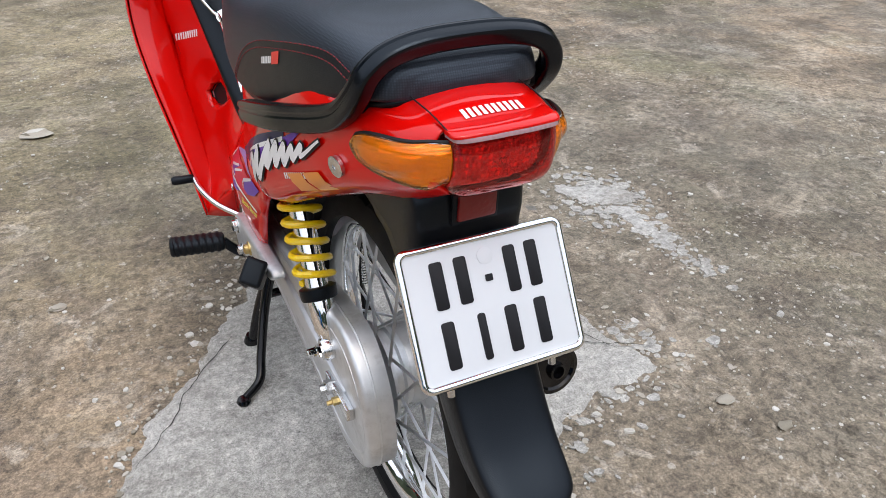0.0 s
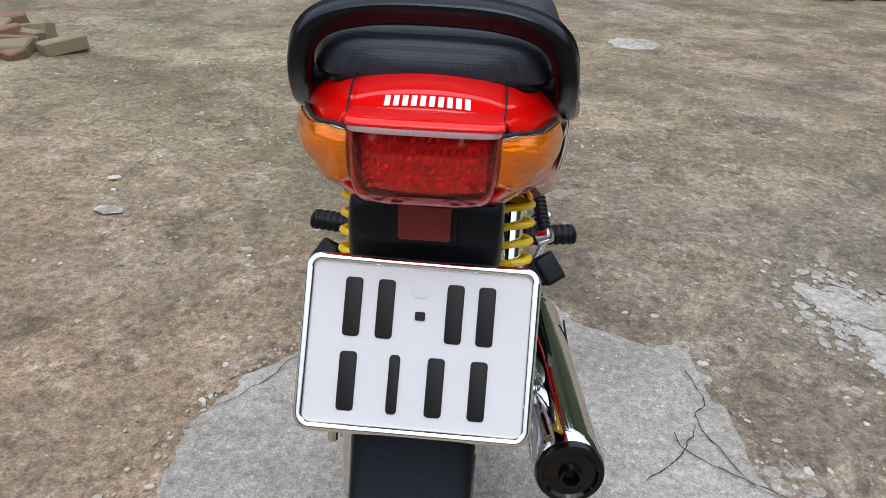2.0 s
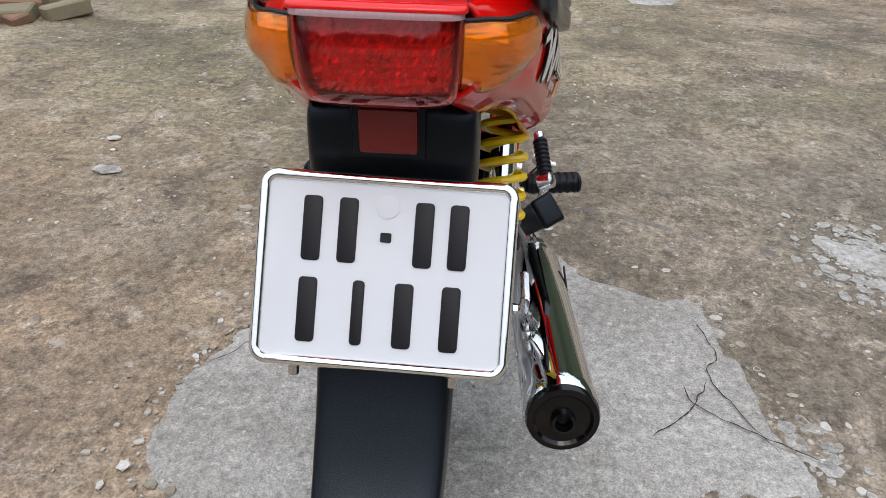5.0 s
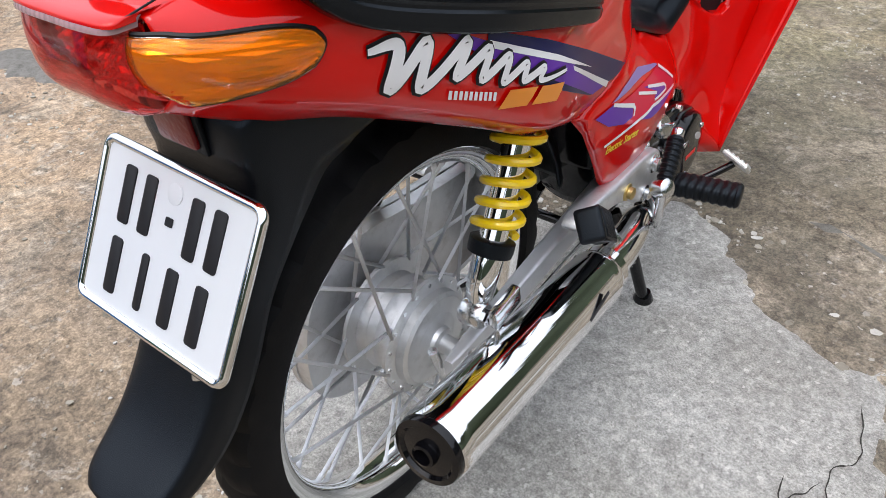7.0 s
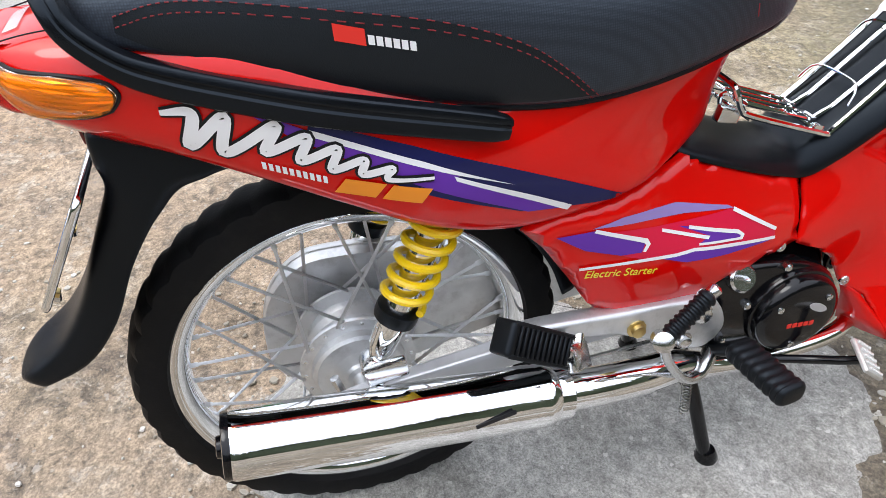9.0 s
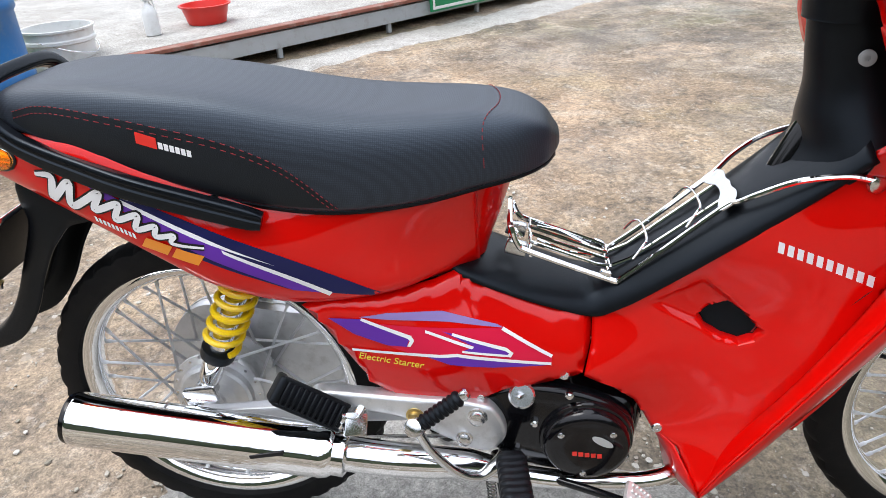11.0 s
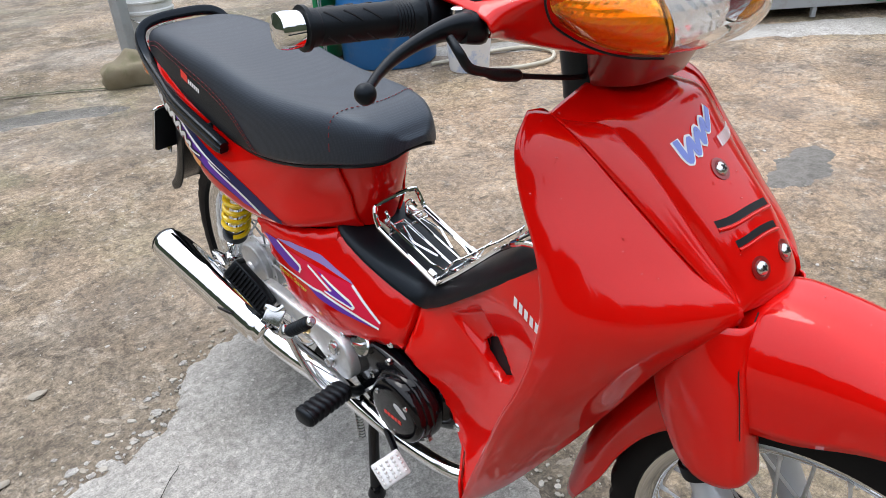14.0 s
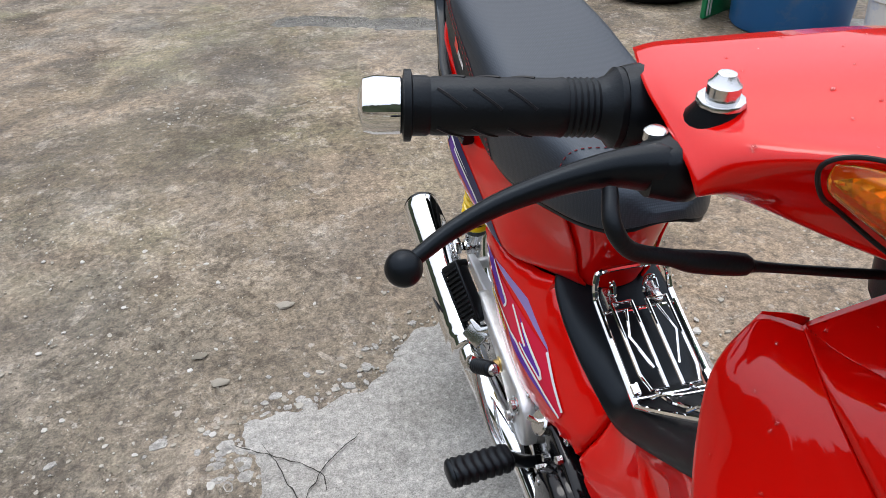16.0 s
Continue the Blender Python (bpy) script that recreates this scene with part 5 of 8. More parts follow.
SEAM = [(-0.158, 0.774), (-0.121, 0.781), (-0.071, 0.777), (0.014, 0.7605), (0.107, 0.738), (0.174, 0.711), (0.215, 0.682), (0.25, 0.649)]
seam_line = spline(SEAM, 90)
lower_piece = [tuple(p) for p in seam_line] + [(0.2, 0.652), (0.16, 0.656), (0.1, 0.67), (0.0, 0.701), (-0.08, 0.729), (-0.14, 0.75), (-0.16, 0.762)]
for side in (1, -1):
    b = decal(lower_piece, soft, 0.0008, 0.01)
    part("side_piece", mirrored(b) if side < 0 else b, VINYL_PLAIN, cushion, "smooth black vinyl side piece")
    for off in (0.0, -0.008):
        pts = [seat_at(y, z + off, side, 0.0014) for y, z in seam_line]
        pts = [p for p in pts if p]
        pieces = [tube([pts[i], pts[i + 1]], 0.0006, 5, smooth=False) for i in range(0, len(pts) - 1, 2)]
        part("stitching", join(*pieces), THREAD, cushion, "red stitching")
    tag = decal([(0.008, 0.752), (0.034, 0.744), (0.034, 0.730), (0.008, 0.738)], soft, 0.0018, 0.008)
    part("badge", mirrored(tag) if side < 0 else tag, DECAL_RED, seat, "small red badge bar")
    for k in range(6):
        y0 = 0.036 + 0.007 * k
        tag = decal([(y0, 0.739 - 0.2857 * (y0 - 0.036)), (y0 + 0.0054, 0.739 - 0.2857 * (y0 - 0.0306)), (y0 + 0.0054, 0.731 - 0.2857 * (y0 - 0.0306)), (y0, 0.731 - 0.2857 * (y0 - 0.036))], soft, 0.0018, 0.008)
        part("badge", mirrored(tag) if side < 0 else tag, DECAL_WHITE, seat, "small white block")
nose_seam = [(x, y) for x, y in spline([(0.098, 0.432), (0.086, 0.43), (0.062, 0.437), (0.03, 0.447), (0, 0.45), (-0.03, 0.447), (-0.062, 0.437), (-0.086, 0.43), (-0.098, 0.432)], 60)]
pts = [soft.ray_cast(Vector((x, y, 2)), Vector((0, 0, -1)))[0] for x, y in nose_seam]
pts = [p + Vector((0, 0, 0.001)) for p in pts if p]
part("stitching", join(*[tube([pts[i], pts[i + 1]], 0.0007, 5, smooth=False) for i in range(0, len(pts) - 1, 2)]), THREAD, cushion, "red stitching")

# grab rail
RAIL = [(0.138, 0.154, 0.638), (0.141, 0.125, 0.647), (0.139, 0.0, 0.683), (0.124, -0.08, 0.706), (0.114, -0.135, 0.725), (0.109, -0.165, 0.741), (0.104, -0.19, 0.765), (0.096, -0.2, 0.785), (0.078, -0.204, 0.799), (0.045, -0.203, 0.806), (0, -0.202, 0.8075)]
full = RAIL + [(-x, y, z) for x, y, z in reversed(RAIL[:-1])]
full = [(x * 0.965, y, z) for x, y, z in full]
tall = [0.0106, 0.0143, 0.0152, 0.0148, 0.0138, 0.012, 0.0108, 0.01, 0.0098, 0.0098]
tall = tall + [0.0098] + tall[::-1]


def flat_bar(pts, halves, depth, steps=7):
    """A padded bar: a squared, rounded section with a moulded line along its outer face."""
    p = spline([np.r_[q, h] for q, h in zip(pts, halves)], steps * (len(pts) - 1) + 1)
    rows, up = [], Vector((0, 0, 1))
    for i, q in enumerate(p):
        way = Vector((p[min(i + 1, len(p) - 1)] - p[max(i - 1, 0)])[:3]).normalized()
        up = (up - way * up.dot(way)).normalized()
        out = way.cross(up)
        row = []
        for k in range(40):
            c, d = math.cos(2 * math.pi * k / 40), math.sin(2 * math.pi * k / 40)
            r = (abs(c) ** 5 + abs(d) ** 5) ** (-1 / 5)
            groove = 0.84 if abs(c * r) > 0.9 and 0.1 < d * r < 0.36 else 1.0
            row.append(Vector(q[:3]) + out * (c * r * depth * groove * min(1, q[3] / 0.01)) + up * (d * r * q[3]))
        rows.append(row)
    return skin(rows, closed_v=True, cap=True)


rail = part("grab_rail", flat_bar(full, tall, 0.0098), RAIL_COVER, bike, "black rubber-covered grab rail", angle=28)
for side in (1, -1):
    for a, b in (((0.13, 0.09, 0.657), (0.095, 0.09, 0.662)), ((0.125, -0.06, 0.7), (0.09, -0.06, 0.712)), ((0.106, -0.172, 0.745), (0.07, -0.165, 0.748))):
        k = Vector((side, 1, 1))
        part("rail_bracket", tube([Vector(a) * k, Vector(b) * k], 0.009, 10, smooth=False), BLACK, rail)

# tail lamp, signals, plate, mudguard
tail = tagged(new("tail_lamp"), "red ribbed tail lamp")
tail.parent = bike
LENS = [
    [(0, -0.286, 0.748), (0.03, -0.2855, 0.748), (0.0495, -0.279, 0.747), (0.052, -0.262, 0.747)],
    [(0, -0.291, 0.728), (0.03, -0.2905, 0.728), (0.049, -0.283, 0.728), (0.052, -0.262, 0.728)],
    [(0, -0.29, 0.705), (0.03, -0.2895, 0.705), (0.048, -0.281, 0.705), (0.051, -0.255, 0.705)],
    [(0, -0.278, 0.689), (0.028, -0.2775, 0.689), (0.045, -0.271, 0.69), (0.05, -0.245, 0.69)],
    [(0, -0.262, 0.684), (0.026, -0.262, 0.684), (0.043, -0.257, 0.685), (0.048, -0.24, 0.686)],
]
tail_lens = part("lens", loft(LENS, 24, 33, mirror=True), RED_GLASS, tail, "clear red lens over a faceted reflector")
thick(tail_lens, 0.002, -1).visible_shadow = False
part("lens_top_band", loft([[(0, -0.2795 - d, z), (0.03, -0.279 - d, z), (0.0495, -0.2735 - d, z - 0.0005), (0.0525, -0.256 - d, z - 0.0005)] for z, d in ((0.7508, 0.0058), (0.749, 0.0082), (0.747, 0.0094), (0.745, 0.0099))], 8, 25, mirror=True), PINK_BAND, tail, "pale pink ribbed band along the top of the lens")
part("lens_shelf", loft([[(0, -0.262 - d, z), (0.03, -0.2615 - d, z), (0.0515, -0.256 - d, z - 0.001), (0.0535, -0.24 - d, z - 0.001)] for z, d in ((0.7525, -0.006), (0.753, 0.008), (0.753, 0.02), (0.7512, 0.0255), (0.7488, 0.0262))], 12, 25, mirror=True), RED, tail, "red ledge above the lens")


def pillows(place, nu, nv, relief, seed):
    """A lamp reflector pressed into small blocks, each leaning its own way. place(u, v): a point and the way outwards."""
    r = np.random.default_rng(seed)
    lean = r.uniform(-0.7, 0.7, (2 * nu + 1, 2 * nv + 1))
    rows = []
    for i in range(2 * nu + 1):
        row = []
        for j in range(2 * nv + 1):
            p, n = place(i / (2 * nu), j / (2 * nv))
            row.append(Vector(p) + Vector(n) * relief * (lean[i][j] * 0.5 + (1.0 if i % 2 and j % 2 else 0.0)))
        rows.append(row)
    return skin(rows)


def on_tail(u, v):
    x, z = -0.046 + 0.092 * u, 0.688 + 0.056 * v
    return (x, -0.272 + 4.0 * x * x + 0.012 * ((z - 0.722) / 0.03) ** 2, z), (0, -1, 0)


part("lamp_reflector", pillows(on_tail, 17, 8, 0.003, 2), FACETS, tail, "silvered lamp reflector", smooth=False)
part("bulb", lathe([(0.006, 0), (0.009, 0.006), (0.009, 0.016), (0.005, 0.022), (0, 0.023)], (0, -0.252, 0.715), (0, -1, 0), 16), CLEAR_LENS, tail)
for x in (-0.034, 0.034):
    part("screw", lathe([(0.0026, -0.004), (0.0026, -0.002), (0.0016, -0.0012), (0, -0.0012)], (x, -0.2875, 0.711), (0, -1, 0), 12), STEEL, tail)
cowl_skin = surface_tree(tail_cowl)
AMBER = [
    [(0.053, -0.268, 0.744), (0.07, -0.258, 0.742), (0.085, -0.235, 0.738), (0.097, -0.2, 0.733), (0.104, -0.178, 0.722)],
    [(0.053, -0.272, 0.728), (0.072, -0.262, 0.728), (0.089, -0.237, 0.724), (0.101, -0.2, 0.718), (0.106, -0.172, 0.712)],
    [(0.052, -0.266, 0.705), (0.07, -0.257, 0.704), (0.087, -0.235, 0.702), (0.1, -0.2, 0.7), (0.105, -0.176, 0.703)],
    [(0.05, -0.252, 0.69), (0.066, -0.245, 0.688), (0.08, -0.23, 0.688), (0.094, -0.2, 0.689), (0.103, -0.182, 0.696)],
]


def on_cowl_side(p):
    """A point of the rear signal laid on the cowl, and the way outwards there."""
    q = Vector((p[0] - 0.004, p[1], 0.7175 + (p[2] - 0.7165) * 0.86))
    out = Vector((q.x, q.y + 0.1, 0)).normalized()
    hit = cowl_skin.ray_cast(q - out * 0.05, out)
    return (hit[0] if hit[0] is not None and 0.044 < hit[3] < 0.056 else q), out


rows_a = [spline(r, 31) for r in AMBER]
cols_a = [spline([r[k] for r in rows_a], 21) for k in range(31)]
bed = np.array([[on_cowl_side(cols_a[j][i])[0] for j in range(31)] for i in range(21)])
ways = np.array([[on_cowl_side(cols_a[j][i])[1] for j in range(31)] for i in range(21)])
for _ in range(8):
    bed[1:-1, 1:-1] = 0.5 * bed[1:-1, 1:-1] + 0.125 * (bed[:-2, 1:-1] + bed[2:, 1:-1] + bed[1:-1, :-2] + bed[1:-1, 2:])
    for line in (bed[0], bed[-1], bed[:, 0], bed[:, -1]):
        line[1:-1] = 0.5 * line[1:-1] + 0.25 * (line[:-2] + line[2:])
for side in (1, -1):
    sig = tagged(new("turn_signal"), "amber rear turn signal lens")
    sig.parent = bike
    amber = skin(list(bed + ways * 0.0068))
    shell = part("lens", mirrored(amber) if side < 0 else amber, AMBER_GLASS, sig, "clear amber lens over a silvered reflector")
    thick(shell, 0.0012, -1).visible_shadow = False
    bowl = pillows(lambda u, v: (bed[min(20, round(20 * u))][min(30, round(30 * v))] + ways[min(20, round(20 * u))][min(30, round(30 * v))] * 0.0034, ways[min(20, round(20 * u))][min(30, round(30 * v))]), 10, 4, 0.0014, 5)
    part("reflector_bowl", mirrored(bowl) if side < 0 else bowl, FACETS, sig, "silvered signal reflector", smooth=False)
    ring_a = np.concatenate([bed[0], bed[1:-1, -1], bed[-1][::-1]]) + np.concatenate([ways[0], ways[1:-1, -1], ways[-1][::-1]]) * 0.0028
    edge = [Vector(p) for p in ring_a]
    rim = tube(edge, 0.0019, 6, smooth=False)
    part("gasket", mirrored(rim) if side < 0 else rim, INK, sig, "dark gap round the lens")
for side in (1, -1):
    part("panel_gap", tube([(side * 0.0525, -0.274, 0.751), (side * 0.0545, -0.24, 0.7575), (side * 0.0565, -0.2, 0.7605), (side * 0.06, -0.155, 0.7645)], 0.0007, 6), INK, tail_cowl)

guard = [
    [(0, -0.06, 0.625), (0.05, -0.06, 0.622), (0.06, -0.06, 0.619), (0.062, -0.06, 0.613)],
    [(0, -0.11, 0.645), (0.05, -0.11, 0.641), (0.062, -0.11, 0.63), (0.063, -0.11, 0.608)],
    [(0, -0.17, 0.668), (0.05, -0.165, 0.664), (0.063, -0.15, 0.645), (0.065, -0.13, 0.604)],
    [(0, -0.218, 0.672), (0.05, -0.216, 0.669), (0.063, -0.203, 0.655), (0.065, -0.156, 0.597)],
    [(0, -0.226, 0.64), (0.05, -0.225, 0.638), (0.063, -0.213, 0.63), (0.064, -0.178, 0.576)],
    [(0, -0.226, 0.6), (0.048, -0.225, 0.6), (0.061, -0.216, 0.592), (0.062, -0.198, 0.553)],
    [(0, -0.262, 0.53), (0.044, -0.261, 0.53), (0.055, -0.25, 0.524), (0.056, -0.228, 0.508)],
    [(0, -0.298, 0.465), (0.043, -0.296, 0.465), (0.053, -0.286, 0.458), (0.054, -0.262, 0.445)],
    [(0, -0.335, 0.418), (0.043, -0.333, 0.418), (0.051, -0.324, 0.41), (0.052, -0.306, 0.395)],
    [(0, -0.378, 0.388), (0.038, -0.376, 0.388), (0.047, -0.369, 0.381), (0.048, -0.358, 0.371)],
    [(0, -0.392, 0.378), (0.03, -0.389, 0.378), (0.038, -0.382, 0.373), (0.04, -0.372, 0.366)],
]
mudguard = part("rear_mudguard", loft(guard, 48, 33, mirror=True), MATT, bike, "matt black plastic rear mudguard", angle=60)
thick(mudguard, 0.003, -1)
arch = []
for k in range(6):
    a = radians(14 + 11 * k)
    arch.append([(x, REAR.y + r * math.cos(a), REAR.z + r * math.sin(a)) for x, r in ((0, 0.302), (0.04, 0.3), (0.057, 0.296), (0.062, 0.278))])
thick(part("inner_mudguard", loft(arch, 36, 21, mirror=True), BLACK, bike, "black inner mudguard over the rear wheel", angle=60), 0.003, -1)
part("reflector", block((0.042, 0.006, 0.034), pose(0, -0.2325, 0.654, 4), 0.003), REFLEX, bike, "red rectangular reflector")
part("reflector_surround", block((0.052, 0.005, 0.044), pose(0, -0.2285, 0.653, 4), 0.003), BLACK, bike)
plate_pose = Matrix.Translation((0.0, -0.272, 0.56)) @ pose(0, 0, 0, -31.5) @ pose(0, 0, 0, 90, 0, 0) @ pose(0, 0, 0, 0, 0, -1.2)
plate = tagged(new("number_plate"), "white number plate in a chrome surround, plain bars for digits")
plate.parent = bike


def rounded(w, h, r, k=6):
    out = []
    for cx, cy, a in ((w / 2 - r, h / 2 - r, 0), (-w / 2 + r, h / 2 - r, 90), (-w / 2 + r, -h / 2 + r, 180), (w / 2 - r, -h / 2 + r, 270)):
        out += [(cx + r * math.cos(radians(a + 90 * i / k)), cy + r * math.sin(radians(a + 90 * i / k))) for i in range(k + 1)]
    return out


part("sheet", slab(rounded(0.178, 0.132, 0.008), plate_pose, 0.002), PLATE_WHITE, plate, "white enamelled sheet", angle=30)
part("surround", tube([plate_pose @ Vector((x, y, 0.0012)) for x, y in rounded(0.180, 0.134, 0.009)], 0.0042, 10, smooth=False, closed=True), CHROME, plate, "chrome surround")
part("back", slab(rounded(0.18, 0.134, 0.009), plate_pose @ pose(0, 0, -0.003), 0.003), BLACK, plate)
for row, y in ((0, 0.0295), (1, -0.0295)):
    for x, w in (((-0.054, 0.019), (-0.028, 0.019), (0.027, 0.019), (0.052, 0.019)), ((-0.054, 0.019), (-0.017, 0.012), (0.016, 0.019), (0.05, 0.019)))[row]:
        part("digit_bar", slab(rounded(w * 0.72, 0.047, 0.003, 3), plate_pose @ pose(x, y, 0.002), 0.0012, 0.0004), INK, plate, "embossed black bar")
part("dot", slab(rounded(0.008, 0.007, 0.001, 2), plate_pose @ pose(0.0, 0.026, 0.002), 0.0012), INK, plate)
part("seal", lathe([(0.0085, 0), (0.0085, 0.0006), (0.0075, 0.0008), (0, 0.0008)], plate_pose @ Vector((0.0, 0.048, 0.002)), plate_pose.to_3x3() @ Vector((0, 0, 1)), 24), PLATE_WHITE, plate)
for x in (-0.062, 0.055):
    part("bolt", lathe([(0.004, 0), (0.004, 0.012), (0.0025, 0.013), (0, 0.013)], plate_pose @ Vector((x, -0.067, -0.004)), plate_pose.to_3x3() @ Vector((0, -1, -0.3)), 8), STEEL, plate)
    part("clip", block((0.01, 0.006, 0.008), plate_pose @ pose(x, -0.069, -0.004), 0.001), BRASS, plate)

# front fork, mudguard
axis = (Vector((0, 1.165, 0.255)) - Vector((0, 1.075, 0.44))).normalized()
for side in (1, -1):
    top, base = Vector((side * 0.075, 1.03, 0.53)), Vector((side * 0.075, 1.178, 0.25))
    fork = part("fork_leg", lathe([(0.019, 0.0), (0.019, 0.105), (0.0225, 0.11), (0.0225, 0.15), (0.02, 0.16), (0.0195, (base - top).length), (0.012, (base - top).length + 0.012), (0, (base - top).length + 0.012)], top, base - top, 28), FORK_GREY, bike, "grey front fork leg")
    part("dust_seal", lathe([(0.0235, 0.066), (0.024, 0.068), (0.024, 0.08), (0.0235, 0.082)], top, base - top, 28), RUBBER, fork)
    part("axle_nut", lathe([(0.011, 0.02), (0.011, 0.034), (0.006, 0.035), (0, 0.035)], Vector((side * 0.07, 1.195, 0.277)), (side, 0, 0), 6), STEEL, fork)
    part("axle_lug", block((0.026, 0.045, 0.04), pose(side * 0.075, 1.19, 0.275, 28), 0.01, 3), FORK_GREY, fork)
part("brake_plate", lathe([(0.056, -0.032), (0.055, -0.038), (0.045, -0.041), (0.03, -0.046), (0.012, -0.05), (0, -0.05)], FRONT, (1, 0, 0), 40), CAST, front_wheel)
for dz in (0.0, -0.02):
    part("cable", tube([(-0.03, 0.97, 0.36 + dz), (-0.04, 1.05, 0.33 + dz), (-0.045, 1.13, 0.3 + dz)], 0.0038, 8), RUBBER, bike, "black cable")
FENDER = [
    [(0, 0.852, 0.245), (0.03, 0.854, 0.245), (0.05, 0.868, 0.246), (0.056, 0.882, 0.247)],
    [(0, 0.872, 0.33), (0.034, 0.876, 0.329), (0.058, 0.9, 0.327), (0.064, 0.925, 0.325)],
    [(0, 0.91, 0.43), (0.036, 0.915, 0.428), (0.062, 0.935, 0.415), (0.068, 0.955, 0.395)],
    [(0, 0.965, 0.535), (0.038, 0.968, 0.531), (0.064, 0.98, 0.5), (0.07, 0.992, 0.456)],
    [(0, 1.02, 0.62), (0.04, 1.02, 0.615), (0.068, 1.025, 0.57), (0.074, 1.035, 0.5)],
    [(0, 1.075, 0.673), (0.042, 1.075, 0.667), (0.076, 1.082, 0.618), (0.083, 1.1, 0.546)],
    [(0, 1.14, 0.682), (0.041, 1.14, 0.673), (0.071, 1.145, 0.626), (0.077, 1.15, 0.556)],
    [(0, 1.22, 0.668), (0.039, 1.22, 0.661), (0.064, 1.22, 0.63), (0.068, 1.22, 0.58)],
    [(0, 1.3, 0.648), (0.036, 1.3, 0.642), (0.057, 1.3, 0.616), (0.06, 1.298, 0.584)],
    [(0, 1.38, 0.618), (0.03, 1.378, 0.613), (0.046, 1.374, 0.597), (0.048, 1.37, 0.576)],
    [(0, 1.43, 0.594), (0.018, 1.428, 0.591), (0.028, 1.422, 0.585), (0.03, 1.418, 0.574)],
]
fender = part("front_mudguard", loft(FENDER, 66, 41, mirror=True), RED, bike, "glossy red front mudguard", angle=60)
thick(fender, 0.004, -1)
FORK_COVER = [
    [(0.04, 0.995, 0.655), (0.068, 1.0, 0.655), (0.086, 1.035, 0.657), (0.07, 1.078, 0.66), (0.042, 1.086, 0.662)],
    [(0.045, 0.985, 0.6), (0.083, 0.995, 0.6), (0.099, 1.042, 0.602), (0.09, 1.09, 0.604), (0.06, 1.1, 0.605)],
    [(0.05, 0.997, 0.545), (0.089, 1.007, 0.545), (0.105, 1.052, 0.547), (0.098, 1.103, 0.549), (0.066, 1.112, 0.55)],
    [(0.055, 1.026, 0.49), (0.091, 1.034, 0.489), (0.106, 1.07, 0.489), (0.1, 1.114, 0.494), (0.07, 1.124, 0.497)],
    [(0.06, 1.042, 0.473), (0.089, 1.048, 0.472), (0.102, 1.076, 0.472), (0.097, 1.108, 0.477), (0.07, 1.118, 0.481)],
]
for o in pair("fork_cover", loft(FORK_COVER, 30, 30), RED, fender, "glossy red fork cover", angle=60):
    thick(o, 0.003, -1)
for side in (1, -1):
    part("fender_seam", tube([(side * 0.045, 1.082, 0.669), (side * 0.079, 1.086, 0.628), (side * 0.092, 1.098, 0.59), (side * 0.0985, 1.108, 0.549)], 0.0007, 6), INK, fender)

# handlebar
head = tagged(new("handlebar"), "red handlebar cover with grips, lever and headlamp")
head.parent = bike
NACELLE = [
    [(0, 0.80, 0.985), (0.05, 0.785, 0.988), (0.1, 0.768, 0.985), (0.138, 0.748, 0.979), (0.156, 0.736, 0.975), (0.166, 0.728, 0.970)],
    [(0, 0.86, 1.005), (0.05, 0.855, 1.0), (0.1, 0.845, 0.99), (0.145, 0.815, 0.981), (0.172, 0.788, 0.974), (0.183, 0.78, 0.968)],
    [(0, 0.92, 1.0), (0.05, 0.915, 0.995), (0.1, 0.9, 0.985), (0.148, 0.866, 0.977), (0.179, 0.832, 0.97), (0.19, 0.822, 0.963)],
    [(0, 0.975, 0.987), (0.05, 0.965, 0.985), (0.1, 0.938, 0.98), (0.147, 0.9, 0.976), (0.179, 0.864, 0.964), (0.194, 0.853, 0.956)],
    [(0, 0.962, 0.965), (0.05, 0.95, 0.964), (0.095, 0.927, 0.962), (0.142, 0.89, 0.958), (0.176, 0.866, 0.95), (0.192, 0.861, 0.945)],
    [(0, 0.945, 0.93), (0.05, 0.938, 0.93), (0.09, 0.915, 0.932), (0.13, 0.885, 0.938), (0.166, 0.858, 0.938), (0.182, 0.85, 0.938)],
    [(0, 0.94, 0.906), (0.05, 0.93, 0.906), (0.088, 0.908, 0.91), (0.125, 0.88, 0.92), (0.158, 0.848, 0.93), (0.173, 0.84, 0.933)],
    [(0, 0.88, 0.9), (0.05, 0.875, 0.9), (0.085, 0.86, 0.905), (0.12, 0.845, 0.916), (0.155, 0.82, 0.927), (0.168, 0.812, 0.93)],
]
shell_cover = part("cover", loft(NACELLE, 44, 61, mirror=True), RED, head, "glossy red handlebar cover", angle=55)
thick(shell_cover, 0.004, -1)
part("meter_panel", block((0.2, 0.06, 0.05), pose(0, 0.815, 0.955, -25), 0.015, 3), BLACK, head, "black instrument panel")
part("neck_shroud", loft([[(0.05, 0.945, 0.916), (0.06, 0.9, 0.914), (0.05, 0.86, 0.912), (0, 0.85, 0.912), (-0.05, 0.86, 0.912), (-0.06, 0.9, 0.914), (-0.05, 0.945, 0.916), (0, 0.958, 0.916)], [(0.044, 0.925, 0.872), (0.052, 0.89, 0.866), (0.044, 0.862, 0.862), (0, 0.85, 0.86), (-0.044, 0.862, 0.862), (-0.052, 0.89, 0.866), (-0.044, 0.925, 0.872), (0, 0.935, 0.874)]], 8, 40, closed_v=True), RED_SHADED, head, "red steering neck shroud")
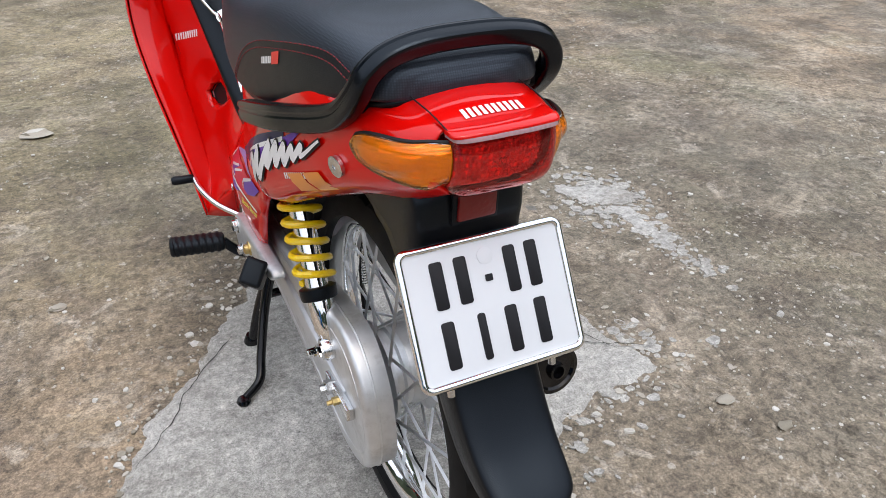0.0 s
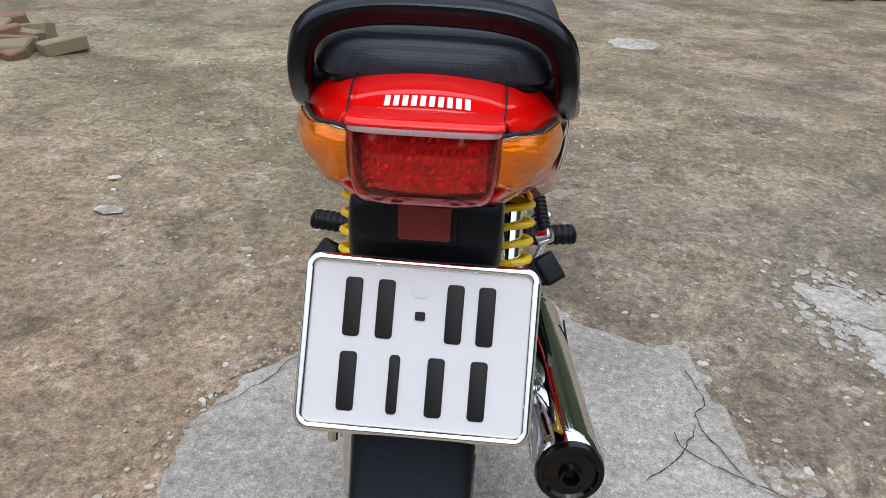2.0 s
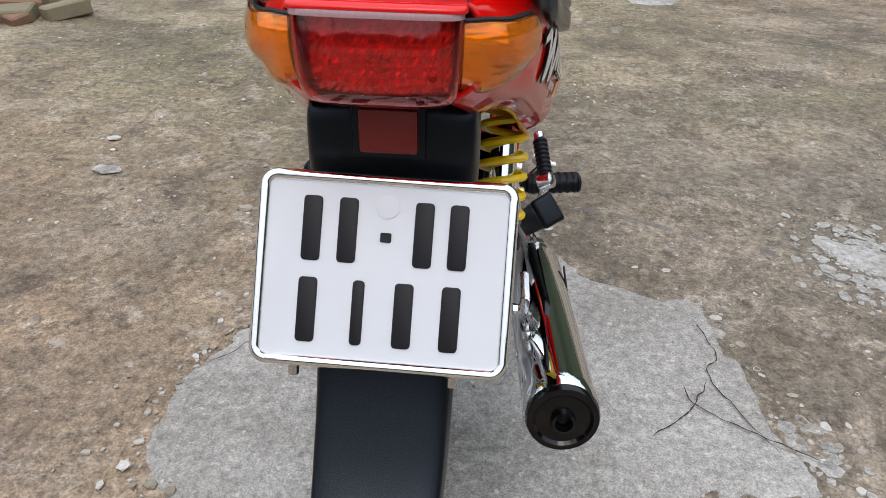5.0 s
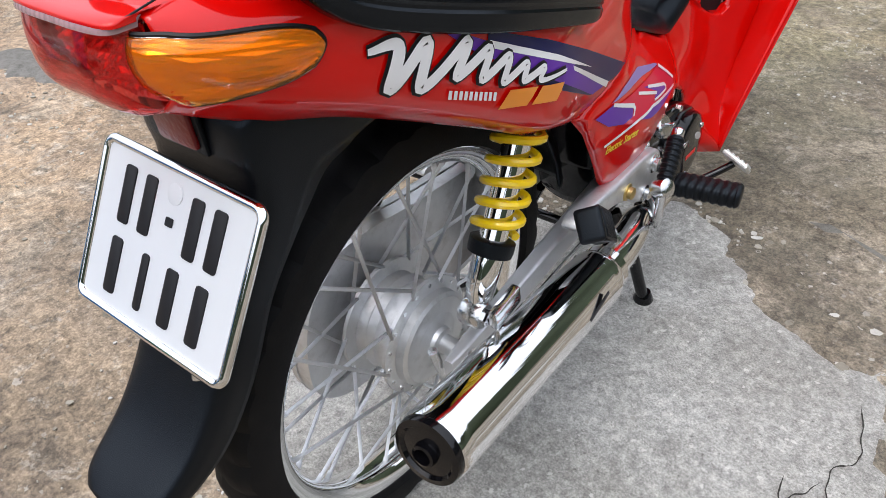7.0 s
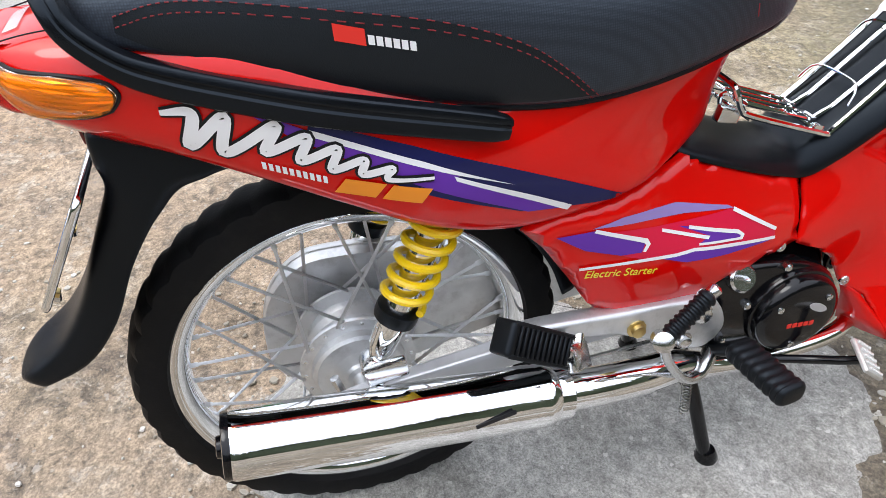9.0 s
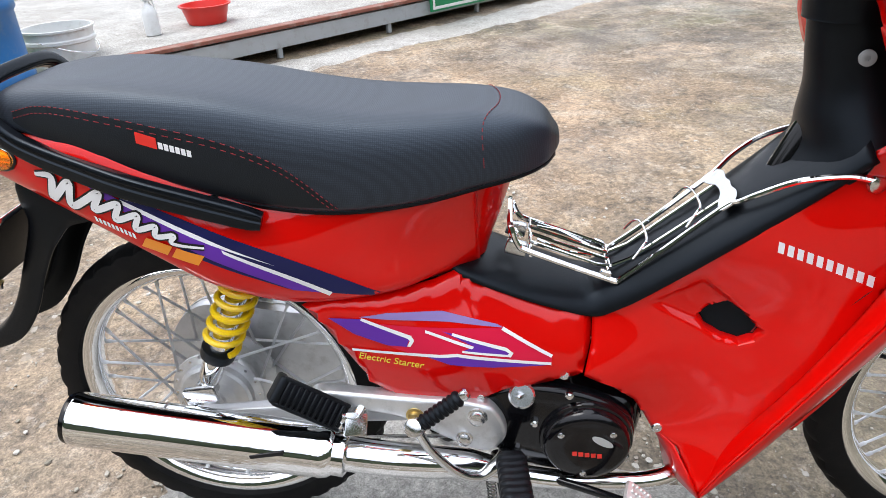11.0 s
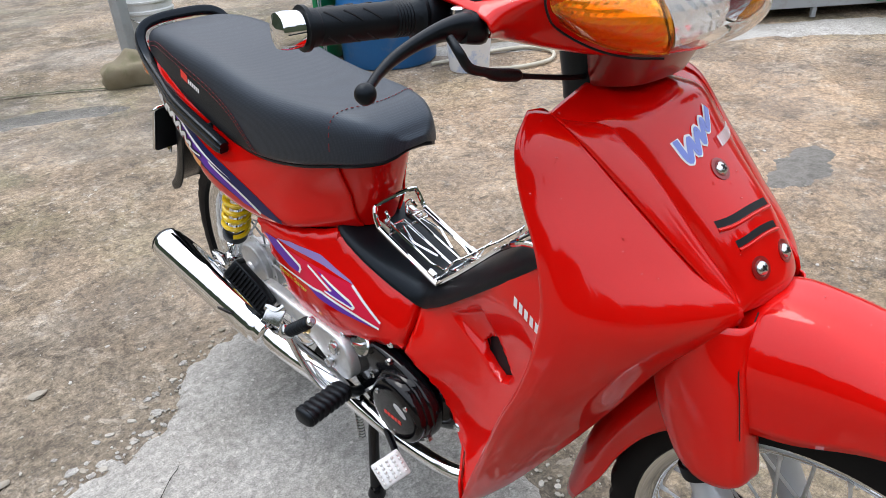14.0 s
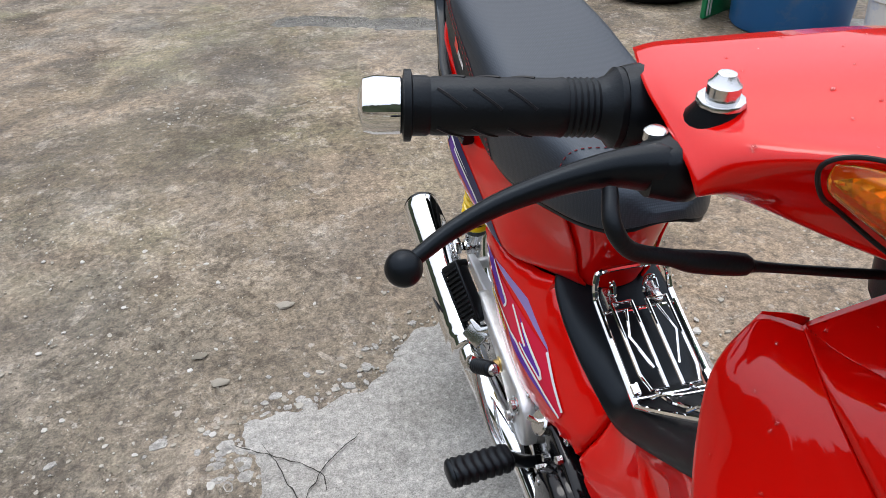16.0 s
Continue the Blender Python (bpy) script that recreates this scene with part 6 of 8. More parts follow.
headlamp = part("headlamp", loft([
    [(0, 0.9702, 0.9896), (0.03, 0.9679, 0.9884), (0.06, 0.9588, 0.9844), (0.082, 0.946, 0.979)],
    [(0, 0.9953, 0.9822), (0.034, 0.9915, 0.9808), (0.068, 0.9778, 0.9764), (0.09, 0.9603, 0.9696)],
    [(0, 1.012, 0.961), (0.036, 1.007, 0.9595), (0.07, 0.9922, 0.9559), (0.093, 0.9725, 0.9508)],
    [(0, 1.012, 0.938), (0.036, 1.007, 0.9375), (0.068, 0.9915, 0.9348), (0.086, 0.974, 0.932)],
    [(0, 0.9968, 0.9204), (0.034, 0.9922, 0.9199), (0.06, 0.9786, 0.9185), (0.074, 0.9649, 0.917)],
    [(0, 0.9778, 0.9124), (0.032, 0.974, 0.912), (0.052, 0.9626, 0.9108), (0.062, 0.955, 0.91)],
], 26, 37, mirror=True), CLEAR_LENS, head, "clear moulded headlamp glass")
thick(headlamp, 0.002, -1).visible_shadow = False


def in_headlamp(u, v):
    x, z = -0.084 + 0.168 * u, 0.914 + 0.068 * v
    return (x, 0.972 - 4.2 * x * x - 6.0 * (z - 0.945) ** 2, z), (0, 1, 0)


part("reflector_bowl", pillows(in_headlamp, 12, 5, 0.002, 9), FACETS, head, "bright silvered reflector", smooth=False)
for side in (1, -1):
    amber = loft([
        [(0.084, 0.951, 0.975), (0.105, 0.944, 0.9755), (0.13, 0.923, 0.976), (0.148, 0.905, 0.976), (0.154, 0.897, 0.974)],
        [(0.092, 0.968, 0.968), (0.112, 0.954, 0.967), (0.134, 0.928, 0.967), (0.15, 0.907, 0.968), (0.156, 0.897, 0.968)],
        [(0.094, 0.982, 0.949), (0.112, 0.962, 0.948), (0.132, 0.933, 0.95), (0.146, 0.909, 0.955), (0.153, 0.897, 0.96)],
        [(0.088, 0.982, 0.93), (0.103, 0.958, 0.929), (0.119, 0.932, 0.933), (0.133, 0.91, 0.943), (0.143, 0.896, 0.952)],
        [(0.076, 0.97, 0.916), (0.09, 0.946, 0.916), (0.104, 0.923, 0.921), (0.118, 0.904, 0.931), (0.132, 0.89, 0.944)],
    ], 22, 26)
    inner = [[spline([(x * 0.97 - 0.003, y - 0.009, z) for x, y, z in r], 25) for r in (
        [(0.084, 0.951, 0.974), (0.13, 0.923, 0.975), (0.154, 0.897, 0.973)], [(0.094, 0.98, 0.949), (0.132, 0.933, 0.95), (0.153, 0.897, 0.96)], [(0.076, 0.97, 0.917), (0.104, 0.923, 0.922), (0.132, 0.89, 0.945)])]]
    web = [spline([inner[0][q][k] for q in range(3)], 17) for k in range(25)]
    bowl = pillows(lambda a, b: (web[min(24, round(24 * a))][min(16, round(16 * b))], (0.6, 0.8, 0)), 12, 8, 0.0014, 4)
    part("lamp_bowl", mirrored(bowl) if side < 0 else bowl, FACETS, head, "silvered signal bowl", smooth=False)
    sig = part("turn_signal", mirrored(amber) if side < 0 else amber, AMBER_GLASS, head, "clear amber front turn signal")
    thick(sig, 0.0016, -1).visible_shadow = False
    bead = tube([(0.082, 0.948, 0.978), (0.105, 0.941, 0.979), (0.13, 0.92, 0.979), (0.149, 0.902, 0.979), (0.158, 0.894, 0.972), (0.152, 0.892, 0.956), (0.134, 0.887, 0.941), (0.118, 0.9, 0.927), (0.104, 0.919, 0.917), (0.09, 0.942, 0.912), (0.075, 0.966, 0.912)], 0.0012, 8)
    part("bead", mirrored(bead) if side < 0 else bead, INK, sig, "dark gap round the lens")
    k = Vector((side, 1, 1))
    g0, g1 = Vector((0.192, 0.757, 0.946)) * k, Vector((0.309, 0.740, 0.9555)) * k
    gd = (g1 - g0).normalized()
    gl = (g1 - g0).length
    prof = [(0.021, -0.012), (0.0235, -0.008), (0.0235, -0.002), (0.019, 0.002), (0.0175, 0.006)]
    prof += [(0.0175 if q % 2 else 0.0165, 0.008 + 0.0018 * q) for q in range(12)]
    prof += [(0.0168, 0.032), (0.0168, gl - 0.016), (0.0162, gl - 0.014), (0.0172, gl - 0.012), (0.0172, gl - 0.004), (0.0205, gl - 0.003), (0.0205, gl + 0.001), (0.015, gl + 0.002)]
    grip = part("grip", lathe(prof, g0, gd, 32), RUBBER, head, "black moulded rubber grip")
    way, u, v = axes_along(gd)
    for q in range(3):
        for ang in (0.9, 2.6, 4.4, 5.8):
            c = g0 + way * (0.045 + 0.02 * q)
            pts = [c + way * (0.016 * w) + (u * math.cos(ang + 0.7 * w) + v * math.sin(ang + 0.7 * w)) * 0.0167 for w in (0, 0.33, 0.66, 1)]
            part("groove", tube(pts, 0.0011, 5), INK, grip)
    part("bar_end", lathe([(0.0145, gl + 0.001), (0.0165, gl + 0.003), (0.017, gl + 0.018), (0.0155, gl + 0.024), (0.006, gl + 0.027), (0.0, gl + 0.027)], g0, gd, 28), CHROME, head, "chrome bar end")
    part("switch_housing", loft([[g0 + gd * a + (u * math.cos(q) * b + v * math.sin(q) * c2) for q in np.linspace(0, 2 * math.pi, 16, endpoint=False)] for a, b, c2 in ((-0.04, 0.022, 0.022), (-0.03, 0.027, 0.026), (-0.014, 0.026, 0.026), (-0.006, 0.024, 0.024))], 10, 24, closed_v=True, cap=True), BLACK, head, "black throttle housing")
    bolt = part("mirror_bolt", lathe([(0.007, -0.014), (0.007, -0.003), (0.0122, -0.002), (0.0122, -0.0005), (0.0115, 0.0005), (0.0082, 0.001), (0.0082, 0.0075), (0.0066, 0.009), (0.0045, 0.013), (0.0015, 0.0135), (0, 0.013)], Vector((0.169, 0.832, 0.979)) * k, (0, 0.1, 1), 12), STEEL, head, "silver hexagon bolt")
    part("bolt_boot", lathe([(0.0155, -0.022), (0.0155, -0.012), (0.0115, -0.006), (0.011, -0.002)], Vector((0.169, 0.832, 0.981)) * k, (0, 0.1, 1), 20), RUBBER, bolt)
lever = part("brake_lever", tube([(0.185, 0.835, 0.943), (0.2, 0.834, 0.947), (0.222, 0.833, 0.949), (0.25, 0.833, 0.946), (0.28, 0.834, 0.939), (0.305, 0.84, 0.932), (0.325, 0.849, 0.9255)], [0.0135, 0.016, 0.012, 0.009, 0.0074, 0.006, 0.0052], 14, flat=0.75), BLACK, head, "black front brake lever with a ball end")
part("ball", lathe([(0.0092 * math.sin(a), -0.0092 * math.cos(a)) for a in np.linspace(0.05, math.pi - 0.05, 12)], (0.331, 0.852, 0.923), (1, 0, 0), 20), BLACK, lever)
part("lever_perch", loft([[Vector((0.16, 0.812, 0.94)) + Vector((a, b, c)) for a, b, c in ((0, -0.012, -0.012), (0, 0.014, -0.012), (0, 0.014, 0.012), (0, -0.012, 0.012))], [Vector((0.186, 0.83, 0.945)) + Vector((a, b, c)) for a, b, c in ((0, -0.014, -0.013), (0, 0.016, -0.013), (0, 0.016, 0.013), (0, -0.014, 0.013))], [Vector((0.207, 0.834, 0.947)) + Vector((a, b, c)) for a, b, c in ((0, -0.008, -0.01), (0, 0.01, -0.01), (0, 0.01, 0.01), (0, -0.008, 0.01))]], 10, 20, closed_v=True, cap=True), BLACK, lever)
part("pivot_bolt", lathe([(0.0062, 0), (0.0062, 0.005), (0.004, 0.0065), (0, 0.0065)], (0.196, 0.823, 0.957), (0, 0.05, 1), 12), STEEL, lever)
part("brake_cable", tube([(0.228, 0.845, 0.945), (0.232, 0.86, 0.935), (0.222, 0.862, 0.92), (0.2, 0.861, 0.911), (0.185, 0.86, 0.905), (0.158, 0.86, 0.898), (0.145, 0.86, 0.894), (0.08, 0.86, 0.877), (0.045, 0.862, 0.87)], [0.004, 0.0046, 0.0046, 0.0046, 0.0062, 0.0062, 0.003, 0.003, 0.003], 10), RUBBER, head, "black brake cable")

# wire luggage rack on the tunnel
rack = tagged(new("luggage_rack"), "chrome wire luggage rack over the tunnel")
rack.parent = bike


def wire(pts, r=0.0035, name="wire", closed=False, smooth=False, label=""):
    return part(name, tube(pts, r, 8, smooth=smooth, steps=6, closed=closed), CHROME, rack, label)


wire([(0.05, 0.61, 0.502), (0.05, 0.595, 0.506), (0.05, 0.49, 0.548), (0.05, 0.473, 0.56), (0.047, 0.465, 0.58), (0.034, 0.462, 0.589), (-0.034, 0.462, 0.589), (-0.047, 0.465, 0.58), (-0.05, 0.473, 0.56), (-0.05, 0.49, 0.548), (-0.05, 0.595, 0.506), (-0.05, 0.61, 0.502)], 0.0042, "hoop", smooth=True)
for s in (1, -1):
    wire([(s * 0.05, 0.608, 0.502), (s * 0.048, 0.66, 0.545), (s * 0.048, 0.735, 0.612), (s * 0.056, 0.752, 0.624), (s * 0.068, 0.775, 0.642), (s * 0.08, 0.812, 0.662), (s * 0.092, 0.86, 0.672), (s * 0.099, 0.892, 0.668)], 0.0039, "stay", smooth=True)
    wire([(s * 0.021, 0.598, 0.508), (s * 0.021, 0.63, 0.523), (s * 0.024, 0.748, 0.619)], 0.003)
    wire([(s * 0.01, 0.49, 0.557), (s * 0.036, 0.49, 0.557), (s * 0.036, 0.58, 0.522), (s * 0.03, 0.6, 0.515), (s * 0.01, 0.6, 0.515), (s * 0.01, 0.49, 0.557)], 0.0026, "inner_loop")
    wire([(s * 0.02, 0.5, 0.553), (s * 0.03, 0.535, 0.54), (s * 0.016, 0.575, 0.524)], 0.002)
    part("clip", block((0.01, 0.016, 0.01), pose(s * 0.046, 0.592, 0.512, -20), 0.003), CHROME, rack)
    part("anchor_bolt", lathe([(0.011, 0.0), (0.012, 0.004), (0.01, 0.009), (0.004, 0.011), (0, 0.011)], (s * 0.093, 0.891, 0.664), (s, 0, 0), 16), STEEL, rack)
    wire([(s * 0.03, 0.478, 0.562), (s * 0.028, 0.468, 0.572), (s * 0.022, 0.462, 0.566), (s * 0.02, 0.466, 0.548)], 0.0028, smooth=True)
for y, h in ((0.64, 0.012), (0.705, 0.014)):
    z = 0.508 + (y - 0.598) * 0.74
    wire([(-0.046, y - 0.012, z - 0.004), (-0.04, y, z + h), (-0.024, y + 0.008, z + h + 0.004), (0.024, y + 0.008, z + h + 0.004), (0.04, y, z + h), (0.046, y - 0.012, z - 0.004)], 0.0017, "cross_wire", smooth=True)
for y, z in ((0.49, 0.5425), (0.6, 0.5045)):
    wire([(-0.049, y, z), (0.049, y, z)], 0.0026, "cross_wire")
bow = [(-0.052, -0.016), (-0.03, -0.012), (-0.012, -0.004), (0.012, -0.004), (0.03, -0.012), (0.052, -0.016), (0.054, 0.004), (0.034, 0.014), (0.014, 0.012), (0, 0.014), (-0.014, 0.012), (-0.034, 0.014), (-0.054, 0.004)]
part("top_plate", slab([tuple(p) for p in spline(bow, 52, True)], pose(0, 0.744, 0.619, 40), 0.002), STEEL, rack, "pressed steel plate joining the wires", angle=50)
for x in (-0.03, 0.03):
    part("foot", block((0.014, 0.03, 0.02), pose(x, 0.47, 0.545, -15), 0.003), STEEL, rack)

# decals
def ribbon(line, widths, place):
    """One brush stroke laid on a surface: place() puts a point of the plane on it."""
    cols = []
    for i, p in enumerate(line):
        d = line[min(i + 1, len(line) - 1)] - line[max(i - 1, 0)]
        nrm = np.array((-d[1], d[0])) / (np.linalg.norm(d) + 1e-9) * widths[i]
        cols.append([place(p + nrm * s, i) for s in (-1, 0, 1)])
    return skin(cols)


side_tree = surface_tree(tail_cowl, lower_cover[0], inner_shield[0])
for side in (1, -1):
    pts = []
    for y, z in ((0.705, 0.278), (0.73, 0.308), (0.78, 0.372), (0.826, 0.431), (0.872, 0.49), (0.912, 0.543)):
        hit = side_tree.ray_cast(Vector((1, y, z)), Vector((-1, 0, 0)))
        if hit[0]:
            pts.append(Vector((side * (hit[0].x + 0.0002), y, z)))
    part("panel_seam", tube(pts, 0.0008, 6), INK, inner_shield[0 if side > 0 else 1])
DARK = [(-0.0254, 0.676), (0.06, 0.64), (0.15, 0.597), (0.308, 0.517), (0.2289, 0.5275), (0.17, 0.538), (0.05, 0.6), (-0.03, 0.66)]
PURPLE = [(-0.09, 0.702), (-0.026, 0.667), (0.07, 0.6215), (0.105, 0.602), (0.1, 0.599), (0.2289, 0.5265), (0.178, 0.535), (0.085, 0.5885), (0.02, 0.626), (-0.04, 0.662)]
STREAK = [(-0.026, 0.6685), (0.07, 0.6235), (0.161, 0.5745), (0.07, 0.6175), (-0.026, 0.6622)]
STREAK2 = [(0.098, 0.6025), (0.2289, 0.529), (0.224, 0.5235), (0.1, 0.597)]
LOW_PINK = [(0.262, 0.48), (0.34, 0.468), (0.45, 0.458), (0.52, 0.4135), (0.5188, 0.4025), (0.39, 0.427), (0.33, 0.428), (0.3, 0.44)]
LOW_LILAC = [(0.258, 0.4865), (0.297, 0.4915), (0.37, 0.4865), (0.4447, 0.463), (0.4528, 0.4577), (0.38, 0.472), (0.3, 0.4815)]
LOW_PURPLE = [(0.2155, 0.4846), (0.262, 0.484), (0.325, 0.452), (0.321, 0.441), (0.295, 0.443), (0.25, 0.46)]
LOW_V = [(0.37, 0.461), (0.384, 0.457), (0.4558, 0.431), (0.4623, 0.4216), (0.3973, 0.433), (0.413, 0.4385)]
LOW_PURPLE2 = [(0.345, 0.427), (0.39, 0.4275), (0.45, 0.414), (0.5188, 0.4), (0.44, 0.4055), (0.38, 0.414)]
LOW_STREAK = [(0.2442, 0.4365), (0.366, 0.4295), (0.39, 0.4305), (0.45, 0.418), (0.5188, 0.404), (0.5185, 0.4), (0.45, 0.4135), (0.39, 0.426), (0.366, 0.425), (0.2445, 0.4325)]
LOW_STREAK2 = [(0.262, 0.486), (0.328, 0.4575), (0.332, 0.45), (0.326, 0.441), (0.322, 0.442), (0.326, 0.45), (0.323, 0.4535), (0.26, 0.482)]
LOW_STREAK3 = [(0.4528, 0.4597), (0.521, 0.4145), (0.5185, 0.411), (0.45, 0.456)]
LOW_STREAK4 = [(0.384, 0.4585), (0.457, 0.4325), (0.4665, 0.424), (0.463, 0.4185), (0.397, 0.4315), (0.397, 0.4345), (0.459, 0.4225), (0.4605, 0.4245), (0.4545, 0.4285), (0.383, 0.455)]
LOW_STREAK5 = [(0.3473, 0.4645), (0.4133, 0.4385), (0.41, 0.4355), (0.347, 0.4605)]


def slanted(y, z, w, h, lean=0.4, drop=0.48):
    """A leaning bar that follows the fall of the cowl."""
    return [(y, z), (y + w, z - drop * w), (y + w - lean * h, z - drop * w - h), (y - lean * h, z - h)]


for side in (1, -1):
    graphics = tagged(new("decal_set"), "purple, blue and white stripe decals")
    graphics.parent = bike

    def stick(name, outline, mat, lift, label=""):
        b = decal(outline, side_tree, lift, 0.009, mirror=side < 0)
        return part(name, b, mat, graphics, label)

    stick("stripe", DARK, DECAL_BLUE, 0.0026, "dark blue stripe")
    stick("stripe", PURPLE, DECAL_PURPLE, 0.0029, "purple stripe")
    stick("streak", STREAK, DECAL_WHITE, 0.0032)
    stick("streak", STREAK2, DECAL_WHITE, 0.0032)
    # a plain brush squiggle in place of the model name
    SQUIGGLE = [(-0.144, 0.697), (-0.119, 0.694), (-0.127, 0.664), (-0.094, 0.689), (-0.1, 0.655), (-0.054, 0.677), (-0.066, 0.653), (-0.03, 0.663), (-0.038, 0.641), (-0.006, 0.649), (-0.012, 0.629), (0.016, 0.635), (0.014, 0.621), (0.04, 0.6235), (0.036, 0.613), (0.078, 0.6075)]
    if side < 0:
        SQUIGGLE = [(-0.04 - y, z + 0.9 * y + 0.018) for y, z in SQUIGGLE]
    line = spline(SQUIGGLE, 150)

    def on_cowl(q, i):
        hit = side_tree.ray_cast(Vector((1, q[0], q[1])), Vector((-1, 0, 0)))
        return Vector((side * ((hit[0].x if hit[0] else 0.12) + lift + 0.000006 * i), q[0], q[1]))

    for edge, lift, mat in ((0.0024, 0.0034, INK), (0.0, 0.0046, DECAL_WHITE)):
        widths = [(0.0058 - 0.0026 * i / 150) * (0.4 + 0.6 * min(1, 12 * i / 150, 8 * (1 - i / 150))) + edge for i in range(150)]
        part("brush_stroke", ribbon(line, widths, on_cowl), mat, graphics, "black edge of the squiggle" if edge else "white brush squiggle")
    for k in range(10):
        y0, y1 = -0.072 + 0.0056 * k, -0.072 + 0.0056 * k + 0.0036
        stick("name_block", [(y0, 0.6425 - 0.4 * (y0 + 0.072)), (y1, 0.6425 - 0.4 * (y1 + 0.072)), (y1, 0.6345 - 0.4 * (y1 + 0.072)), (y0, 0.6345 - 0.4 * (y0 + 0.072))], DECAL_WHITE, 0.0034, "small white block")
    for y in ((-0.002, 0.04) if side > 0 else (-0.105, -0.065)):
        stick("orange_bar", slanted(y, (0.6165 if side > 0 else 0.612) - (0.27 if side > 0 else 0.42) * y, 0.036, 0.0145 if side > 0 else 0.018, 0.8, 0.27 if side > 0 else 0.42), DECAL_ORANGE, 0.004, "orange slanted bar")
    stick("flash", LOW_LILAC, DECAL_LILAC, 0.0026, "lilac flash")
    stick("flash", LOW_PINK, DECAL_PINK, 0.0029, "crimson flash")
    stick("flash", LOW_PURPLE, DECAL_PURPLE, 0.0033, "purple flash")
    stick("flash", LOW_PURPLE2, DECAL_PURPLE, 0.0036)
    stick("flash", LOW_V, DECAL_PURPLE, 0.0034)
    for q in (LOW_STREAK, LOW_STREAK2, LOW_STREAK3, LOW_STREAK4, LOW_STREAK5):
        stick("streak", q, DECAL_WHITE, 0.004)
    for k in range(10):
        y0, y1 = 0.797 + 0.0111 * k, 0.797 + 0.0111 * k + 0.007
        stick("name_block", [(y0, 0.583 - 0.3 * (y0 - 0.8)), (y1, 0.583 - 0.3 * (y1 - 0.8)), (y1, 0.5685 - 0.3 * (y1 - 0.8)), (y0, 0.5685 - 0.3 * (y0 - 0.8))], DECAL_WHITE, 0.0022, "white block")
    for y, z, r in ((0.182, 0.501, 0.0085), (0.537, 0.378, 0.008), (0.676, 0.275, 0.008), (0.548, 0.352, 0.006), (0.42, 0.347, 0.006)):
        hit = side_tree.ray_cast(Vector((1, y, z)), Vector((-1, 0, 0)))
        if hit[0]:
            c = hit[0] * Vector((side, 1, 1))
            part("panel_bolt", lathe([(r, -0.002), (r, 0.002), (r * 0.8, 0.0035), (r * 0.35, 0.0036), (r * 0.3, 0.002), (0, 0.002)], c, (side, 0, 0.1), 16), STEEL, bike, "silver panel bolt")
    text = bpy.data.curves.new("lettering", "FONT")
    text.body, text.size, text.shear, text.extrude = "Electric Starter", 0.0155, 0.3, 0.0002
    holder = new("lettering", text)
    bpy.context.view_layer.update()
    me = bpy.data.meshes.new_from_object(holder.evaluated_get(bpy.context.evaluated_depsgraph_get()))
    bpy.data.objects.remove(holder)
    bm = bmesh.new()
    bm.from_mesh(me)
    bpy.data.meshes.remove(me)
    wide = max(v.co.x for v in bm.verts)
    for v in bm.verts:
        u = v.co.x if side > 0 else wide - v.co.x
        y, z = 0.251 + u * 0.96, 0.4195 - u * 0.135 + v.co.y
        hit = side_tree.ray_cast(Vector((1, y, z)), Vector((-1, 0, 0)))
        x = (hit[0].x if hit[0] else 0.12) + 0.0035 + v.co.z
        v.co = Vector((side * x, y, z))
    part("lettering", bm, DECAL_YELLOW, graphics, "yellow lettering", smooth=False)
tail_tree = surface_tree(tail_cowl)
part("seat_lock", lathe([(0.0115, -0.003), (0.0115, 0.0015), (0.0095, 0.0025), (0.003, 0.0028), (0.0028, 0.001), (0, 0.001)], (-0.1108, -0.145, 0.6777), (-0.95, -0.27, -0.1), 24), STEEL, bike, "silver seat lock in the cowl")
for k in range(10):
    corners = []
    for dx, y in ((0, -0.2465), (0.0038, -0.2465), (0.0038, -0.2595), (0, -0.2595)):
        hit = tail_tree.ray_cast(Vector((-0.0292 + 0.0061 * k + dx, y, 1)), Vector((0, 0, -1)))
        corners.append((hit[0] if hit[0] else Vector((-0.0292 + 0.0061 * k + dx, y, 0.754))) + Vector((0, 0, 0.0028)))
    part("name_block", skin([[corners[3], corners[2]], [corners[0], corners[1]]]), DECAL_WHITE, bike, "white block")
for k, (wide, lift, mat) in enumerate(((0.0054, 0.0009, DECAL_WHITE), (0.0034, 0.0017, DECAL_SKY))):
    squiggle = spline([(0.046, 0.824), (0.04, 0.806), (0.029, 0.822), (0.025, 0.81), (0.013, 0.827), (0.009, 0.816), (-0.002, 0.832), (-0.006, 0.824), (-0.022, 0.84)], 70)
    part("brush_stroke", ribbon(squiggle, [wide] * 70, lambda q, i: on_nose(*q)[0] + Vector((0, lift + 0.00001 * i, 0))), mat, front_panel, "blue brush squiggle" if k else "white edge of the squiggle")
for k in range(10):
    x0, x1 = -0.013 - 0.0047 * k, -0.013 - 0.0047 * k - 0.003
    part("name_block", decal([(x0, 0.8150 + 0.0002 * k), (x1, 0.8152 + 0.0002 * k), (x1, 0.8060 + 0.0002 * k), (x0, 0.8058 + 0.0002 * k)], nose, 0.0032, front=True), DECAL_WHITE, front_panel, "small white block")


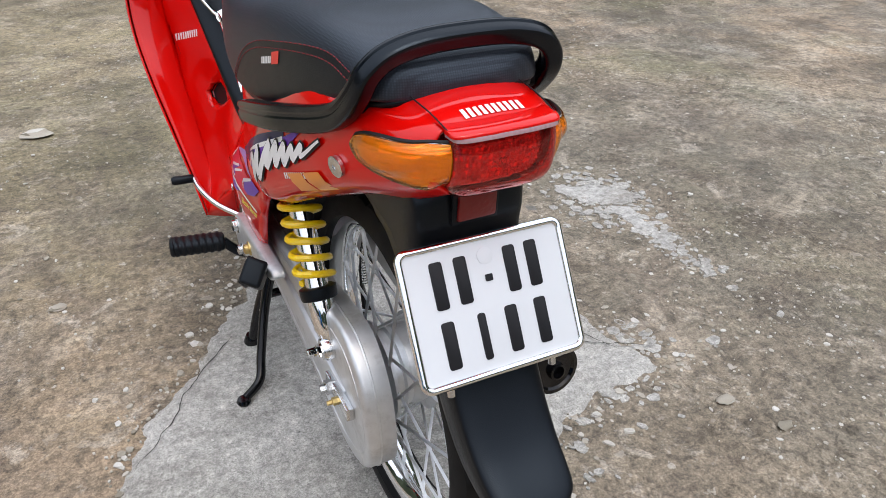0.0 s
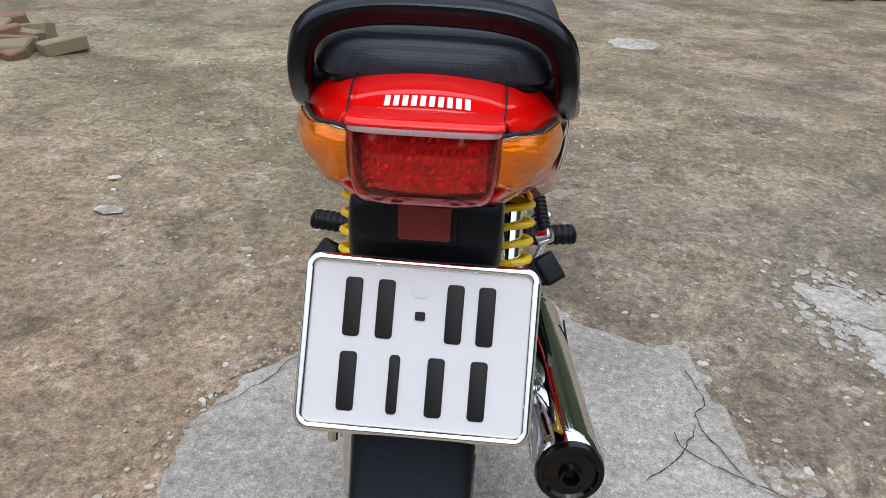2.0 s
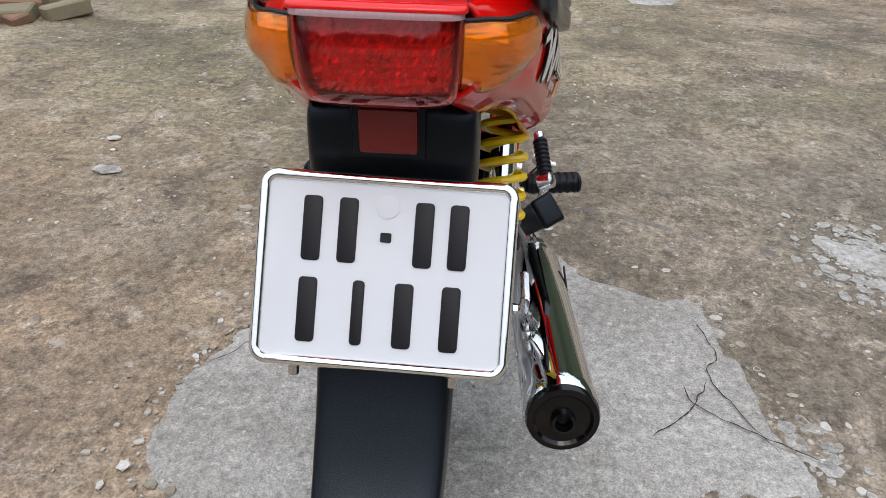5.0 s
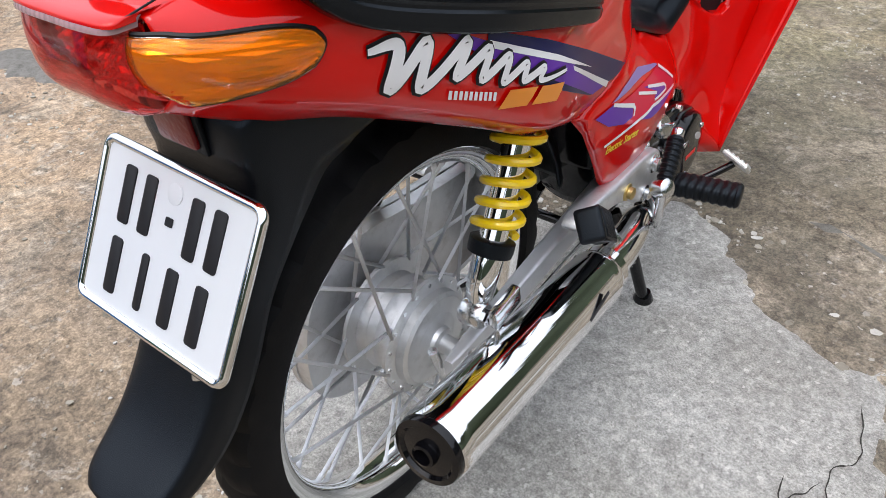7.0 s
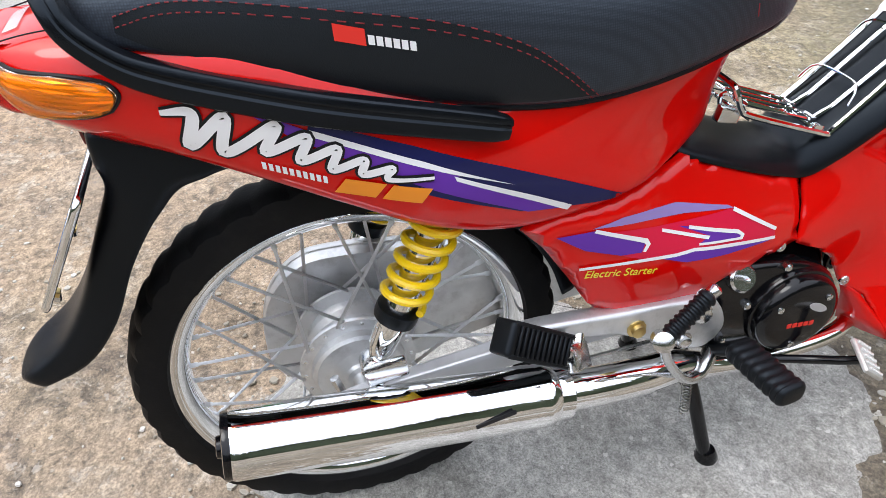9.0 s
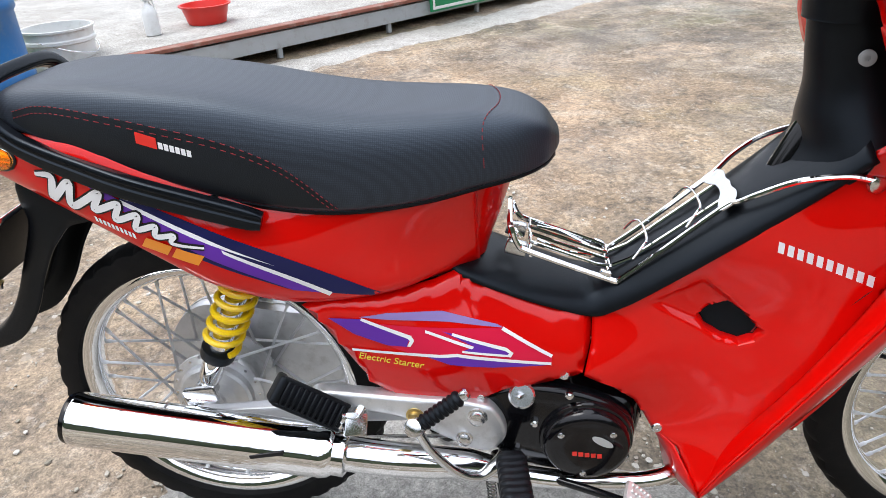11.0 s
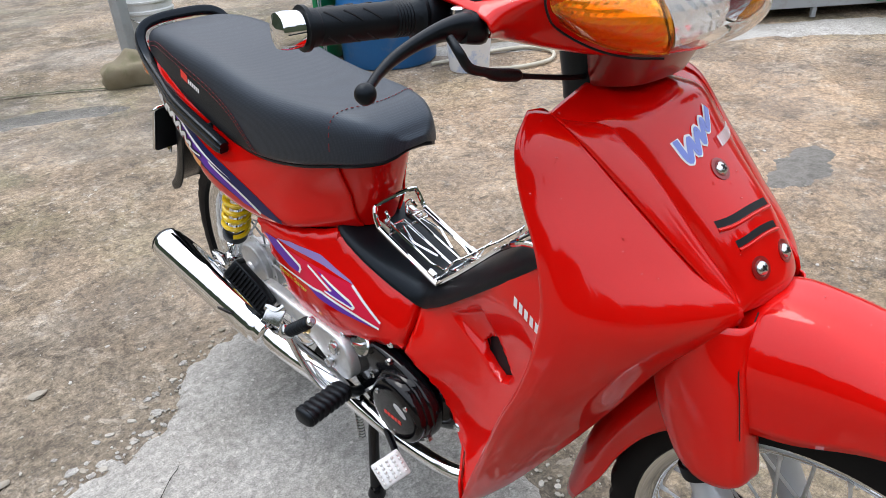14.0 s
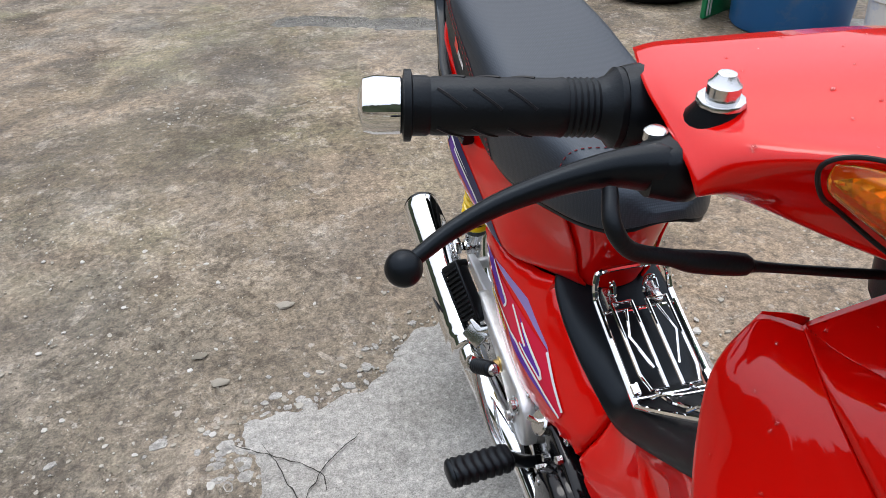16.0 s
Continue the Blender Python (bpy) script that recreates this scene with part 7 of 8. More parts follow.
# beads of water left on the upper faces
def beads(obs, count, seed, low, high):
    """Small domes of water on what faces upwards between two corners of the plan."""
    tree = surface_tree(*obs)
    r = np.random.default_rng(seed)
    verts, faces, made = [], [], 0
    for _ in range(count * 6):
        x, y = r.uniform(low[0], high[0]), r.uniform(low[1], high[1])
        at, nrm, _, _ = tree.ray_cast(Vector((x, y, 2)), Vector((0, 0, -1)))
        if made == count or at is None:
            continue
        nrm = nrm if nrm.z > 0 else -nrm
        made += 1
        a = r.uniform(0.0006, 0.0017)
        way, u, v = axes_along(nrm)
        base = len(verts)
        for ring, lift in ((1.0, 0.0), (0.85, 0.3), (0.5, 0.52)):
            verts += [tuple(at + (u * math.cos(q * 0.7854) + v * math.sin(q * 0.7854)) * a * ring + way * (a * lift + 0.0001)) for q in range(8)]
        verts.append(tuple(at + way * (a * 0.6 + 0.0001)))
        for lv in (0, 8):
            faces += [(base + lv + q, base + lv + (q + 1) % 8, base + lv + 8 + (q + 1) % 8, base + lv + 8 + q) for q in range(8)]
        faces += [(base + 16 + q, base + 16 + (q + 1) % 8, base + 24) for q in range(8)]
    me = bpy.data.meshes.new("water_drops")
    me.from_pydata(verts, [], faces)
    for f in me.polygons:
        f.use_smooth = True
    me.materials.append(WATER)
    ob = tagged(new("water_drops", me), "small beads of water", kind="stuff")
    ob.parent = bike


beads([tail_cowl], 60, 1, (-0.09, -0.25), (0.09, -0.1))
beads([shell_cover], 70, 2, (-0.15, 0.77), (0.18, 0.93))
beads([wings[0], wings[1], front_panel], 60, 3, (-0.15, 0.86), (0.17, 1.06))
beads([fender], 50, 4, (-0.06, 1.09), (0.06, 1.4))


# ---- ground ----
def sheet_ground():
    bm = bmesh.new()
    xs = [-400, -100, -30, -12, -6] + list(np.linspace(-4, 4, 101)) + [6, 12, 30, 100, 400]
    grid = [[bm.verts.new((x, y + 0.4, 0.0 if max(abs(x), abs(y)) > 4 else 0.006 * noise.noise(Vector((x * 0.9, y * 0.9, 3))) + 0.003 * noise.noise(Vector((x * 4, y * 4, 7))) - 0.004)) for y in xs] for x in xs]
    for i in range(len(xs) - 1):
        for j in range(len(xs) - 1):
            bm.faces.new((grid[i][j], grid[i + 1][j], grid[i + 1][j + 1], grid[i][j + 1]))
    return bm


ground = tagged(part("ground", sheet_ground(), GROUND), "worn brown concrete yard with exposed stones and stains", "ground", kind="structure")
EDGE = [(0.05, 0.84), (0.196, 0.748), (0.284, 0.642), (0.406, 0.55), (0.54, 0.52), (0.565, 0.334), (0.58, 0.166), (0.6, 0.03), (0.375, 0.0), (0.29, -0.06), (0.21, -0.17), (0.12, -0.2), (0.0, -0.2), (-0.1, -0.22), (-0.3, -0.12), (-0.41, 0.02), (-0.43, 0.15), (-0.387, 0.314), (-0.29, 0.416), (-0.22, 0.52), (-0.101, 0.692), (-0.06, 0.82)]


def ragged(edge, middle, count, big, small):
    ring = []
    for p in spline(edge, count, True):
        k = big * noise.noise(Vector((p[0] * 14, p[1] * 14, 1))) + small * noise.noise(Vector((p[0] * 50, p[1] * 50, 2)))
        d = np.array(p) - middle
        ring.append(tuple(np.array(p) + d / np.linalg.norm(d) * k))
    return ring


def skim(edge, middle, count, big, small, height, step=0.03):
    """A thin ragged layer on the ground that thins out at its rim."""
    co, tris, rings = cut_sheet(ragged(edge, middle, count, big, small), [], step)
    rim = np.array(rings[0])
    bm = bmesh.new()
    vs = []
    for p in co:
        d = np.sqrt(((rim - np.array(p)) ** 2).sum(1)).min()
        vs.append(bm.verts.new((p[0], p[1], -0.006 + (height + 0.006) * min(1, d / 0.012) ** 0.5 + 0.0015 * noise.noise(Vector((p[0] * 9, p[1] * 9, 5))))))
    for t in tris:
        bm.faces.new([vs[i] for i in t])
    return bm


tagged(part("concrete_patch", skim(EDGE, (0.08, 0.3), 480, 0.026, 0.016, 0.0022, 0.03), PATCH), "lighter grey newer concrete patch under the motorcycle", "concrete patch", kind="structure")
for edge, middle, words in (
    ([(0.86, 0.8), (0.93, 0.8), (1.02, 0.74), (1.08, 0.66), (1.0, 0.64), (0.93, 0.66), (0.89, 0.72)], (0.95, 0.72), "white plaster splash dried on the concrete"),
    ([(0.93, 0.64), (1.0, 0.62), (0.98, 0.5), (0.97, 0.38), (0.93, 0.37), (0.94, 0.5)], (0.955, 0.5), "thin white plaster streak dried on the concrete"),
    ([(0.84, 3.36), (1.0, 3.4), (1.1, 3.28), (1.0, 3.14), (0.86, 3.12), (0.8, 3.25)], (0.95, 3.26), "pale cement stain on the concrete"),
):
    tagged(part("plaster_splash", skim(edge, middle, 90, 0.03, 0.014, 0.001, 0.02), PLASTER), words, "plaster splash")


def crack(pts, width):
    line = spline(pts, 12 * len(pts))
    left, right = [], []
    for i, p in enumerate(line):
        d = line[min(i + 1, len(line) - 1)] - line[max(i - 1, 0)]
        nrm = np.array((-d[1], d[0])) / (np.linalg.norm(d) + 1e-9)
        w = width * (0.4 + 0.6 * abs(noise.noise(Vector((i * 0.4, pts[0][0] * 9, 0)))) * 2) * min(1, i / 5, (len(line) - 1 - i) / 5 + 0.05)
        j = 0.006 * noise.noise(Vector((p[0] * 40, p[1] * 40, 4)))
        c = p + nrm * j
        left.append((*(c + nrm * w), 0.0062))
        right.append((*(c - nrm * w), 0.0062))
    return skin([left, right])


for pts, w in (([(0.56, 0.1), (0.49, 0.27), (0.52, 0.34), (0.5, 0.44)], 0.0016), ([(0.49, 0.27), (0.43, 0.18), (0.36, 0.12)], 0.0014), ([(0.63, 0.09), (0.54, 0.14), (0.457, 0.196), (0.44, 0.25)], 0.0016), ([(-0.4, 0.22), (-0.33, 0.3), (-0.27, 0.4), (-0.16, 0.52)], 0.0014)):
    tagged(part("crack", crack(pts, w), CRACK), "thin dark crack in the concrete", "crack", kind="structure")

tagged(part("joint", crack([(0.6, -3.8), (0.35, -3.5), (0.0, -3.2), (-0.35, -3.0), (-0.7, -2.72), (-1.2, -2.4)], 0.012), MOSS_JOINT), "mossy open joint between the concrete slabs", "joint", kind="structure")
for edge, middle in (([(0.45, -2.95), (0.19, -2.86), (-0.1, -2.74), (-0.35, -2.64), (-0.62, -2.4), (-0.5, -2.3), (-0.25, -2.42), (0.0, -2.52), (0.28, -2.66), (0.5, -2.76)], (0.0, -2.64)), ([(1.2, -5.4), (0.6, -4.9), (0.0, -4.6), (-0.5, -4.6), (-0.7, -5.2), (-0.3, -6.0), (0.6, -6.4), (1.2, -6.0)], (0.2, -5.4))):
    tagged(part("wet_patch", skim(edge, middle, 160, 0.07, 0.03, 0.0004, 0.05), WET), "shallow wet patch reflecting the sky on concrete", "wet patch", kind="structure")
for edge, middle in (([(-1.65, 0.42), (-1.72, 0.52), (-1.9, 0.56), (-2.1, 0.5), (-2.12, 0.4), (-1.9, 0.36)], (-1.88, 0.46)), ([(0.3, 0.93), (0.5, 0.86), (0.78, 0.72), (0.76, 0.69), (0.5, 0.8), (0.28, 0.88)], (0.55, 0.8))):
    tagged(part("oil_stain", skim(edge, middle, 120, 0.05, 0.03, 0.0004, 0.03), OIL), "dark grey oily stain on the concrete", "stain", kind="structure")

# stones showing in the worn surface


def stones(count, area, sizes, sunk, seed, keep):
    r = np.random.default_rng(seed)
    verts, faces = [], []
    made = 0
    while made < count:
        x, y = r.uniform(area[0], area[1]), r.uniform(area[2], area[3])
        if not keep(x, y, r.random()):
            continue
        made += 1
        a = sizes[0] + (sizes[1] - sizes[0]) * r.random() ** 3
        b, turn = a * r.uniform(0.5, 1.0), r.uniform(0, 6.28)
        base = len(verts)
        lift = -0.002 + a * sunk * r.uniform(0.4, 1.0)
        for level, k in ((-0.004, 1.0), (lift * 0.7, 0.92), (lift, 0.55)):
            for q in range(7):
                t = 2 * math.pi * q / 7 + 0.2 * r.standard_normal()
                w = r.uniform(0.75, 1.1) * k
                u, v = a * w * math.cos(t), b * w * math.sin(t)
                verts.append((x + u * math.cos(turn) - v * math.sin(turn), y + u * math.sin(turn) + v * math.cos(turn), level))
        for lv in (0, 1):
            for q in range(7):
                faces.append((base + lv * 7 + q, base + lv * 7 + (q + 1) % 7, base + lv * 7 + 7 + (q + 1) % 7, base + lv * 7 + 7 + q))
        faces.append(tuple(base + 14 + q for q in range(7)))
    return verts, faces


def scatter(name, data, mat, label, category):
    me = bpy.data.meshes.new(name)
    me.from_pydata(data[0], [], data[1])
    me.update()
    me.materials.append(mat)
    return tagged(new(name, me), label, category, kind="stuff")


def worn(x, y, chance):
    if inside((x, y), EDGE):
        return chance < 0.03
    k = noise.noise(Vector((x * 1.6, y * 1.6, 9))) + 0.6 * noise.noise(Vector((x * 5, y * 5, 2)))
    near = 1.0 if x > 0.3 and y < 1.0 else 0.55
    return chance < near * max(0.02, 0.22 + 0.8 * k)


scatter("exposed_stones", stones(3200, (-2.0, 2.2, -1.8, 3.2), (0.002, 0.0095), 0.08, 3, worn), STONES, "small pale stones showing in the worn concrete", "exposed stones")
scatter("loose_grit", stones(5000, (-2.4, 2.6, -3.4, 4.6), (0.0014, 0.0045), 0.3, 4, worn), STONES, "loose pale grit lying on the concrete", "grit")
for x, y, a, mat in ((-0.926, 0.964, 0.036, PLASTER), (-0.53, 1.93, 0.05, STONES), (-1.0, 1.17, 0.02, STONES), (-0.5, 0.8, 0.02, STONES), (0.5, -0.34, 0.022, STONES), (0.7, -0.2, 0.018, STONES), (0.65, -0.1, 0.02, STONES)):
    r = np.random.default_rng(int(1000 * abs(x)))
    bm = bmesh.new()
    bmesh.ops.create_icosphere(bm, subdivisions=2, radius=1)
    for v in bm.verts:
        k = 1 + 0.55 * noise.noise(v.co * 1.9 + Vector((x * 9, y * 9, 0))) + 0.2 * noise.noise(v.co * 5 + Vector((y * 9, x * 9, 0)))
        v.co = Vector((x + v.co.x * a * k, y + v.co.y * a * 0.6 * k, 0.001 + max(v.co.z, -0.3) * a * 0.3 * k))
    tagged(part("stone", bm, mat), "pale flat stone chip lying on the concrete", "stone", group="stones on the yard")
crumb_ring = [np.array(p) for p in ragged(EDGE, (0.08, 0.3), 240, 0.026, 0.016)]


def by_patch(x, y, chance):
    d = min(math.hypot(x - p[0], y - p[1]) for p in crumb_ring)
    out = not inside((x, y), EDGE)
    return chance < (0.9 if out else 0.25) * math.exp(-d / 0.03)


def flaked(x, y, chance):
    """Flakes of cement round the patch and round the splashes."""
    d = min(math.hypot(x - p[0], y - p[1]) for p in crumb_ring)
    splash = max(math.exp(-((x - 0.97) ** 2 / 0.01 + (y - 0.7) ** 2 / 0.012)), math.exp(-((x - 0.96) ** 2 / 0.0012 + (y - 0.47) ** 2 / 0.03)))
    return chance < max(0.55 * math.exp(-d / 0.035) * (0.4 + noise.noise(Vector((x * 7, y * 7, 3))) * 1.6), 0.9 * splash) and x > 0.2


scatter("cement_flakes", stones(900, (-0.7, 1.3, -0.45, 1.1), (0.004, 0.022), 0.012, 12, flaked), PATCH, "thin pale flakes of cement round the patch and the splashes", "cement flakes")
scatter("patch_crumbs", stones(520, (-0.6, 0.8, -0.4, 1.0), (0.003, 0.013), 0.2, 8, by_patch), STONES, "pale cement crumbs along the ragged edge of the patch", "cement crumbs")


# ---- things round the yard ----
def drum(x, y, r, h, mat, name, label, category, ribs=(0.33, 0.66), rim=0.02):
    prof = [(r * 0.93, 0.0), (r * 0.97, 0.015)]
    for k in ribs:
        prof += [(r, h * k - 0.03), (r + 0.012, h * k - 0.015), (r + 0.012, h * k + 0.015), (r, h * k + 0.03)]
    prof += [(r, h - 0.05), (r * 0.97, h - 0.02), (r * 0.9, h), (r * 0.86, h - 0.012), (0.0, h - 0.012)]
    d = tagged(new(name), label, category)
    part("body", lathe(prof, (x, y, 0.0), (0, 0, 1), 40), mat, d)
    part("bung", lathe([(0.04, 0), (0.04, 0.018), (0.03, 0.02), (0, 0.02)], (x + r * 0.5, y, h - 0.012), (0, 0, 1), 16), mat, d)
    return d


def pail(x, y, r, h, mat, name, label, z=0.0, bands=True, handle=True):
    b = tagged(new(name), label, "bucket")
    part("body", lathe([(r * 0.8, 0.002), (r * 0.82, 0.0), (r * 0.84, 0.01), (r * 0.97, h * 0.78), (r * 1.03, h * 0.8), (r * 1.03, h * 0.84), (r * 0.99, h * 0.86), (r, h * 0.96), (r * 1.05, h * 0.97), (r * 1.05, h), (r * 0.98, h), (r * 0.96, h * 0.8), (r * 0.8, 0.02), (0, 0.018)], (x, y, z), (0, 0, 1), 36), mat, b)
    if handle:
        part("bail", tube([(x - r * 1.04, y, z + h * 0.86), (x - r * 0.7, y + r * 0.75, z + h * 0.7), (x, y + r * 1.08, z + h * 0.62), (x + r * 0.7, y + r * 0.75, z + h * 0.7), (x + r * 1.04, y, z + h * 0.86)], 0.003, 6), STEEL, b)
    return b


def rock(x, y, a, b, h, label, seed):
    bm = bmesh.new()
    bmesh.ops.create_icosphere(bm, subdivisions=4, radius=1)
    for v in bm.verts:
        k = 1 + 0.25 * noise.noise(v.co * 1.3 + Vector((seed, 0, 0))) + 0.08 * noise.noise(v.co * 4 + Vector((0, seed, 0)))
        v.co = Vector((x + v.co.x * a * k, y + v.co.y * b * k, -0.01 + max(v.co.z + 0.35, 0) * h * k))
    return tagged(part("rock", bm, ROCK, angle=180), label, "rock")


drum(-1.98, -1.95, 0.28, 0.9, BLUE_PLASTIC, "water_drum", "large blue plastic drum standing in the yard", "drum")
drum(-2.35, -2.55, 0.27, 0.85, GREEN_PLASTIC, "water_drum", "large green plastic drum standing behind the blue one", "drum")
pail(-2.1, -1.42, 0.13, 0.3, BLUE_LABEL, "paint_bucket", "white paint bucket with a blue label")
pail(-1.12, -3.2, 0.16, 0.36, WHITE_PLASTIC, "bucket", "white plastic bucket beside a post")
pail(-2.85, -2.02, 0.18, 0.36, WHITE_PLASTIC, "bucket", "white plastic bucket in front of the raised floor")
board = tagged(new("striped_board"), "green board with white border stripes leaning behind the drum", "board")
bp = pose(-1.78, -2.22, 0.5, 0, 0, 28)
part("panel", block((0.34, 0.025, 1.0), bp, 0.004), GREEN_PAINT, board)
for x in (-0.15, -0.125, 0.125, 0.15):
    part("stripe", block((0.012, 0.004, 0.98), bp @ pose(x, 0.0135, 0), 0.001), WHITE_PLASTIC, board)
    part("stripe", block((0.012, 0.004, 0.98), bp @ pose(x, -0.0135, 0), 0.001), WHITE_PLASTIC, board)
iron = tagged(new("corrugated_sheet"), "white corrugated sheet standing beside the board", "metal sheet")
rows = [[(-2.72 + 0.42 * k / 60, -2.62 - 0.16 * k / 60 + 0.012 * math.sin(k * 1.3), z) for k in range(61)] for z in (0.0, 0.5, 1.0)]
thick(part("sheet", skin(rows), WHITE_PLASTIC, iron), 0.002, 0)
post = tagged(new("post"), "grey painted square steel post", "post")
part("shaft", block((0.07, 0.07, 2.4), pose(-0.92, -3.08, 1.2, 0, 0, 20), 0.006), GREY_PAINT, post)
part("base_plate", block((0.13, 0.13, 0.012), pose(-0.92, -3.08, 0.006, 0, 0, 20), 0.003), GREY_PAINT, post)
post = tagged(new("post"), "grey painted square steel post", "post")
part("shaft", block((0.06, 0.06, 2.4), pose(0.8, -3.98, 1.2, 0, 0, 10), 0.006), GREY_PAINT, post)
part("base_plate", block((0.12, 0.12, 0.012), pose(0.8, -3.98, 0.006, 0, 0, 10), 0.003), GREY_PAINT, post)
rock(-0.8, -2.78, 0.17, 0.13, 0.13, "rounded mossy rock at the foot of a post", 1.0)
rock(-1.95, -3.0, 0.15, 0.12, 0.12, "rounded mossy rock beside the old tyre", 4.0)
old = tagged(new("old_tyre"), "old black tyre lying flat on the ground", "tyre")
part("carcass", lathe([(0.165, 0.02), (0.175, 0.0), (0.22, -0.008), (0.262, 0.01), (0.275, 0.035), (0.275, 0.065), (0.262, 0.09), (0.22, 0.108), (0.175, 0.1), (0.165, 0.08), (0.178, 0.075), (0.215, 0.085), (0.245, 0.05), (0.215, 0.015), (0.178, 0.025)], (-1.62, -2.66, 0.01), (0, 0, 1), 48, full=True), TYRE, old)
pot = tagged(new("potted_plant"), "small green plant in a terracotta pot", "potted plant")
PX, PY = -1.2, -2.98
part("pot", lathe([(0.06, 0.0), (0.065, 0.004), (0.085, 0.12), (0.092, 0.122), (0.093, 0.145), (0.084, 0.146), (0.08, 0.125), (0.0, 0.12)], (PX, PY, 0.0), (0, 0, 1), 28), TERRACOTTA, pot, "terracotta pot")
r = np.random.default_rng(8)
verts, faces = [], []
for k in range(220):
    a, t, l = r.uniform(0, 6.28), r.uniform(0.2, 1.3), r.uniform(0.04, 0.12)
    c = Vector((PX + 0.05 * math.cos(a) * r.random(), PY + 0.05 * math.sin(a) * r.random(), 0.125))
    d = Vector((math.cos(a) * math.sin(t), math.sin(a) * math.sin(t), math.cos(t)))
    side = d.cross(Vector((0, 0, 1))).normalized() * 0.009
    tip = c + d * l
    b0 = len(verts)
    verts += [tuple(c), tuple(c + d * l * 0.55 + side), tuple(tip), tuple(c + d * l * 0.55 - side)]
    faces.append((b0, b0 + 1, b0 + 2, b0 + 3))
me = bpy.data.meshes.new("leaves")
me.from_pydata(verts, [], faces)
me.materials.append(LEAF)
leaves = new("leaves", me)
leaves.parent = pot
part("hose", tube([(-2.1, -1.3, 0.012), (-2.25, -1.18, 0.012), (-2.45, -1.14, 0.012), (-2.6, -1.25, 0.012), (-2.58, -1.42, 0.012), (-2.4, -1.52, 0.012), (-2.2, -1.55, 0.012), (-2.0, -1.62, 0.012)], 0.011, 10), HOSE)
tagged(bpy.data.objects["hose"], "pale garden hose lying in a loop on the ground", "hose")

# raised floor with a rusty steel edge, and what stands on it
A, B = Vector((-2.66, -1.78, 0)), Vector((-6.45, 1.52, 0))
run = (B - A).normalized()
back = Vector((-run.y, run.x, 0)) * -1
turn = math.degrees(math.atan2(run.y, run.x))
mid = (A + B) / 2


if (A + back).x > A.x:
    back = -back
floor_slab = block(((B - A).length, 3.0, 0.1), Matrix.Translation(mid + back * 1.56 + Vector((0, 0, 0.15))) @ pose(0, 0, 0, 0, 0, turn), 0.006)
tagged(part("raised_floor", floor_slab, PATCH), "raised grey concrete porch floor", "porch floor", kind="structure")
beam = tagged(new("steel_edge_beam"), "rusty red-brown steel channel along the raised floor", "beam")
for dz, w, mat in ((0.19, 0.09, RUST), (0.115, 0.05, GREY_PAINT)):
    part("flange", block(((B - A).length, w, 0.022 if mat is RUST else 0.1), Matrix.Translation(mid + Vector((0, 0, dz))) @ pose(0, 0, 0, 0, 0, turn), 0.004), mat, beam)
for k in range(7):
    leg = A + run * (0.25 + 0.9 * k)
    part("leg", block((0.03, 0.03, 0.085), Matrix.Translation(leg + Vector((0, 0, 0.0425))) @ pose(0, 0, 0, 0, 0, turn), 0.003), GREY_PAINT, beam)
strip = [A + run * -0.2 - back * 0.1, A + run * 5 - back * 0.1, A + run * 5 - back * 0.6, A + run * -0.2 - back * 0.35]
tagged(part("cement_strip", skim([(p.x, p.y) for p in strip for _ in (0,)], (mid.x, mid.y), 60, 0.04, 0.03, 0.001, 0.12), PATCH), "pale cement strip in front of the raised floor", "cement strip", kind="structure")


sign_at = Matrix.Translation(A + run * 2.75 - back * 0.07 + Vector((0, 0, 0.34))) @ pose(0, 0, 0, 0, 0, turn)
sign = tagged(new("sign_board"), "green sign board with a white border against the raised floor", "sign board")
part("panel", block((0.7, 0.02, 0.5), sign_at, 0.004), GREEN_PAINT, sign)
for dx, dz, w, h in ((0, 0.225, 0.66, 0.02), (0, -0.225, 0.66, 0.02), (0.325, 0, 0.02, 0.47), (-0.325, 0, 0.02, 0.47)):
    for face in (1, -1):
        part("border", block((w, 0.004, h), sign_at @ pose(dx, 0.011 * face, dz), 0.001), WHITE_PLASTIC, sign)
for dz, w in ((0.1, 0.4), (-0.02, 0.5), (-0.12, 0.3)):
    for face in (1, -1):
        part("text_bar", block((w, 0.004, 0.05), sign_at @ pose(0, 0.011 * face, dz), 0.001), WHITE_PLASTIC, sign)


def at_floor(along, behind):
    p = A + run * along + back * behind
    return p.x, p.y


x, y = at_floor(0.95, 0.5)
basin = tagged(new("basin"), "red plastic basin standing on the raised floor", "basin")
part("bowl", lathe([(0.11, 0.0), (0.12, 0.004), (0.15, 0.11), (0.165, 0.112), (0.166, 0.12), (0.15, 0.12), (0.115, 0.012), (0, 0.01)], (x, y, 0.2), (0, 0, 1), 36), RED_PLASTIC, basin)
x, y = at_floor(0.55, 0.42)
spray = tagged(new("spray_bottle"), "white plastic spray bottle standing on the raised floor", "spray bottle")
part("bottle", lathe([(0.04, 0), (0.046, 0.006), (0.046, 0.13), (0.036, 0.16), (0.018, 0.18), (0.016, 0.2), (0, 0.2)], (x, y, 0.2), (0, 0, 1), 24), WHITE_PLASTIC, spray)
part("trigger_head", block((0.026, 0.075, 0.035), pose(x, y + 0.012, 0.42, 0, 0, 30), 0.006), WHITE_PLASTIC, spray)
part("trigger", block((0.012, 0.008, 0.05), pose(x - 0.012, y + 0.03, 0.385, 20, 0, 30), 0.003), WHITE_PLASTIC, spray)
x, y = at_floor(2.9, 0.9)
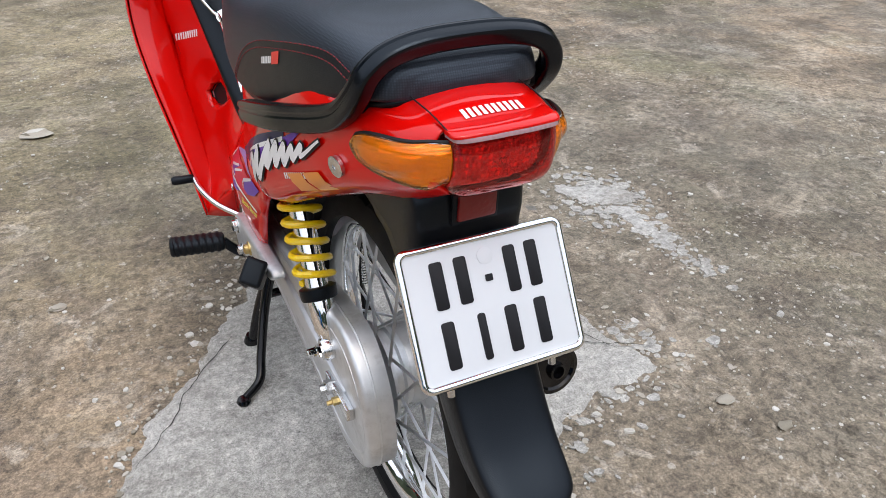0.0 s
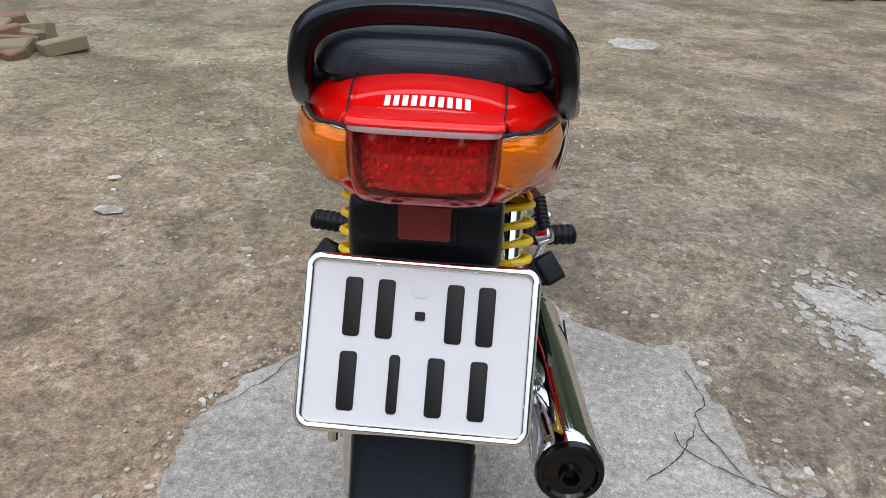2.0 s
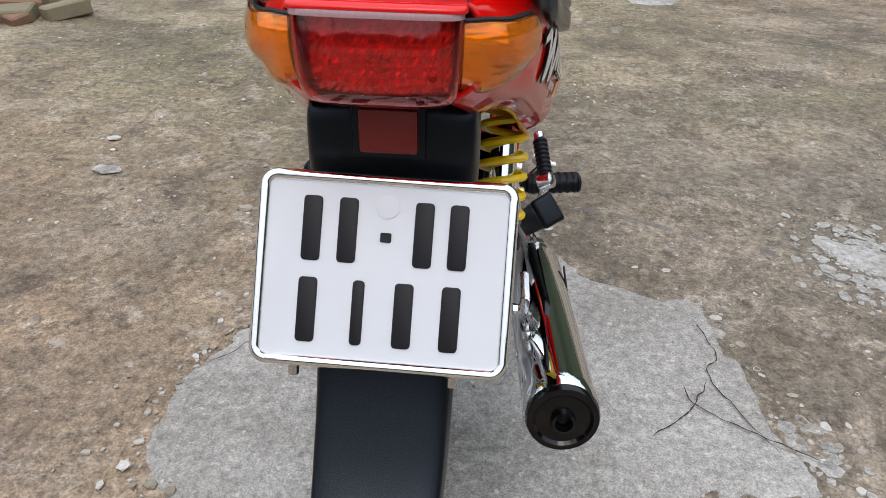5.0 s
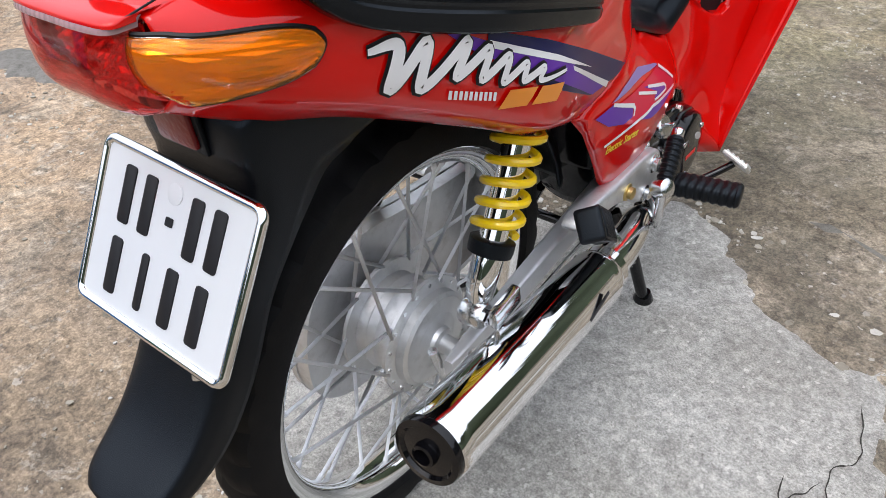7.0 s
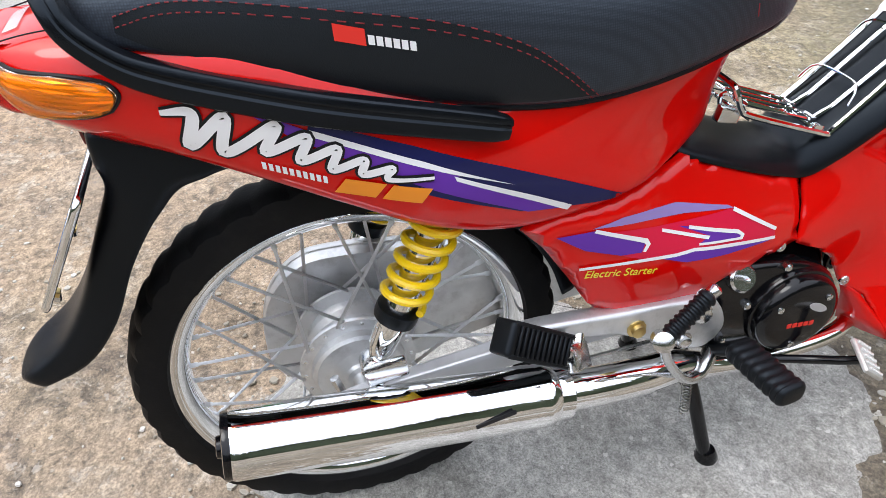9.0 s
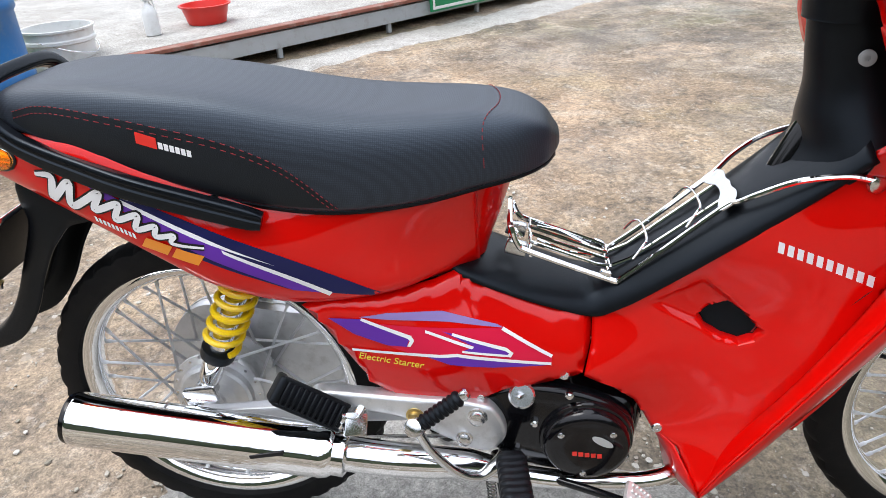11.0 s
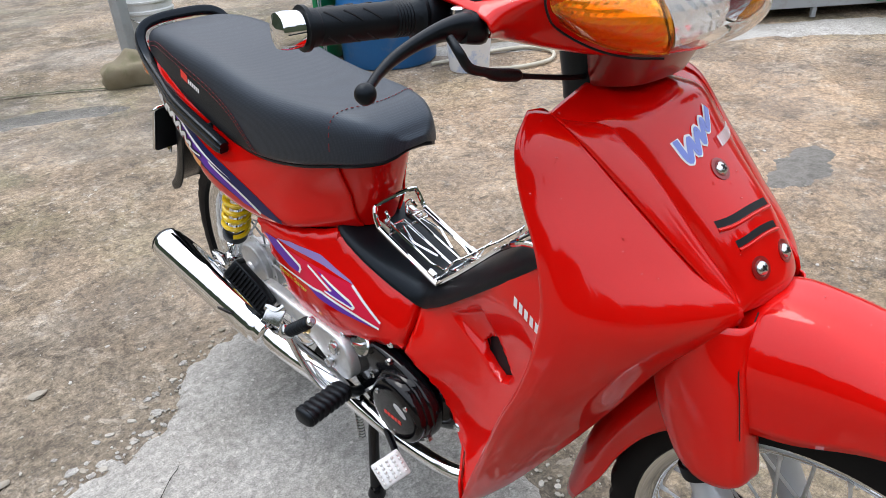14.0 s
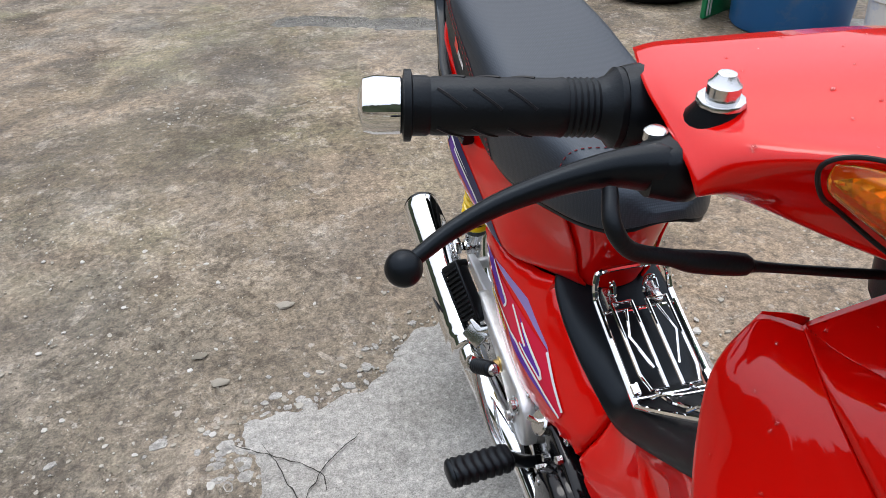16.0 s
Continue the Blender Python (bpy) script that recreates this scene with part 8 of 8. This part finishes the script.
spare = tagged(new("parked_motorcycle"), "spoked wheel and stand of another motorcycle on the raised floor", "motorcycle")
WC = Vector((x, y, 0.48))
wd = Vector((run.y, -run.x, 0))
part("tyre", lathe([(0.232, -0.02), (0.25, -0.03), (0.272, -0.02), (0.28, 0), (0.272, 0.02), (0.25, 0.03), (0.232, 0.02)], WC, wd, 48, full=True), TYRE, spare)
part("rim", lathe([(0.234, -0.02), (0.216, -0.014), (0.212, 0), (0.216, 0.014), (0.234, 0.02)], WC, wd, 48, full=True), CHROME, spare)
part("hub", lathe([(0.012, -0.06), (0.055, -0.04), (0.055, 0.04), (0.012, 0.06)], WC, wd, 24), CAST, spare)
side_w = wd.cross(Vector((0, 0, 1)))
for k in range(18):
    a = 2 * math.pi * k / 18
    q = side_w * math.cos(a) + Vector((0, 0, math.sin(a)))
    part("spoke", tube([WC + q * 0.05, WC + q * 0.215], 0.0018, 5, smooth=False), SPOKE_ZINC, spare)
x, y = at_floor(2.35, 0.8)
for k in (0, 1):
    part("stand_leg", tube([(x + 0.14 * k, y + 0.04 * k, 0.2), (x + 0.02 + 0.1 * k, y + 0.03 * k, 0.35), (x + 0.06, y + 0.02, 0.6)], 0.012, 8), GLOSS_BLACK, spare)

# leaf litter, rubble and the bank at the far edge
r = np.random.default_rng(11)
verts, faces = [], []
for k in range(2600):
    u = r.random()
    x = 0.5 + 3.6 * u + 0.2 * r.standard_normal()
    y = 5.15 + 0.45 * math.sin(x * 2) * 0.3 + abs(r.standard_normal()) * 0.75
    z = 0.01 + 0.09 * max(0, 1 - abs(y - 5.8) / 1.0) * r.random()
    l, w, a, t = r.uniform(0.03, 0.14), r.uniform(0.006, 0.03), r.uniform(0, 6.28), r.uniform(-0.35, 0.5)
    d = Vector((math.cos(a), math.sin(a), t)).normalized()
    s = Vector((-math.sin(a), math.cos(a), 0.3 * r.standard_normal())).normalized() * w
    c = Vector((x, y, z))
    b0 = len(verts)
    verts += [tuple(c - d * l), tuple(c + s), tuple(c + d * l + Vector((0, 0, 0.02 * r.random()))), tuple(c - s + Vector((0, 0, 0.008)))]
    faces += [(b0, b0 + 1, b0 + 2), (b0, b0 + 2, b0 + 3)]
scatter("leaf_litter", (verts, faces), LITTER, "heap of dry brown leaves, bark and chips", "leaf litter")
for a, b, words in (((0.75, 5.05, 0.05), (1.1, 5.2, 0.05), "yellow-green cut banana stalk"), ((0.95, 5.0, 0.03), (1.35, 5.12, 0.06), "pale cut plant stalk")):
    s = tagged(part("plant_stalk", tube([a, ((a[0] + b[0]) / 2, (a[1] + b[1]) / 2 + 0.03, a[2] + 0.02), b], [0.03, 0.035, 0.015], 10), STALK), words + " on the leaf litter", "plant stalk")


def bank():
    bm = bmesh.new()
    grid = []
    for i in range(40):
        row = []
        for j in range(24):
            x, y = 2.6 + 4.5 * i / 39, 5.35 + 3.2 * j / 23
            k = min(1, i / 6, (39 - i) / 6) * min(1, j / 5)
            row.append(bm.verts.new((x, y - 0.25 * (x - 3.4) * 0.4, -0.02 + k * (0.32 + 0.18 * noise.noise(Vector((x * 1.7, y * 1.7, 0))) + 0.07 * noise.noise(Vector((x * 7, y * 7, 0)))))))
        grid.append(row)
    for i in range(39):
        for j in range(23):
            bm.faces.new((grid[i][j], grid[i + 1][j], grid[i + 1][j + 1], grid[i][j + 1]))
    return bm


tagged(part("earth_bank", bank(), SOIL), "dark earth bank with roots and rubble", "earth bank", kind="structure")
verts, faces = [], []
for k in range(1500):
    x, y = r.uniform(2.9, 5.2), r.uniform(5.3, 6.6)
    a, t, l = r.uniform(0, 6.28), r.uniform(0.3, 1.5), r.uniform(0.08, 0.3)
    c = Vector((x, y - 0.1 * (x - 3.4), 0.22 + 0.1 * r.random()))
    d = Vector((math.cos(a) * math.sin(t), math.sin(a) * math.sin(t), math.cos(t) - 0.5))
    s = d.cross(Vector((0, 0, 1))).normalized() * 0.004
    b0 = len(verts)
    verts += [tuple(c - s), tuple(c + s), tuple(c + d * l)]
    faces.append((b0, b0 + 1, b0 + 2))
scatter("dry_grass", (verts, faces), DRY_GRASS, "tufts of dry yellowish grass hanging over the bank", "dry grass")
tagged(part("concrete_block", block((0.5, 0.3, 0.28), pose(2.95, 6.3, 0.14, 0, 0, 12), 0.02, 3), PATCH), "weathered pale concrete block at the yard's edge", "concrete block")
for k in range(14):
    x, y = -2.05 + 0.22 * r.standard_normal(), 2.5 + 0.2 * r.standard_normal()
    a, b, c = r.uniform(0.03, 0.1), r.uniform(0.03, 0.07), r.uniform(0.02, 0.05)
    bm = block((a * 2, b * 2, c * 2), pose(x, y, c * 0.8, r.uniform(-12, 12), r.uniform(-12, 12), r.uniform(0, 360)), 0.008, 1)
    for v in bm.verts:
        v.co += Vector((noise.noise(v.co * 14), noise.noise(v.co * 14 + Vector((3, 0, 0))), 0)) * 0.015
    tagged(part("rubble", bm, BRICK if k % 3 == 0 else ROCK, angle=30), "broken piece of " + ("red brick" if k % 3 == 0 else "grey stone") + " in a small rubble heap", "rubble", group="rubble heap")


# trees that close the yard round about
def tree_wall():
    rows = []
    for h in (0.0, 0.35, 0.7, 0.88, 1.0):
        row = []
        for k in range(900):
            a = 2 * math.pi * k / 900
            c, s = math.cos(a), math.sin(a)
            rad = 24 - 5 * s + 2.0 * noise.noise(Vector((c * 4, s * 4, h * 2)))
            front = max(0.0, math.cos(a - radians(105))) ** 3
            high = 6.3 - 1.2 * s + 2.6 * c + 7.0 * front
            top = high + 2.4 * noise.noise(Vector((c * 3, s * 3, 8))) + 1.6 * noise.noise(Vector((c * 13, s * 13, 3)))
            if h == 1.0:
                top += 1.1 * noise.noise(Vector((c * 60, s * 60, 5))) + 0.8 * noise.noise(Vector((c * 190, s * 190, 6)))
            row.append((rad * c, rad * s + 0.5, top * h - 0.05))
        rows.append(row)
    return skin(rows, closed_v=True)


tagged(part("backdrop", tree_wall(), FOLIAGE, angle=180), "dark green belt of trees round the yard", "trees", kind="structure")
